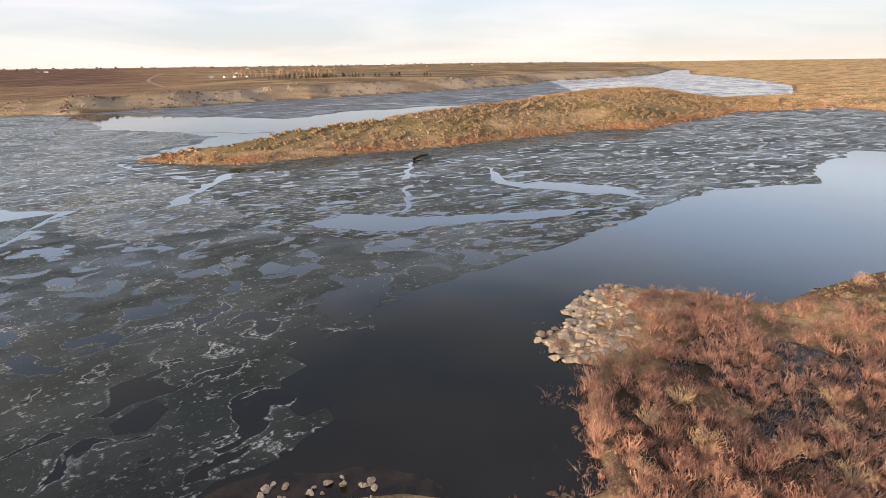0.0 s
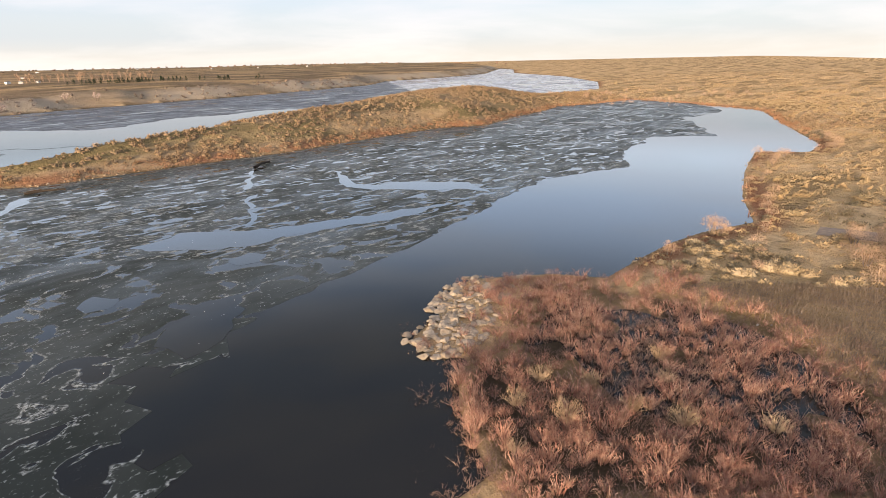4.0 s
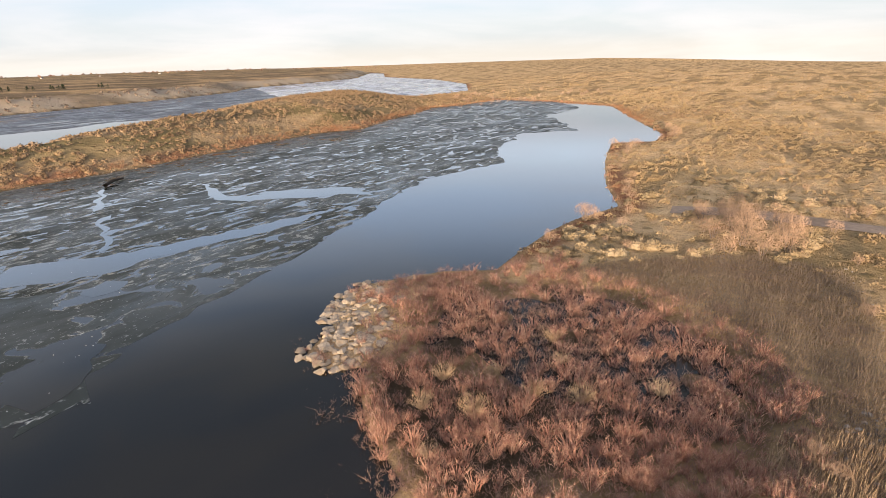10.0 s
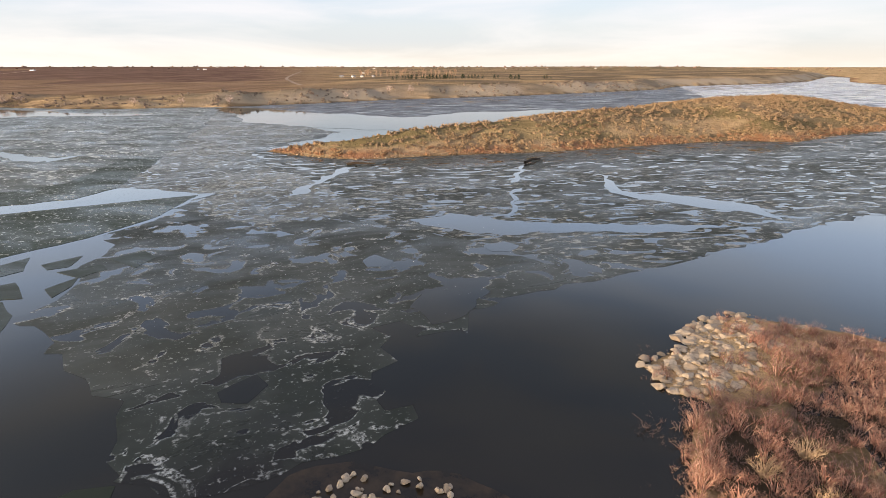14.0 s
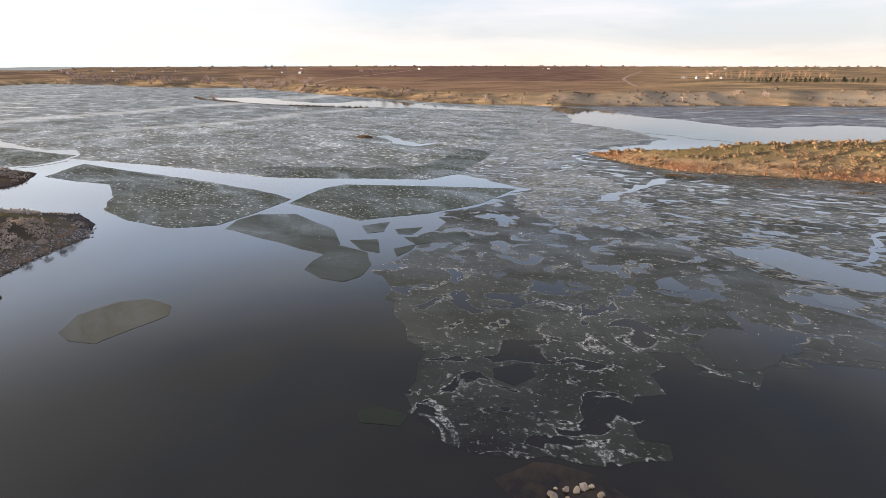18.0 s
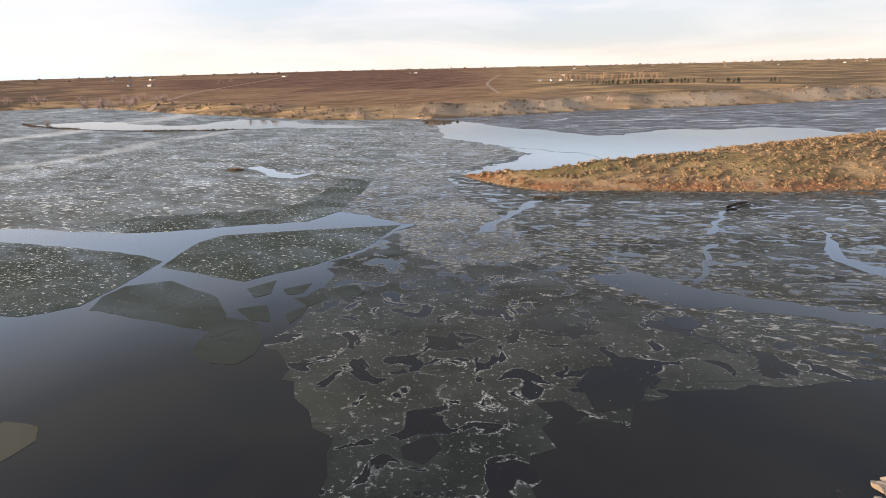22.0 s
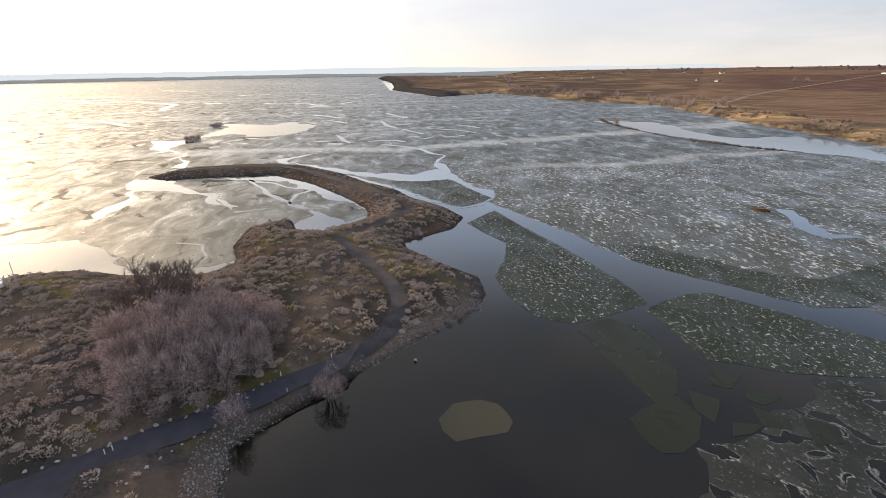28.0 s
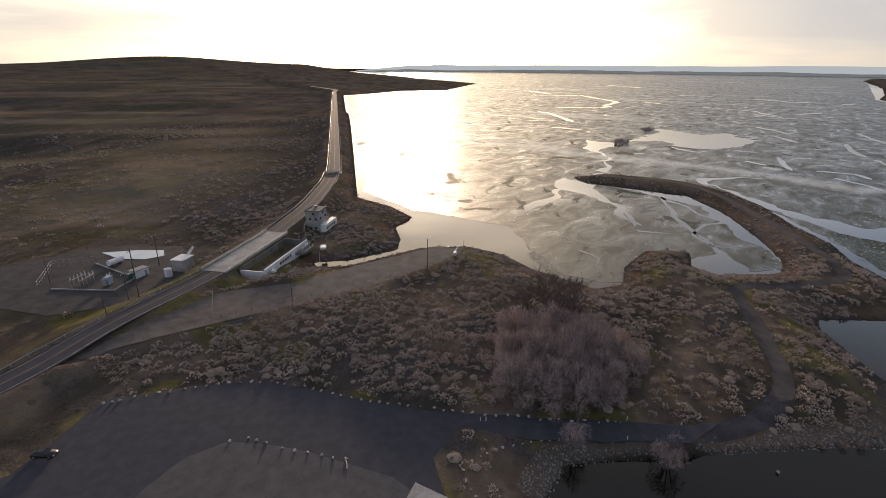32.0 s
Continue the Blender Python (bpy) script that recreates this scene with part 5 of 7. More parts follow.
spots = np.concatenate([spots, strewn(420, 26, 50, 10, 26, lambda x, y, d: (inset(x, y, WILLOWS) > -1.2) * 0.7, (0.6, 1.5), 29)])
spots = spots[np.argsort(np.hypot(spots[:, 0], spots[:, 1]))]
spread_mesh("far_willows", [willow_bm(20 + k, 22, 1.0, 0.6) for k in range(5)], spots[290:], FAR_WILLOW, "bare rust-red willow shrubs towards the rocky point", "shrubs")
spots = spots[:290]
heights = relief(spots[:, 0], spots[:, 1])
for k, ((x, y, s), z) in enumerate(zip(spots, heights)):
    ob = new("willow_shrub", willow_kinds[k % 5])
    ob.matrix_world = Matrix.Translation((x, y, z - 0.02)) @ Euler((0, 0, rng.uniform(0, 6.28))).to_matrix().to_4x4() @ Matrix.Diagonal((s, s, s * rng.uniform(0.85, 1.1), 1))
    tagged(ob, "bare rust-red willow shrub on the wet flat", "shrub", "willow shrubs")
spread_mesh("willow_thicket", [willow_bm(40 + k, 12, 0.8, 0.8, 0.6) for k in range(4)],
            strewn(3000, 5, 58, 10, 68, lambda x, y, d: (inset(x, y, WILLOWS) > -4) * (d > -4) * np.where(inset(x, y, WILLOWS) > -0.6, 0.8, 0.16), (0.8, 1.6), 23), DULL_WILLOW, "tangle of dull purple-brown twigs and dead stems", "thicket")
spread_mesh("drowned_twigs", [willow_bm(50 + k, 9, 0.5, 0.6, 0.6) for k in range(3)],
            strewn(420, -2, 20, 26, 56, lambda x, y, d: (d < 0.5) * (d > -5) * (x > 1) * 0.5, (0.6, 1.2), 24), DULL_WILLOW, "thin drowned twigs at the water's edge", "twigs")
reed_kinds = [mesh_from("reed_clump", willow_bm(60 + k, 80, 1.1, 0.85, 0.35), REED) for k in range(2)]
for k, (x, y, s) in enumerate(((20.5, 33.5, 1.9), (17, 37, 1.5), (21, 40, 1.6), (27, 33, 1.5), (30, 30, 1.6), (25.5, 38, 1.3), (14.5, 31, 1.2), (35, 40, 1.4), (37, 27, 1.4), (33, 36, 1.2))):
    ob = new("reed_clump", reed_kinds[k % 2])
    ob.matrix_world = Matrix.Translation((x, y, float(relief(x, y)) - 0.02)) @ Euler((0, 0, k * 1.3)).to_matrix().to_4x4() @ Matrix.Diagonal((s, s, s, 1))
    tagged(ob, "straw-coloured clump of dead reeds among willows", "reeds", "reed clumps")
spread_mesh("dry_grass", [blade_bm(70 + k, 26, 0.55, 0.55, 0.022) for k in range(4)],
            strewn(15000, 26, 88, 2, 62, lambda x, y, d: (inset(x, y, GREY_GRASS) > -1.5) * (inset(x, y, WILLOWS) < 1) * 0.95, (0.6, 1.5), 25), DRY_GRASS, "dense grey-brown stand of dry grass", "grass")
spread_mesh("pale_grass", [blade_bm(80 + k, 16, 0.5, 0.4, 0.04) for k in range(3)],
            strewn(9000, 30, 230, -40, 190, lambda x, y, d: (d > 1) * (inset(x, y, WILLOWS) < 0) * 0.75, (0.5, 1.2), 26), SAGE, "short golden dry grass between bushes", "grass")

spread_mesh("pale_grass", [blade_bm(76 + k, 34, 0.8, 0.45, 0.022) for k in range(3)],
            strewn(420, 31, 46, 7, 17, lambda x, y, d: (np.hypot((x - 38.5) / 1.4, y - 12.2) < 3.0 + 2 * wave(x, y, 2)) * 0.8, (0.8, 1.6), 28), REED, "tall straw-pale grass at the edge of the grey stand", "grass")
# single bushes on the near banks
bush_kinds = [mesh_from("sagebrush", tuft_bm(90 + k, 170, 0.16, 0.075, core=0.56), SAGE_BUSH) for k in range(4)]
bushes = strewn(620, 40, 118, 36, 80, lambda x, y, d: (d > 2) * (inset(x, y, WILLOWS) < -1) * (inset(x, y, GREY_GRASS) < -1) * clumped(x, y, 9, 0.4, 0.6), (1.2, 2.7), 31)
for k, ((x, y, s), z) in enumerate(zip(bushes, relief(bushes[:, 0], bushes[:, 1]))):
    ob = new("sagebrush", bush_kinds[k % 4])
    ob.matrix_world = Matrix.Translation((x, y, z - 0.05 * s)) @ Euler((0, 0, rng.uniform(0, 6.28))).to_matrix().to_4x4() @ Matrix.Diagonal((s, s, s * rng.uniform(0.8, 1.05), 1))
    tagged(ob, "rounded golden rabbitbrush on the sunny bank", "bush", "bank bushes")
grey_kinds = [mesh_from("sagebrush", tuft_bm(95 + k, 160, 0.16, 0.075, core=0.56), GREY_SAGE) for k in range(3)]
bushes = strewn(420, -150, -30, -120, 5, lambda x, y, d: (d > 3) * off_roads(x, y) * clumped(x, y, 10, 0.42, 0.6), (1.1, 2.3), 32)
for k, ((x, y, s), z) in enumerate(zip(bushes, relief(bushes[:, 0], bushes[:, 1]))):
    ob = new("sagebrush", grey_kinds[k % 3])
    ob.matrix_world = Matrix.Translation((x, y, z - 0.05 * s)) @ Euler((0, 0, rng.uniform(0, 6.28))).to_matrix().to_4x4() @ Matrix.Diagonal((s, s, s * rng.uniform(0.8, 1.05), 1))
    tagged(ob, "rounded grey sagebrush on the hill above the car park", "bush", "hill bushes")


# ---- bare trees ----
def tree_meshes(seed, height, limbs, twigs, spread, material):
    """Trunk and crown of a bare tree: forked limbs, then a haze of twigs at their ends."""
    r = random.Random(seed)
    trunk, crown = bmesh.new(), bmesh.new()
    ends = []

    def grow(p, way, length, width, depth):
        bend = p + (way + Vector((r.uniform(-0.15, 0.15), r.uniform(-0.15, 0.15), 0.05))) * length
        tube(trunk if depth == 0 else crown, p, bend, width, width * 0.68, 5 if depth < 2 else 3)
        if depth >= 2:
            ends.append((p, bend, way))
        if depth == 3:
            return
        for _ in range(r.randint(2, 3) if depth else limbs):
            a = r.uniform(0, math.tau)
            out = Vector((math.cos(a), math.sin(a), r.uniform(0.1, 0.6))) * spread
            grow(bend if r.random() < 0.6 else p.lerp(bend, r.uniform(0.5, 0.95)), (way * 0.75 + out).normalized(), length * r.uniform(0.62, 0.85), width * 0.55, depth + 1)

    for q in range(2 if limbs > 4 else 1):
        grow(Vector((0.25 * q, 0.1 * q, -0.2)), Vector((r.uniform(-0.2, 0.2), r.uniform(-0.2, 0.2), 1)).normalized(), height * 0.3, height * 0.022, 0)
    for _ in range(twigs):
        a, b, way = r.choice(ends)
        p = a.lerp(b, r.uniform(0.2, 1.0))
        w = (way + Vector((r.uniform(-0.9, 0.9), r.uniform(-0.9, 0.9), r.uniform(-0.3, 0.8)))).normalized()
        spike(crown, p, p + w * height * r.uniform(0.06, 0.16), height * 0.0032)
    return mesh_from("trunk", trunk, BARK), mesh_from("crown", crown, material)


def dome_meshes(seed, wide, high, stems, twigs, material, thin):
    """Trunks and crown of a many-stemmed bare tree: a rounded haze of twigs from top to foot."""
    r = random.Random(seed)
    trunk, crown = bmesh.new(), bmesh.new()
    for _ in range(stems):
        a, out = r.uniform(0, math.tau), r.uniform(0.05, 0.5)
        foot = Vector((0.12 * wide * math.cos(a), 0.12 * wide * math.sin(a), -0.2))
        mid = Vector((out * wide * math.cos(a), out * wide * math.sin(a), high * r.uniform(0.35, 0.55)))
        tube(trunk, foot, mid, 0.018 * high, 0.009 * high, 5)
        for _ in range(5):
            b, k = a + r.uniform(-0.9, 0.9), r.uniform(0.2, 0.85)
            tube(crown, mid.lerp(foot, r.uniform(0, 0.4)), (k * wide * math.cos(b), k * wide * math.sin(b), high * math.sqrt(1 - k * k) * r.uniform(0.8, 1.0)), 0.006 * high, 0.0015 * high, 3)
    lobes = [(Vector((0, 0, 0.42)), 0.5)]
    for k in range(9):
        a, out = k * 2.4 + r.uniform(-0.4, 0.4), r.uniform(0.3, 0.62)
        lobes.append((Vector((out * math.cos(a), out * math.sin(a), r.uniform(0.22, 0.78 - 0.4 * out))), r.uniform(0.24, 0.40)))
    for _ in range(twigs):
        middle, size = r.choice(lobes)
        a, u = r.uniform(0, math.tau), r.uniform(-0.5, 1.0)
        way = Vector((math.cos(a) * math.sqrt(1 - u * u), math.sin(a) * math.sqrt(1 - u * u), u))
        q = middle + way * size * r.uniform(0.35, 1.0) ** 0.5
        p = Vector((q.x * wide, q.y * wide, max(0.03, q.z) * high))
        w = (way * 0.8 + Vector((r.uniform(-0.7, 0.7), r.uniform(-0.7, 0.7), r.uniform(-0.35, 0.6)))).normalized()
        spike(crown, p, p + w * r.uniform(0.05, 0.12) * high, thin)
    return mesh_from("trunk", trunk, BARK), mesh_from("crown", crown, material)


def tree(at, meshes, size, turn, label, group):
    ob = thing("tree", at, turn, label, "tree", group)
    for key, d in zip(("trunk", "crown"), meshes):
        child = new(key, d)
        child.parent = ob
        child.scale = (size, size, size)
    return ob


THICKET = [dome_meshes(100 + k, 4.2, 8.0, 11, 4000, TWIG, 0.030) for k in range(4)]
for k, (x, y, s) in enumerate(((-76, -51, 1.0), (-79, -45, 1.05), (-83, -39, 1.0), (-84, -51, 1.1), (-88, -45, 1.15), (-91, -38, 1.0), (-90, -55, 1.1), (-95, -48, 1.2), (-97, -41, 1.05), (-99, -57, 1.1),
                               (-103, -49, 1.15), (-101, -36, 0.9), (-83, -58, 0.95), (-93, -63, 1.0), (-86, -35, 0.85), (-106, -42, 0.9))):
    tree((x, y, float(relief(x, y))), THICKET[k % 4], s * 1.42, 73 * k, "bare greyish-pink tree in a dense thicket beside the track", "thicket trees")
THIN = [dome_meshes(114 + k, 3.2, 5.6, 6, 620, TWIG, 0.035) for k in range(3)]
for k, (x, y, s) in enumerate(((-73, -46, 0.9), (-71, -52, 0.8), (-79, -62, 0.95), (-87, -66, 0.9), (-99, -65, 1.0), (-108, -54, 1.0), (-109, -46, 0.9), (-107, -37, 0.8), (-96, -33, 0.8), (-79, -37, 0.8), (-75, -40, 0.75))):
    tree((x, y, float(relief(x, y))), THIN[k % 3], s, 97 * k, "thin bare tree at the fringe of the thicket", "thicket trees")
LIGHT = [dome_meshes(105 + k, 3.4, 6.5, 6, 1700, TWIG, 0.022) for k in range(3)]
GAUNT = [tree_meshes(110 + k, 8.5, 5, 700, 0.8, DARK_TWIG) for k in range(2)]
for k, (x, y, s) in enumerate(((-108, -62, 1.1), (-112, -66, 1.2), (-116, -61, 1.0), (-110, -57, 0.9), (-105, -68, 0.9))):
    tree((x, y, float(relief(x, y))), GAUNT[k % 2], s * 1.75, 50 * k, "gaunt bare tree with dark limbs behind the thicket", "gaunt trees")
for k, (x, y, s) in enumerate(((-81, -18.8, 1.2), (-71.5, -33.5, 1.05), (-190, -55, 0.42), (-200, -66, 0.35), (-222, -36, 0.4), (-170, -20, 0.35))):
    tree((x, y, float(relief(x, y))), LIGHT[k % 3], s, 40 * k, "small bare tree at the stony water's edge", "shore trees")
BANK = [dome_meshes(120 + k, 3.0, 4.4, 6, 950, PALE_TWIG, 0.022) for k in range(3)]
for k, (x, y, s) in enumerate(((70.5, 71.5, 1.0), (56.4, 65.5, 0.62), (146, 126, 0.75), (81, 46.8, 1.2), (86, 52, 1.3), (84, 42, 1.15), (91, 47, 1.1), (90, 56, 0.9), (76, 41, 1.0), (80, 39.5, 0.95), (88, 43, 1.0), (78, 45, 1.1), (83.5, 49, 1.3), (86, 58, 0.9), (77.5, 50, 0.9), (92, 52, 0.9), (73, 44.5, 0.8), (174, 132, 0.9), (182, 138, 0.9), (188, 146, 0.8), (195, 152, 0.7), (98, 86, 0.6), (104, 90, 0.65), (93, 82, 0.55))):
    tree((x, y, float(relief(x, y))), BANK[k % 3], s, 61 * k, "bare pinkish-tan shrub tree lit by low sun", "bank trees")
FEW = [dome_meshes(124 + k, 3.0, 4.4, 5, 380, PALE_TWIG, 0.04) for k in range(3)]
for k in range(34):
    x, y = 262 + rng.uniform(-50, 70), 352 + rng.uniform(-40, 70)
    tree((x, y, float(relief(x, y))), FEW[k % 3], rng.uniform(0.7, 1.1), 30 * k, "bare tan brush at the head of the cove", "cove brush")

for k, (x, y, s) in enumerate(strewn(260, 62, 135, 20, 88, lambda x, y, d: (d > 3) * (inset(x, y, GREY_GRASS) < -1) * clumped(x, y, 11, 0.5, 0.66) * 0.6, (0.3, 0.62), 64)):
    tree((x, y, float(relief(x, y))), FEW[k % 3], s, 61 * k, "low bare brown bush among sagebrush on the bank", "bank brush")
for k, (x, y, s) in enumerate(strewn(420, 78, 180, 70, 145, lambda x, y, d: (d > 0.8) * (d < 7) * clumped(x, y, 12, 0.42, 0.6) * 0.5, (0.45, 0.85), 65)):
    tree((x, y, float(relief(x, y))), FEW[k % 3], s, 43 * k, "bare pinkish-brown brush along the cove shore", "cove shore brush")
for k, (x, y, s) in enumerate(((37.2, 12.6, 0.42), (38.6, 14.6, 0.4), (66.5, 23.0, 0.45), (-117, 7.5, 0.4), (-118, 9.0, 0.42), (-121.5, 10.5, 0.38), (-111, 4.6, 0.4), (-113.5, 7.4, 0.42), (-108, 1.5, 0.36))):
    tree((x, y, float(relief(x, y))), BANK[k % 3], s, 80 * k, "low bare pinkish-tan bush beside the bank", "low bank bushes")

# ---- stones ----
BOULDERS = [mesh_from("boulder", stone_bm(k, 2), BOULDER) for k in range(6)]
GREYS = [mesh_from("boulder", stone_bm(10 + k, 2), GREY_STONE) for k in range(5)]


def boulder(kinds, x, y, s, label, group, z=None, low=1.0):
    ob = new("boulder", rng.choice(kinds))
    h = float(relief(x, y)) if z is None else z
    ob.matrix_world = Matrix.Translation((x, y, h + (0.16 if low == 1.0 else 0.02) * s)) @ Euler((rng.uniform(-0.2, 0.2), rng.uniform(-0.2, 0.2), rng.uniform(0, 6.28))).to_matrix().to_4x4() @ Matrix.Diagonal((s, s * rng.uniform(0.8, 1.1), s * low, 1))
    return tagged(ob, label, "boulder", group)


PILE = [(9.5, 52), (11, 47.5), (15, 47), (19, 50), (24, 57), (31, 65), (23, 68), (15.5, 63), (14, 57)]
heap = strewn(1150, 9, 32, 46, 69, lambda x, y, d: (inset(x, y, PILE) > -0.2) * (1 - 0.75 * ease(x, 18, 27)), (0.35, 2.2), 41)
heap = heap[np.argsort(-heap[:, 2])]
spread_mesh("small_boulders", [stone_bm(k, 2) for k in range(4)], heap[150:], PALE_RUBBLE, "small pale stones filling the heap at the point", "stones", -0.02)
for x, y, s in heap[:150]:
    boulder(BOULDERS, x, y, s, "pale tan rounded boulder in a heap at the point", "boulders at the point", max(float(relief(x, y)), 0.0), rng.uniform(0.6, 0.85))
for x, y, s in strewn(60, -16.5, -6, 26, 30.5, lambda x, y, d: (d > -2.2) * 1.0, (0.5, 1.2), 42):
    boulder(BOULDERS, x, y, s, "pale boulder at the near waterline", "near shore boulders", 0.0)
EDGE = smooth_line([(-12, -113), (-26, -106), (-38, -98), (-44.5, -89), (-50.5, -76), (-60, -60.5), (-75.5, -39.5), (-84, -30)], 2.1)
for x, y in EDGE:
    boulder(GREYS, x + rng.uniform(-0.4, 0.4), y + rng.uniform(-0.4, 0.4), rng.uniform(0.7, 1.4), "grey boulder lining the car park's edge", "car park boulders")
for x, y in smooth_line([(-25.5, -82), (-28.5, -80.2), (-30.1, -76.5), (-31.6, -72.8), (-34.3, -68.4), (-36.8, -63.7)], 2.0):
    boulder(GREYS, x, y, rng.uniform(0.8, 1.3), "grey boulder in a row across the car park", "row of boulders", 2.6)
for x, y in smooth_line([(-48, -38.5), (-49.4, -41.9), (-51.1, -44), (-54, -44.5), (-56, -44.1), (-61, -42.6), (-64.9, -40.8), (-68.1, -38.7), (-73, -34)], 1.5):
    boulder(GREYS, x, y, rng.uniform(0.6, 1.15), "grey boulder round the planted corner of the car park", "corner boulders")
boulder(BOULDERS, -93.9, -3.1, 1.2, "white boulder alone in the shallow water", "", 0.05)
spread_mesh("riprap", [stone_bm(30 + k, 1) for k in range(5)],
            np.concatenate([strewn(16000, -350, -55, -180, 25, lambda x, y, d: (d > -0.9) * (d < 3.2) * 0.8, (0.35, 1.1), 43),
                            strewn(26000, -430, -95, -590, -140, lambda x, y, d: (d > -0.9) * (d < 5) * 0.9, (0.5, 1.4), 44)]),
            RUBBLE, "dark broken stone along the dam and spit shores", "riprap", -0.1)
spread_mesh("shore_gravel", [stone_bm(66 + k, 1) for k in range(3)],
            strewn(60000, -124, -56, -42, 20, lambda x, y, d: (d > -0.6) * (d < 5.5) * (np.abs(beside(x, y, PATHWAY)[0]) > 3.0) * (inset(x, y, LOT) < -0.6) * 0.6, (0.18, 0.6), 63), PALE_GRAVEL, "grey gravel and cobbles on the beach of the spit", "gravel", -0.1)
spread_mesh("shore_stones", [stone_bm(36 + k, 1) for k in range(4)],
            np.concatenate([strewn(20000, -116, 130, 164, 290, lambda x, y, d: (d > -0.5) * (d < 0.9) * 0.9, (0.4, 1.1), 45),
                            strewn(4000, 38, 150, 58, 140, lambda x, y, d: (d > -0.4) * (d < 0.8) * 0.6, (0.35, 0.9), 46)]),
            PALE_RUBBLE, "pale stones along the waterline", "stones", -0.1)
spread_mesh("bank_rubble", [stone_bm(62 + k, 1) for k in range(4)],
            np.concatenate([strewn(260, 39, 48, 9, 16, lambda x, y, d: (d > 1) * 0.5, (0.25, 0.8), 61), strewn(700, 46, 112, 12, 62, lambda x, y, d: (inset(x, y, GREY_GRASS) < -1) * (inset(x, y, GREY_GRASS) > -9) * 0.5, (0.15, 0.55), 62)]),
            RUBBLE, "grey-brown rubble on the worn bank", "stones", -0.1)
spread_mesh("scattered_stones", [stone_bm(50 + k, 1) for k in range(3)],
            strewn(1500, 30, 140, -30, 90, lambda x, y, d: (d > 2) * (inset(x, y, WILLOWS) < 0) * 0.6, (0.15, 0.5), 47), PALE_RUBBLE, "small pale stones on dry ground", "stones", -0.1)
# frost on the ice
away = lambda x, y: ease(np.hypot(x + 22, y - 25), 16, 30)
frost_places = np.concatenate([strewn(5200, -75, 40, 26, 130, lambda x, y, d: (inset(x, y, CHANNEL_ICE) > 0.3) * away(x, y) * ease(0.06 - np.abs(wave(x, y, 11) - 0.5), 0.0, 0.05) * 0.9, (0.06, 0.22), 48),
                               strewn(1500, -75, 40, 26, 130, lambda x, y, d: (inset(x, y, CHANNEL_ICE) > 0.3) * away(x, y) * 0.25, (0.06, 0.22), 49)])
spread_mesh("frost_flecks", [stone_bm(55 + k, 1, 0.16) for k in range(4)], frost_places, FROST, "white crumbs of frost along cracks in the ice", "frost", 0.0, 0.028)

for ob, ring, z in FLOES:
    if ob.name.startswith("ice_floe"):
        xs, ys = [p[0] for p in ring], [p[1] for p in ring]
        area = (max(xs) - min(xs)) * (max(ys) - min(ys))
        places = strewn(int(40 + area * 0.35), min(xs), max(xs), min(ys), max(ys), lambda x, y, d: (inset(x, y, ring) > 0.4) * (area > 400) * (0.15 + 0.85 * clumped(x, y, 9)), (0.1, 0.36), 60)
        if len(places) > 3:
            crust = spread_mesh("frost_crust", [stone_bm(55 + k, 1, 0.14) for k in range(3)], places, FROST, "thin white frost flecks", "", 0.0, z + 0.004)
            crust.parent = ob

# ---- works at the dam: a frame along the road, a metres on and b metres towards the lake ----
DAM_AT, DAM_TURN = Vector((-57, -162, 0)), math.atan2(-0.539, -0.842)


def dam(a, b, z=0.0):
    u, v = Vector((math.cos(DAM_TURN), math.sin(DAM_TURN), 0)), Vector((math.sin(DAM_TURN), -math.cos(DAM_TURN), 0))
    return DAM_AT + u * a + v * b + Vector((0, 0, z))


def boxes(name, parent, material, rows, label="", bevel=0.0):
    """One part of several joined boxes: size, place on their foot."""
    bm = bmesh.new()
    for size, at in rows:
        box(bm, size, at, 0, 0, bevel)
    return part(name, bm, material, parent, label)


turn = math.degrees(DAM_TURN)
# local axes of these things: x along the road, y away from the lake
bridge = thing("road_bridge", dam(24, 0, 5.2), turn, "pale concrete bridge deck over the spillway", "bridge")
boxes("deck", bridge, CONCRETE, [((44, 9.6, 0.5), (0, 0, -0.36))])
for y in (-4.6, 4.6):
    boxes("kerb", bridge, CONCRETE, [((44, 0.4, 0.35), (0, y, 0.14))])
    boxes("rail", bridge, STEEL, [((44, 0.08, 0.1), (0, y, 1.1)), ((44, 0.06, 0.08), (0, y, 0.75))])
    for k in range(12):
        boxes("post", bridge, STEEL, [((0.1, 0.1, 0.8), (-21.4 + k * 3.9, y, 0.45))])

spill = thing("spillway_basin", dam(23.5, 11.0, 0.6), turn, "concrete spillway basin with pale painted walls", "spillway")
boxes("floor", spill, DARK_CONCRETE, [((32, 9, 0.3), (0, 0, -0.1))])
boxes("outer_wall", spill, WHITE, [((33, 0.6, 4.6), (0, -4.8, 0))], "pale concrete wall")
boxes("inner_wall", spill, DARK_CONCRETE, [((33, 0.6, 4.2), (0, 4.8, 0))])
boxes("end_wall", spill, WHITE, [((0.6, 9, 3.6), (-16.2, 0, 0))], "pale concrete wall")
boxes("end_wall", spill, DARK_CONCRETE, [((0.6, 9, 4.4), (16.2, 0, 0))])
for k in range(5):
    boxes("gate_slot", spill, GLASS, [((0.9, 0.12, 1.1), (-6 + k * 1.9, -5.15, 2.5))], "dark slot")
hoist = thing("gate_hoist", dam(33, 18.2, 3.2), turn, "clutter of grey steel gate hoists beside the spillway wall", "machinery")
boxes("platform", hoist, DARK_CONCRETE, [((9, 3.6, 0.6), (0, 0, -0.4))])
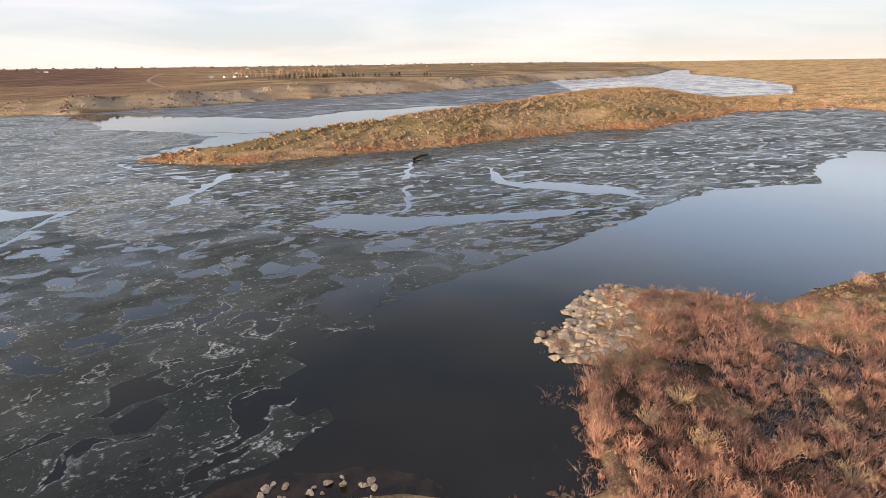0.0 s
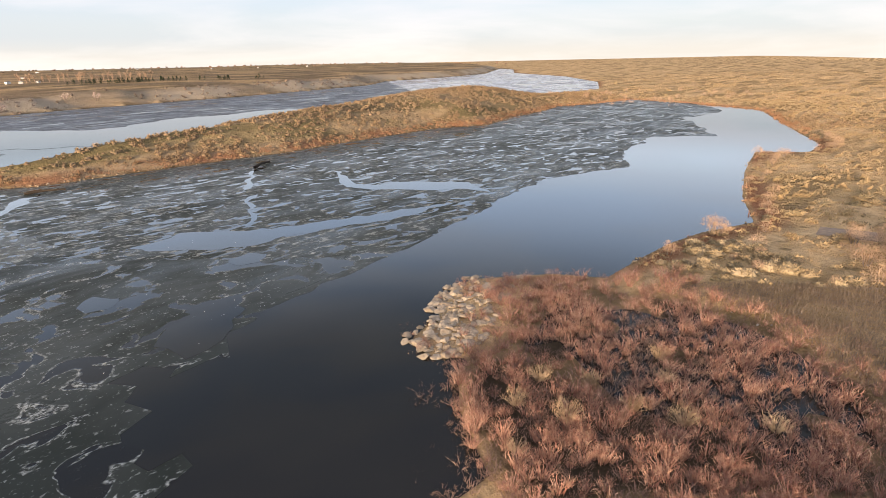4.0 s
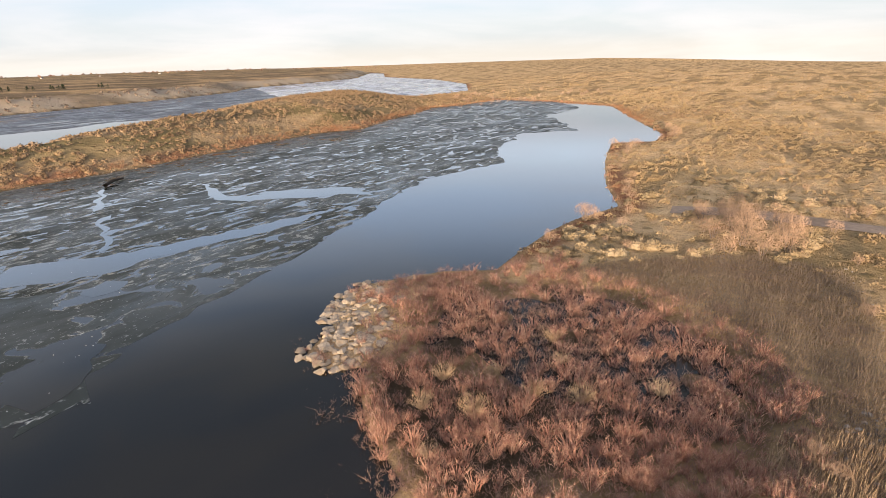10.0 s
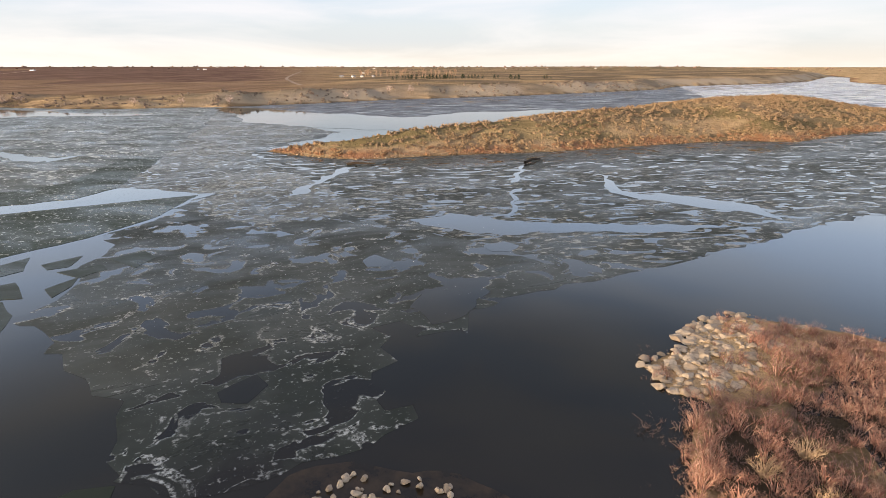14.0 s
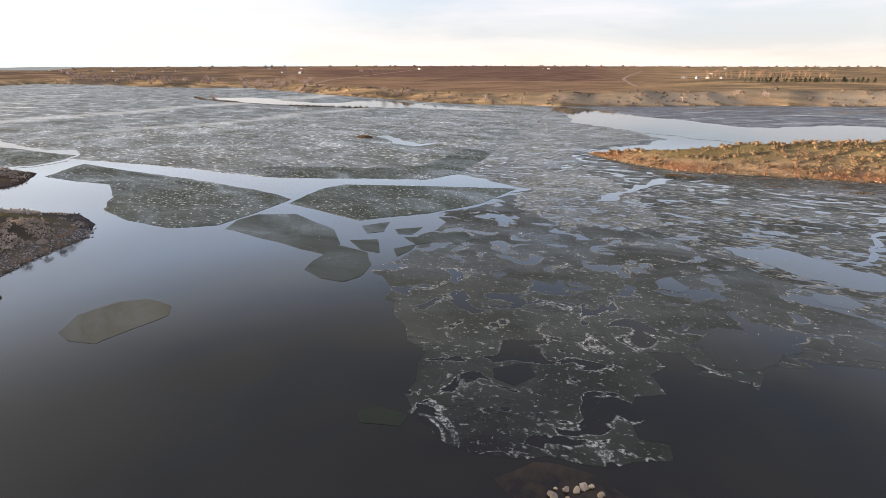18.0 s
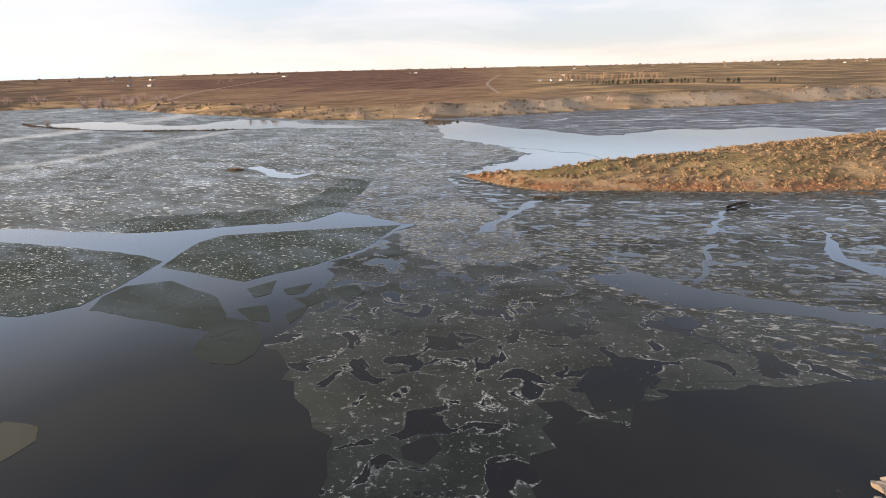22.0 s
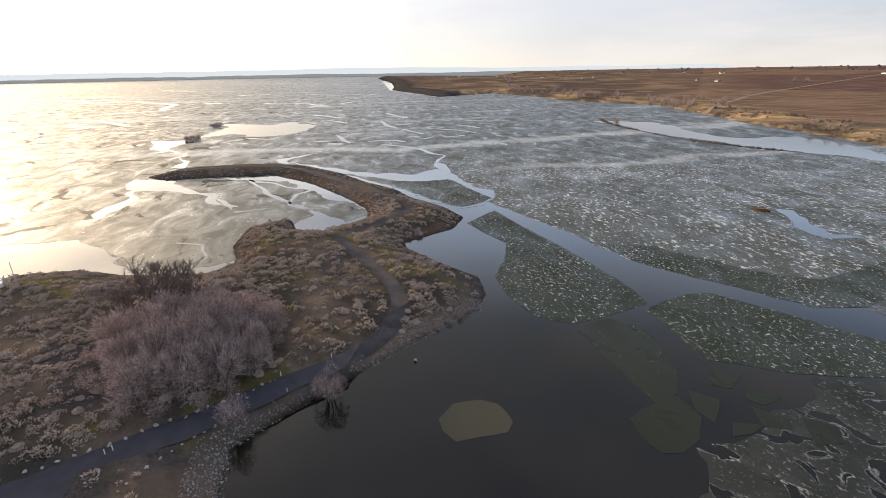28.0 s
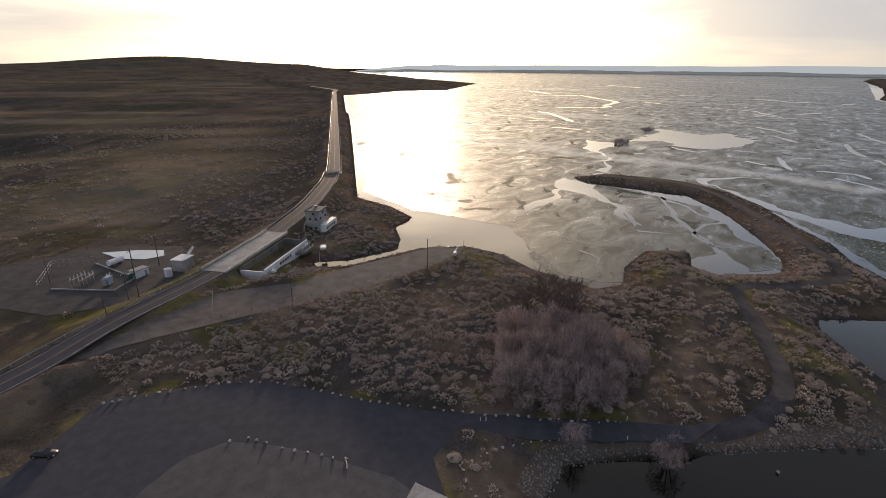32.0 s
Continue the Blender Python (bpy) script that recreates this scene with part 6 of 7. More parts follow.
for k in range(4):
    boxes("gearbox", hoist, GREY_METAL, [((0.9, 0.8, 1.1), (-3 + k * 2, 0.4, 0.2)), ((0.4, 0.4, 0.5), (-3 + k * 2, 0.4, 1.3))], "", 0.06)
    boxes("frame", hoist, STEEL, [((0.15, 0.15, 2.2), (-3.7 + k * 2, -0.9, 0.2)), ((1.4, 0.15, 0.15), (-3.1 + k * 2, -0.9, 2.3))])
boxes("walkway_rail", hoist, STEEL, [((9, 0.06, 0.08), (0, -1.7, 1.2)), ((9, 0.06, 0.08), (0, -1.7, 0.75))])
apron = thing("concrete_block", dam(36, 24.5, 3.5), turn + 20, "white slab of concrete by the inlet channel", "concrete block")
boxes("slab", apron, WHITE, [((3.4, 2.2, 0.9), (0, 0, 0))], "", 0.1)
apron = thing("concrete_block", dam(10, 17.4, 3.2), turn, "small white concrete box by the service road", "concrete block")
boxes("slab", apron, WHITE, [((1.8, 1.2, 1.0), (0, 0, 0))], "", 0.06)

house = thing("gatehouse", dam(66, 8.8, 0.4), turn, "flat-roofed two-storey concrete gatehouse on the dam", "building")
boxes("lower_wall", house, CONCRETE, [((10, 7, 5.2), (0, 0, 0))])
boxes("upper_wall", house, CONCRETE, [((8.6, 6.2, 4.6), (0, 0.2, 5.2))])
boxes("roof", house, DARK_CONCRETE, [((9.2, 6.8, 0.4), (0, 0.2, 9.8))])
boxes("parapet", house, CONCRETE, [((9.2, 0.25, 0.35), (0, -3.1, 10.2)), ((9.2, 0.25, 0.35), (0, 3.5, 10.2))])
boxes("annex", house, WHITE, [((13, 2.4, 3.8), (2, -4.6, 0.4))], "pale lower wing with windows")
for x, z in ((-2.6, 6.2), (2.4, 6.2), (0, 8.2)):
    boxes("window", house, GLASS, [((1.2, 0.12, 1.0), (x, -2.96, z))])
for k in range(5):
    boxes("window", house, GLASS, [((0.9, 0.12, 1.2), (-3 + k * 2.2, -5.86, 1.9))])
for y, z in ((-1.4, 6.0), (1.2, 6.0), (-0.2, 8.3), (0.9, 2.2), (-1.6, 2.2)):
    boxes("window", house, GLASS, [((0.12, 0.9, 0.9), (-4.34 if z > 5 else -5.04, y, z))])
boxes("door", house, GREY_METAL, [((0.12, 1.0, 2.1), (-5.05, 2.4, 5.25 - 5.2 + 2.6))])
boxes("vent", house, GREY_METAL, [((1.2, 1.0, 0.8), (2.0, 1.0, 10.2))])

# power house and switchyard below the dam
power = thing("intake_house", (-57, -186, 0.25), turn, "small grey concrete power house with a slanting pipe", "building")
boxes("wall", power, CONCRETE, [((6.0, 4.6, 4.2), (0, 0, 0))])
boxes("roof", power, WHITE, [((6.4, 5.0, 0.25), (0, 0, 4.2))])
boxes("door", power, GREY_METAL, [((1.1, 0.1, 2.1), (-1.2, 2.34, 0))])
boxes("window", power, GLASS, [((0.9, 0.1, 0.8), (1.2, 2.34, 1.8))])
bm = bmesh.new()
tube(bm, (2.2, 0, 3.8), (5.4, -1.2, 6.8), 0.45, 0.45, 10)
part("pipe", bm, WHITE, power, "white slanting pipe")
tank = thing("storage_tank", (-50.5, -182.5, 0.25), turn, "white upright storage tank beside the power house", "tank")
bm = bmesh.new()
tube(bm, (0, 0, 0), (0, 0, 2.8), 1.25, 1.25, 16)
part("shell", bm, WHITE, tank)
bm = bmesh.new()
tube(bm, (0, 0, 2.8), (0, 0, 3.2), 1.3, 0.25, 16)
part("lid", bm, WHITE, tank)
slab = thing("concrete_block", (-47.5, -172, 1.0), turn, "white oval slab beside the dam road", "concrete block")
boxes("slab", slab, WHITE, [((3.0, 1.6, 0.5), (0, 0, 0))], "", 0.2)
shed = thing("shed", (-43.5, -190, 0.25), 20, "white flat-roofed shed in the switchyard", "shed")
boxes("wall", shed, WHITE, [((5.2, 3.0, 2.6), (0, 0, 0))])
boxes("roof", shed, CONCRETE, [((5.6, 3.4, 0.2), (0, 0, 2.6))])
boxes("door", shed, GREY_METAL, [((0.9, 0.1, 2.0), (-1.4, 1.53, 0))])
box_green = thing("cabinet", (-40, -188.5, 0.25), 20, "dull green electrical cabinet in the yard", "cabinet")
boxes("case", box_green, plain("green_metal_paint", (0.05, 0.10, 0.075), 0.5, 0.1, 3.0, 0.2, 0.003), [((1.6, 1.2, 2.3), (0, 0, 0))], "", 0.05)
boxes("cap", box_green, GREY_METAL, [((1.7, 1.3, 0.1), (0, 0, 2.3))])
tank = thing("storage_tank", (-41, -208, 0.25), 25, "white horizontal fuel tank on saddles", "tank")
bm = bmesh.new()
tube(bm, (-3.0, 0, 1.5), (3.0, 0, 1.5), 1.05, 1.05, 16)
bm.faces.new([v for v in bm.verts if v.co.x < -2.9])
part("shell", bm, WHITE, tank)
for x in (-1.8, 1.8):
    boxes("saddle", tank, DARK_CONCRETE, [((0.4, 1.6, 0.9), (x, 0, 0))])
pool = sheet("tailwater_pool", [(-41, -226), (-52, -219), (-59, -212), (-57, -205), (-50, -206), (-44, -213)], 0.36, plain("milky_water", (0.33, 0.38, 0.38), 0.12, 0, 0.5, 0.12, 0.004), 0.3, 2.0)
tagged(pool, "milky green tailwater pool below the power house", "water", kind="structure")
edging = thing("switchyard_kerb", (-30, -198, 0.25), 0, "low concrete kerb round the switchyard", "kerb")
for (ax, ay), (bx, by) in zip(((-19, -198), (-33, -182), (-41.5, -188.5)), ((-33, -182), (-41.5, -188.5), (-36, -214))):
    bm = bmesh.new()
    box(bm, (math.hypot(bx - ax, by - ay), 0.35, 0.45), ((ax + bx) / 2 + 30, (ay + by) / 2 + 198, 0), math.atan2(by - ay, bx - ax))
    part("kerb_stone", bm, CONCRETE, edging)
trans = thing("transformer", (-33.5, -189, 0.27), 40, "grey-blue power transformer with bushings in the switchyard", "transformer")
boxes("tank", trans, plain("blue_grey_paint", (0.30, 0.37, 0.42), 0.5, 0.1, 3.0, 0.2, 0.003), [((2.4, 1.8, 2.8), (0, 0, 0.2))], "", 0.06)
for k in range(3):
    boxes("radiator", trans, GREY_METAL, [((0.25, 1.5, 2.0), (1.4 + k * 0.35, 0, 0.6))])
    bm = bmesh.new()
    tube(bm, (-0.7 + k * 0.7, 0.3, 3.0), (-0.9 + k * 0.9, 0.6, 4.3), 0.14, 0.07, 8)
    part("bushing", bm, WHITE, trans, "pale insulator")
bus = thing("switchgear", (-27.5, -195, 0.27), 38, "rack of pale switchgear and insulators in the yard", "switchgear")
for x in range(5):
    for y in range(2):
        boxes("leg", bus, STEEL, [((0.16, 0.16, 2.6), (x * 1.6 - 3.2, y * 3.0 - 1.5, 0))])
        bm = bmesh.new()
        tube(bm, (x * 1.6 - 3.2, y * 3.0 - 1.5, 2.7), (x * 1.6 - 3.0, y * 3.0 - 1.3, 4.0), 0.16, 0.1, 8)
        part("insulator", bm, WHITE, bus)
for y in range(2):
    boxes("beam", bus, STEEL, [((7.0, 0.16, 0.16), (0, y * 3.0 - 1.5, 2.6))])
fence = thing("fence", (-27, -210, 0.25), 0, "open pipe fence at the yard's back", "fence")
corners = [(-16, -202), (-24, -222), (-36, -216)]
for (ax, ay), (bx, by) in zip(corners, corners[1:]):
    for z in (1.2, 2.4):
        bm = bmesh.new()
        tube(bm, (ax + 27, ay + 210, z), (bx + 27, by + 210, z), 0.05, 0.05, 5)
        part("rail", bm, STEEL, fence)
    for k in range(8):
        x, y = ax + (bx - ax) * k / 7 + 27, ay + (by - ay) * k / 7 + 210
        bm = bmesh.new()
        tube(bm, (x, y, 0), (x, y, 2.5), 0.06, 0.06, 5)
        part("post", bm, STEEL, fence)


def pole(at, high, material, label, lean=(0, 0), arm=0, radius=0.15, head=0.0):
    """A pole: shaft, and a cross-arm with insulators (1) or a lamp on a bracket (2)."""
    z = float(relief(*at))
    ob = thing("utility_pole" if arm != 2 else "street_lamp", (*at, z), head, label, "pole" if arm != 2 else "lamp")
    bm, top = bmesh.new(), Vector((lean[0], lean[1], high))
    tube(bm, (0, 0, -0.3), top, radius, radius * 0.65, 8)
    part("shaft", bm, material, ob)
    if arm == 1:
        boxes("cross_arm", ob, POLE_WOOD, [((2.4, 0.14, 0.16), (lean[0], lean[1], high - 0.7))])
        for x in (-1.0, -0.4, 0.4, 1.0):
            boxes("insulator", ob, WHITE, [((0.12, 0.12, 0.25), (lean[0] + x, lean[1], high - 0.54))])
    if arm == 2:
        bm = bmesh.new()
        tube(bm, top, top + Vector((1.8, 0, 0.4)), 0.06, 0.05, 6)
        part("bracket", bm, STEEL, ob)
        boxes("lamp_head", ob, GREY_METAL, [((0.8, 0.3, 0.18), (lean[0] + 2.0, lean[1], high + 0.32))], "", 0.04)
    return ob


pole((-35, -162), 15.5, POLE_WOOD, "tall dark wooden power pole below the dam road", (0, 0), 1, 0.2, 35)
pole((-33, -166), 9.0, POLE_WOOD, "short wooden pole with pale fittings in the yard", (0, 0), 1, 0.16, 35)
pole((-23.5, -150), 8.0, POLE_WOOD, "slim wooden pole beside the dam road", (0.3, 0), 0, 0.13)
pole((-46, -136), 7.5, PALE_WOOD, "pale leaning pole beside the service road", (-0.8, 0.6), 0, 0.13)
pole((-66, -126), 9.5, POLE_WOOD, "dark lamp pole on the service road", (0, 0), 2, 0.14, 200)
pole((-111, -113.5), 11.5, POLE_WOOD, "dark street lamp with a bracket arm by the inlet", (0, 0), 2, 0.15, 190)
pole((-127, -111), 7.5, PALE_WOOD, "pale leaning pole at the end of the service road", (-0.6, -0.8), 0, 0.12)
pole((-100, -172), 10.0, PALE_WOOD, "pale pole beside the spillway wall", (0.2, 0), 0, 0.13)
pole((-93, -152), 6.0, PALE_WOOD, "short pale pole among the hoists", (0, 0), 0, 0.12)
pole((-122, -163), 6.0, POLE_WOOD, "short dark pole on the inlet bank", (0, 0), 0, 0.12)
pole((-52, -196), 12.0, POLE_WOOD, "tall wooden pole behind the switchyard", (0, 0), 1, 0.18, 20)
pole((-20, -205), 9.0, POLE_WOOD, "wooden pole at the edge of the switchyard", (0, 0), 0, 0.14)

barrier = thing("gate_barrier", (-134, -121, float(relief(-134, -121)) + 0.1), 30, "white barrier rail with a box at the service road's end", "barrier")
boxes("rail", barrier, WHITE, [((6.5, 0.12, 0.5), (0, 0, 0.5))])
for x in (-3, 0, 3):
    boxes("post", barrier, WHITE, [((0.2, 0.2, 1.0), (x, 0, -0.1))])
boxes("box", barrier, WHITE, [((1.6, 1.0, 1.3), (4.5, 0.4, -0.1))], "white cabinet", 0.05)
buoy = thing("buoy_barrel", (-142, -133, 0.0), 0, "white float drum at the inlet's mouth", "float")
bm = bmesh.new()
tube(bm, (-1.0, 0, 0.2), (1.0, 0, 0.2), 0.42, 0.42, 12)
part("drum", bm, WHITE, buoy)

# wire fence along the service road
wire = thing("wire_fence", (-90, -120, 0), 0, "low post and wire fence along the service road", "fence")
line = smooth_line([(-44, -132), (-64, -127), (-90, -121.5), (-117, -116.5), (-126, -112)], 4.0)
tops = []
for x, y in line:
    z = float(relief(x, y))
    bm = bmesh.new()
    tube(bm, (x + 90, y + 120, z - 0.2), (x + 90, y + 120, z + 1.2), 0.06, 0.05, 5)
    part("post", bm, POLE_WOOD, wire)
    tops.append((x + 90, y + 120, z + 1.1))
for k in range(2):
    bm = bmesh.new()
    for a, b in zip(tops, tops[1:]):
        tube(bm, (a[0], a[1], a[2] - 0.45 * k), (b[0], b[1], b[2] - 0.45 * k), 0.015, 0.015, 3)
    part("wire", bm, STEEL, wire)

# guard rails on the dam
for o, name in ((-4.9, "steel guard rail on the lake side of the dam road"), (4.9, "steel guard rail on the low side of the dam road")):
    pts = np.array(smooth_line(ROAD[5 if o < 0 else 2:11], 4.0))
    way = np.gradient(pts, axis=0)
    way /= np.linalg.norm(way, axis=1)[:, None]
    pts = pts + np.stack([-way[:, 1], way[:, 0]], 1) * o
    if o < 0:
        pts = pts[7:]
    rail = thing("guard_rail", (pts[0, 0], pts[0, 1], 5.2), 0, name, "guard rail")
    bm, rows = bmesh.new(), []
    for h, w in ((0.42, 0.0), (0.5, 0.09), (0.58, 0.0), (0.66, 0.09), (0.74, 0.0)):
        p = (pts + np.stack([-way[-len(pts):, 1], way[-len(pts):, 0]], 1) * (w if o < 0 else -w)) - pts[0]
        rows.append([bm.verts.new((x, y, h)) for x, y in p])
    for a, b in zip(rows, rows[1:]):
        for k in range(len(a) - 1):
            bm.faces.new((a[k], a[k + 1], b[k + 1], b[k]))
    part("rail", bm, GREY_METAL, rail)
    shared = bmesh.new()
    box(shared, (0.16, 0.16, 0.85), (0, 0, -0.1))
    shared = mesh_from("post", shared, STEEL)
    for k, (x, y) in enumerate(pts - pts[0]):
        if k < 120:
            ob = new("post", shared)
            ob.parent, ob.location = rail, (x, y, 0)


# ---- car park ----
def car(at, turn, label):
    """A saloon car: lofted body and cabin, glass, wheels, lamps."""
    ob = thing("car", at, turn, label, "car")
    bm, rings = bmesh.new(), []
    for x, half, low, top in ((-2.2, 0.72, 0.42, 0.74), (-2.05, 0.84, 0.28, 0.92), (-1.2, 0.9, 0.24, 0.98), (0.9, 0.9, 0.24, 0.95), (1.7, 0.88, 0.26, 0.84), (2.15, 0.78, 0.32, 0.66), (2.28, 0.62, 0.4, 0.58)):
        rings.append([bm.verts.new(p) for p in ((x, -half, low), (x, -half * 1.02, (low + top) / 2), (x, -half * 0.92, top), (x, half * 0.92, top), (x, half * 1.02, (low + top) / 2), (x, half, low))])
    for a, b in zip(rings, rings[1:]):
        for k in range(6):
            bm.faces.new((a[k], a[(k + 1) % 6], b[(k + 1) % 6], b[k]))
    bm.faces.new(rings[0]), bm.faces.new(rings[-1][::-1])
    bmesh.ops.recalc_face_normals(bm, faces=bm.faces)
    part("body", bm, CAR_PAINT, ob, "", True)
    bm = bmesh.new()
    lo = [bm.verts.new(p) for p in ((-1.75, -0.76, 0.95), (1.05, -0.76, 0.93), (1.05, 0.76, 0.93), (-1.75, 0.76, 0.95))]
    hi = [bm.verts.new(p) for p in ((-1.0, -0.58, 1.38), (0.3, -0.58, 1.40), (0.3, 0.58, 1.40), (-1.0, 0.58, 1.38))]
    for k in range(4):
        bm.faces.new((lo[k], lo[(k + 1) % 4], hi[(k + 1) % 4], hi[k]))
    part("glass", bm, GLASS, ob, "dark glass")
    boxes("roof", ob, CAR_PAINT, [((1.34, 1.18, 0.05), (-0.35, 0, 1.375))], "", 0.02)
    for x in (-1.38, 1.38):
        for y in (-0.8, 0.8):
            bm = bmesh.new()
            geo = bmesh.ops.create_cone(bm, cap_ends=True, segments=18, radius1=0.33, radius2=0.33, depth=0.22)["verts"]
            bmesh.ops.transform(bm, matrix=Matrix.Translation((x, y, 0.33)) @ Euler((math.pi / 2, 0, 0)).to_matrix().to_4x4(), verts=geo)
            wheel = part("wheel", bm, RUBBER, ob)
            bm = bmesh.new()
            geo = bmesh.ops.create_cone(bm, cap_ends=True, segments=14, radius1=0.2, radius2=0.2, depth=0.24)["verts"]
            bmesh.ops.transform(bm, matrix=Matrix.Translation((x, y, 0.33)) @ Euler((math.pi / 2, 0, 0)).to_matrix().to_4x4(), verts=geo)
            part("rim", bm, STEEL, wheel)
    for y in (-0.58, 0.58):
        boxes("headlight", ob, LIGHT_GLASS, [((0.12, 0.3, 0.14), (2.16, y, 0.52))], "clear lamp")
        boxes("tail_light", ob, RED_GLASS, [((0.1, 0.3, 0.16), (-2.16, y, 0.62))], "red lamp")
        boxes("mirror", ob, CAR_PAINT, [((0.12, 0.2, 0.12), (0.75, y * 1.72, 0.95))])
    return ob


car((0.2, -102.8, 2.57), 135, "dark saloon car parked alone on the asphalt")


def log(at, turn, length, radius, label, material=PALE_WOOD, lift=0.0):
    ob = thing("log", at, turn, label, "log")
    bm = bmesh.new()
    tube(bm, (-length / 2, 0, radius), (0, length * 0.03, radius * 1.1 + lift), radius, radius * 0.85, 8)
    tube(bm, (0, length * 0.03, radius * 1.1 + lift), (length / 2, 0, radius), radius * 0.85, radius * 0.6, 8)
    part("stem", bm, material, ob)
    bm = bmesh.new()
    tube(bm, (length * 0.2, 0, radius), (length * 0.36, radius * 2.2, radius * 2.4), radius * 0.4, radius * 0.15, 5)
    part("stub", bm, material, ob)
    return ob


log((-37.6, -60.8, 2.6), 60, 2.9, 0.16, "bleached log beside the row of boulders")
boulder(GREYS, -38.2, -61.6, 1.2, "grey boulder beside a bleached log", "row of boulders", 2.6)
log((-45.6, -94.2, 2.9), 25, 3.2, 0.2, "white bleached log at the car park's edge")
boulder(BOULDERS, -43.6, -94.6, 1.3, "white boulder at the car park's edge", "", 2.8)
for x, y in ((-65, -50.1), (-64.2, -50.9), (-85.8, -29.3), (-80, -26.5), (-92, -20.5)):
    post = thing("marker_post", (x, y, float(relief(x, y)) + 0.05), 0, "short white marker post at the edge of the track", "post", "marker posts")
    bm = bmesh.new()
    tube(bm, (0, 0, -0.1), (0, 0, 0.85), 0.09, 0.08, 8)
    part("shaft", bm, WHITE, post)
    bm = bmesh.new()
    tube(bm, (0, 0, 0.85), (0, 0, 0.95), 0.11, 0.06, 8)
    part("cap", bm, WHITE, post)

# ---- on the ice ----
DARK_WOOD = plain("wet_dark_wood", (0.045, 0.036, 0.028), 0.8, 0, 5.0, 0.35, 0.02)
log((-11, 176, 0.02), 65, 10, 0.5, "dark drifted log frozen in the ice", DARK_WOOD, 0.3)
log((-65, 157.5, 0.02), 20, 9, 0.35, "dark drifted log near the peninsula point", DARK_WOOD, 0.2)
pile = thing("driftwood_pile", (-209, 139, 0.05), 40, "brown heap of driftwood and earth in the ice", "driftwood")
bm = stone_bm(90, 2, 0.3)
bmesh.ops.scale(bm, vec=(15, 6.5, 6.5), verts=bm.verts)
part("mound", bm, plain("brown_earth", (0.07, 0.05, 0.034), 0.95, 0, 2.0, 0.4, 0.1), pile)
for k in range(9):
    bm = bmesh.new()
    tube(bm, (rng.uniform(-5, 5), rng.uniform(-2, 2), 0.3), (rng.uniform(-7, 7), rng.uniform(-2.6, 2.6), rng.uniform(0.9, 2.0)), 0.18, 0.08, 5)
    part("branch", bm, POLE_WOOD, pile)
for x, y, s in ((-480, -219, 1.45), (-596, -244, 1.6)):
    isle = thing("islet", (x, y, 0.03), 20, "dark brushy islet in the frozen lake", "islet", "islets")
    bm = stone_bm(93, 2, 0.25)
    bmesh.ops.scale(bm, vec=(26 * s, 14 * s, 10 * s), verts=bm.verts)
    part("bank", bm, RUBBLE, isle)
    bm = bmesh.new()
    for k in range(60):
        a, r = rng.uniform(0, 6.28), rng.random() ** 0.5
        p = Vector((10 * s * r * math.cos(a), 5 * s * r * math.sin(a), 0.8))
        for _ in range(14):
            spike(bm, p, p + Vector((rng.uniform(-1.4, 1.4), rng.uniform(-1.4, 1.4), rng.uniform(1.2, 4.0))), 0.09)
    part("brush", bm, TWIG, isle)
# reedy bar across the mouth of the far pond
bar = smooth_line([(-607, 192), (-560, 189), (-518, 191), (-438, 206), (-392, 228), (-355, 256)], 4.0)
tagged(strip("reed_bar", bar, (-1.5, 1.5), 0.12, DIRT, None, 0.1), "thin muddy bar between pond and ice", "bank", kind="structure")
spread_mesh("bar_reeds", [blade_bm(140 + k, 24, 1.6, 0.7, 0.1) for k in range(3)],
            [(x + rng.uniform(-1.6, 1.6), y + rng.uniform(-1.6, 1.6), rng.uniform(0.5, 1.1)) for x, y in bar for _ in range(5) if float(wave(x, y, 20)) > 0.42], DRY_GRASS, "brown reeds along the muddy bar", "reeds", 0.0, 0.15)

# ---- the far shore: farms and trees ----
def farm(at, size, turn, label, white=True):
    """A gabled house or barn: walls, roof, door, windows."""
    z = float(relief(*at))
    ob = thing("farmhouse" if size[0] < 16 else "barn", (*at, z - 0.3), turn, label, "house" if size[0] < 16 else "barn", "far buildings")
    w, d, h = size
    boxes("wall", ob, WHITE if white else CONCRETE, [((w, d, h), (0, 0, 0))])
    bm = bmesh.new()
    a = [bm.verts.new(p) for p in ((-w / 2 - 0.4, -d / 2 - 0.4, h), (w / 2 + 0.4, -d / 2 - 0.4, h), (w / 2 + 0.4, d / 2 + 0.4, h), (-w / 2 - 0.4, d / 2 + 0.4, h))]
    b = [bm.verts.new(p) for p in ((-w / 2 - 0.4, 0, h + d * 0.3), (w / 2 + 0.4, 0, h + d * 0.3))]
    for f in ((a[0], a[1], b[1], b[0]), (a[2], a[3], b[0], b[1]), (a[3], a[0], b[0]), (a[1], a[2], b[1]), (a[3], a[2], a[1], a[0])):
        bm.faces.new(f)
    part("roof", bm, ROOF_GREY, ob)
    boxes("door", ob, GREY_METAL, [((min(3.0, w * 0.2), 0.15, min(2.8, h * 0.75)), (0, -d / 2 - 0.06, 0))])
    for x in (-0.32, 0.32):
        boxes("window", ob, GLASS, [((1.4, 0.15, 1.2), (x * w, -d / 2 - 0.06, h * 0.4))])
    return ob


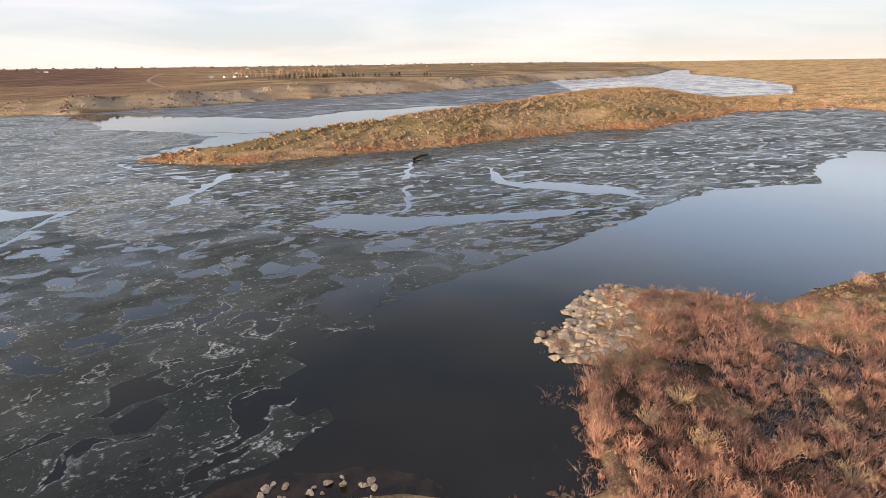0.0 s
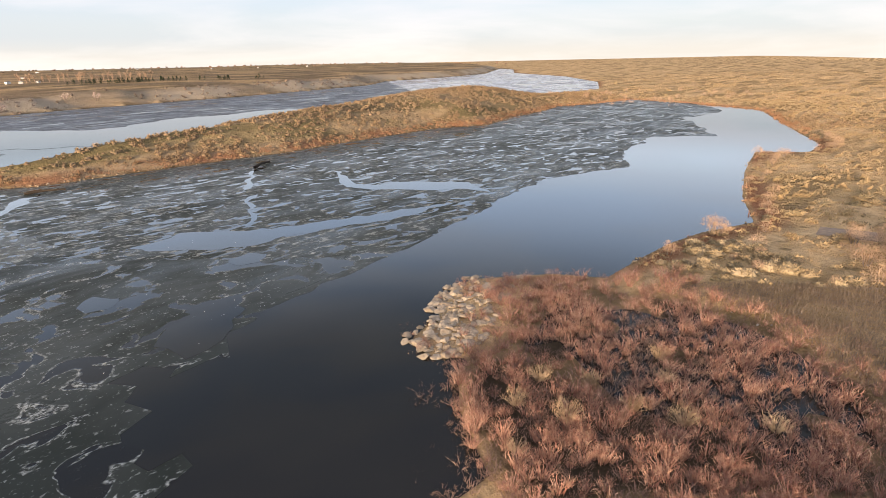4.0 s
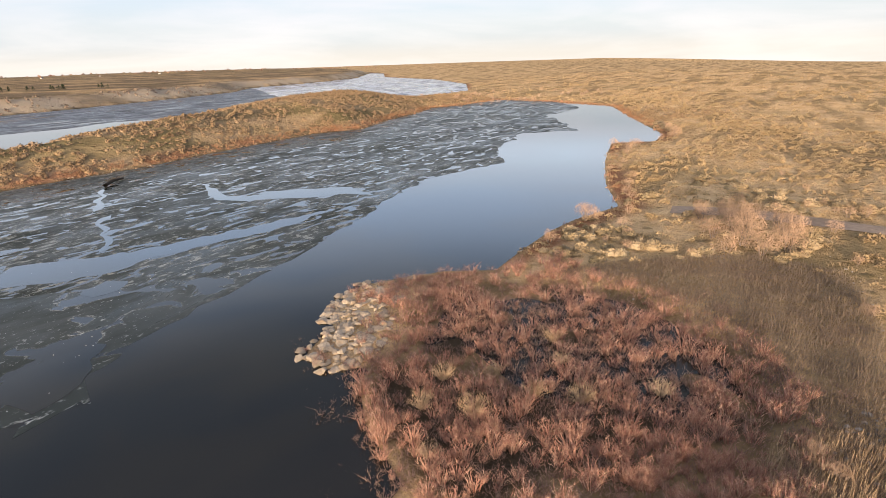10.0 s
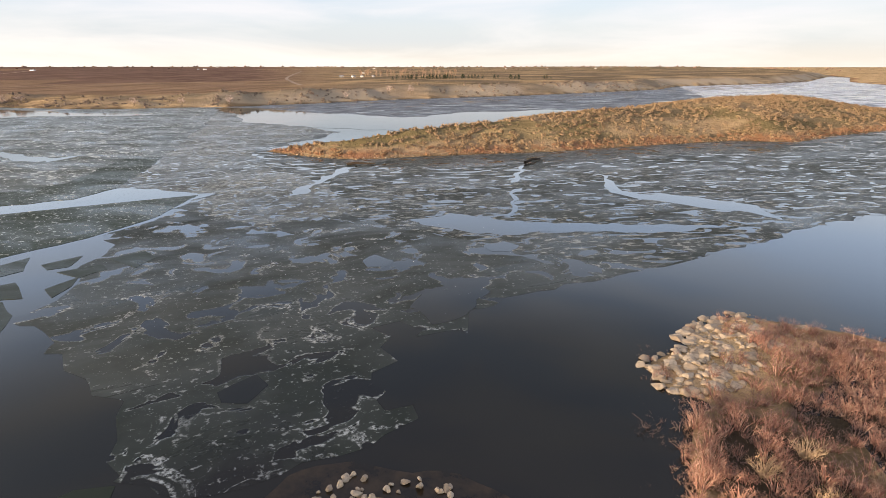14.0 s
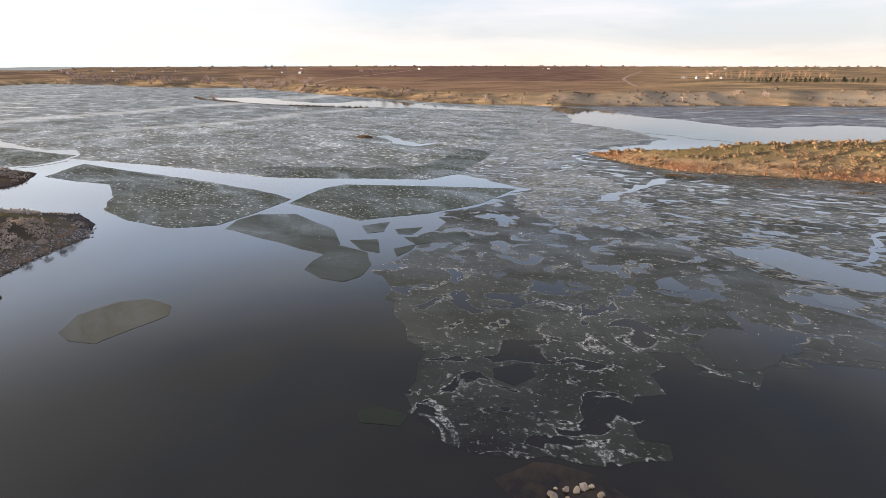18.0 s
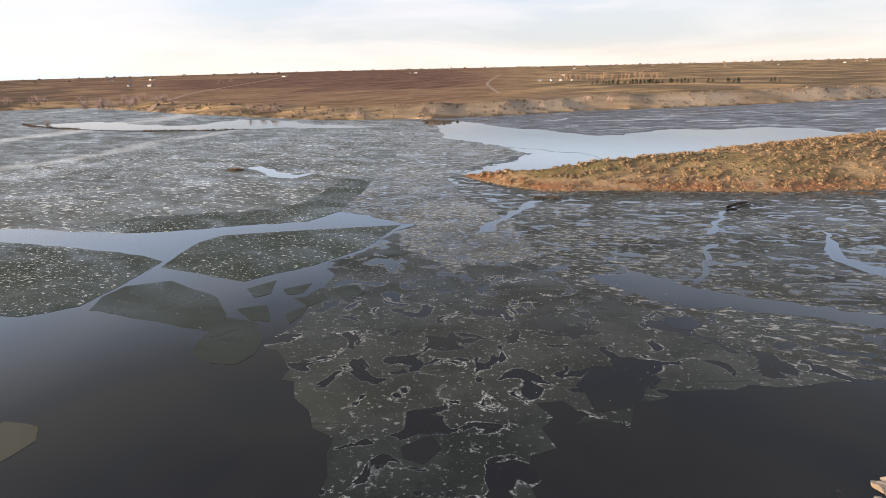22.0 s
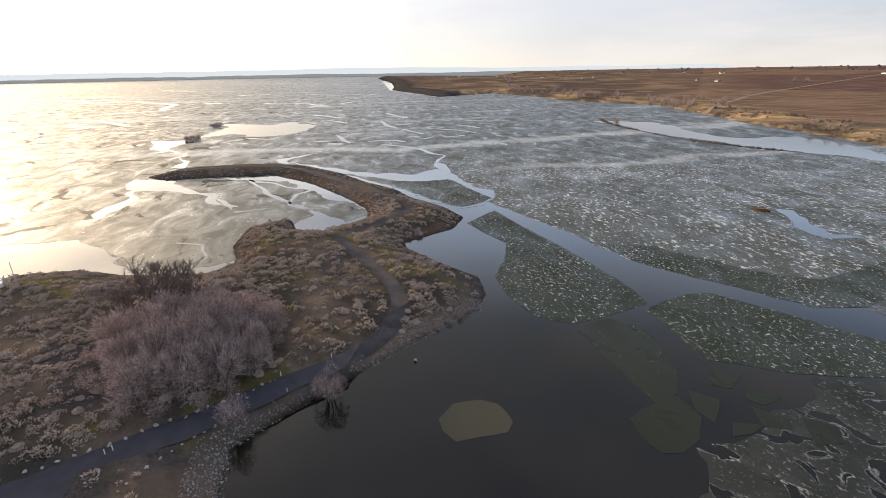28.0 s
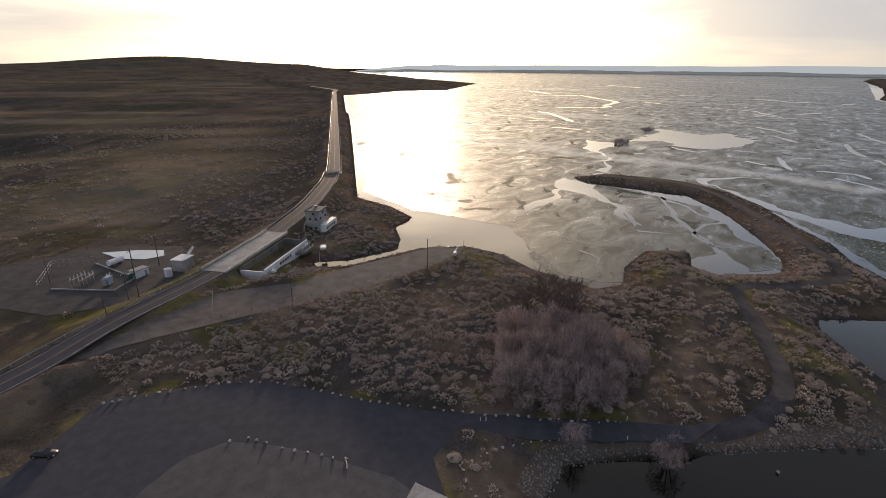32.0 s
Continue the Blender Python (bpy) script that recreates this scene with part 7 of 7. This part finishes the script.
for k, (x, y, w) in enumerate(((-457, 1030, 13), (-436, 1042, 10), (-420, 1048, 15), (-400, 1060, 9), (-570, 1440, 12), (-1456, 1942, 18), (-1500, 1960, 12), (-2037, 2833, 20), (-2413, 1188, 22), (-2317, 1221, 16), (-2360, 1260, 13),
                               (-2582, -20, 14), (-2500, 60, 12), (-2650, 120, 16), (-2606, 300, 14), (-2480, 330, 12), (-2380, 400, 15), (-2244, 445, 13), (-2200, 520, 18), (-2119, 620, 14), (-2060, 560, 12), (-2608, 1197, 24),
                               (-1604, 782, 16), (-1560, 800, 12), (-1486, 780, 22), (-900, 2400, 16), (-300, 2500, 14), (-120, 2600, 12), (100, 2700, 16), (-1800, 1500, 20), (-700, 3000, 18), (200, 3200, 14))):
    w *= 0.7
    farm((x, y), (w, w * 0.6, 2.8 + 0.06 * w), 25 + 40 * (k % 5), "small pale farm building among the far fields" if w < 11 else "long pale barn among the far fields", k % 4 == 1)


def conifer_mesh(seed):
    r, bm = random.Random(seed), bmesh.new()
    for k in range(150):
        u = r.random() ** 0.8
        a, out = r.uniform(0, math.tau), (1 - u) ** 0.7 * 0.42 + 0.04
        p = Vector((0, 0, 0.1 + 0.86 * u))
        tip = p + Vector((out * math.cos(a), out * math.sin(a), -0.03 + r.uniform(-0.03, 0.03)))
        c = Vector((-math.sin(a), math.cos(a), 0)) * 0.05
        bm.faces.new([bm.verts.new(q) for q in (p + Vector((0, 0, 0.05)), tip - c, tip + c)])
    trunk = bmesh.new()
    tube(trunk, (0, 0, -0.05), (0, 0, 0.95), 0.025, 0.006, 5)
    return mesh_from("trunk", trunk, BARK), mesh_from("crown", bm, CONIFER)


FIRS = [conifer_mesh(k) for k in range(3)]
for k in range(52):
    u = rng.random()
    x, y = -275 + 245 * u + rng.uniform(-8, 8), 812 + 60 * u + rng.uniform(-10, 10)
    if 0.55 < u < 0.6:
        continue
    tree((x, y, float(relief(x, y))), FIRS[k % 3], rng.uniform(4.5, 8.5), 31 * k, "dark green conifer in a windbreak row", "windbreak conifers")
FAR_TREE = [dome_meshes(136 + k, 3.4, 6.5, 5, 230, TWIG, 0.06) for k in range(3)]
POPLAR = [tree_meshes(130 + k, 1.0, 4, 240, 0.22, PALE_TWIG) for k in range(3)]
for k in range(26):
    u = k / 25
    x, y = -440 + 225 * u + rng.uniform(-4, 4), 1085 - 75 * u + rng.uniform(-5, 5)
    tree((x, y, float(relief(x, y))), POPLAR[k % 3], rng.uniform(17, 26), 77 * k, "tall bare poplar in a farm windbreak", "windbreak poplars")
for k, (x, y, s) in enumerate(((-739, 364, 16), (-712, 340, 14), (-728, 352, 13), (-1146, 148, 13), (-1160, 160, 14), (-1187, 270, 15), (-1176, 258, 13), (-793, 375, 15), (-819, 414, 13), (-577, 200, 9), (-590, 205, 8), (-474, 345, 10), (-452, 344, 10), (-436, 346, 9), (-330, 350, 8), (-300, 366, 8),
                               (-270, 384, 9), (-180, 520, 9), (-160, 530, 9), (-205, 470, 8), (-781, 340, 13), (-760, 338, 12), (-900, 300, 11), (-950, 255, 12), (-1000, 250, 10), (-1060, 235, 11), (-1240, 150, 11), (-1300, 150, 12), (-1345, 900, 16), (-1330, 920, 15))):
    tree((x, y, float(relief(x, y))), FAR_TREE[k % 3], s / 6.5, 47 * k, "bare brown tree on the far lake shore", "far shore trees")
for k in range(70):
    u = rng.random()
    x, y = ((-690 - 240 * u, 352 - 60 * u) if k % 3 == 0 else (-930 - 350 * u, 262 - 105 * u) if k % 3 == 1 else (-1290 - 1100 * u, 175 + 120 * u))
    x, y = x + rng.uniform(-25, 25), y + rng.uniform(4, 45)
    tree((x, y, float(relief(x, y))), FAR_TREE[k % 3], rng.uniform(1.3, 2.3), 47 * k, "bare brown tree on the far lake shore", "far shore trees")
spread_mesh("far_trees", [tuft_bm(150 + k, 60, 0.5, 0.3, 1.1) for k in range(4)],
            np.concatenate([np.stack([-np.sin(a) * r, np.cos(a) * r, s], 1) for a, r, s in
                            [(np.radians(np.random.RandomState(q).uniform(-25, 82, 150)), np.random.RandomState(q + 1).uniform(2900, 4700, 150), np.random.RandomState(q + 2).uniform(3, 8, 150)) for q in (3, 8)]]),
            DULL_WILLOW, "far trees and hedges near the horizon", "trees", 0.1)

for line, wide in (([(-590, 290), (-657, 338), (-800, 455), (-950, 584), (-1359, 1016), (-1900, 1600)], 4.0), ([(-520, 700), (-640, 560), (-700, 420)], 3.0), ([(-330, 620), (-420, 760), (-560, 1000), (-900, 1700)], 3.0)):
    tagged(strip("farm_track", smooth_line(line, 12.0), (-wide, wide), 0.25, PALE_DIRT, None, None, 2), "pale dirt track between ploughed fields", "track", kind="structure")
# blue hills and the low hazy shore beyond the lake, haze painted as glow


def distance(radius, tone, heights, label):
    bm, rows = bmesh.new(), [[], []]
    for k in range(160):
        a = radians(60 + k * 0.52)
        for row, z in zip(rows, (-5, heights(k) * min(1, (160 - k) / 12, k / 6 + 0.2))):
            row.append(bm.verts.new((-radius * math.sin(a), radius * math.cos(a), z)))
    for k in range(159):
        bm.faces.new((rows[0][k], rows[0][k + 1], rows[1][k + 1], rows[1][k]))
    m = plain("glowing_haze", tuple(v * 0.3 for v in tone), 1.0, 0, 0.002, 0.06, 0.0)
    # emission in the haze tone stands in for air between; no lamp here
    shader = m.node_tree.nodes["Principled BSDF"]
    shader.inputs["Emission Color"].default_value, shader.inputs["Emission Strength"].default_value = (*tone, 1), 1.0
    tagged(part("backdrop", bm, m), label, "hills", kind="structure")


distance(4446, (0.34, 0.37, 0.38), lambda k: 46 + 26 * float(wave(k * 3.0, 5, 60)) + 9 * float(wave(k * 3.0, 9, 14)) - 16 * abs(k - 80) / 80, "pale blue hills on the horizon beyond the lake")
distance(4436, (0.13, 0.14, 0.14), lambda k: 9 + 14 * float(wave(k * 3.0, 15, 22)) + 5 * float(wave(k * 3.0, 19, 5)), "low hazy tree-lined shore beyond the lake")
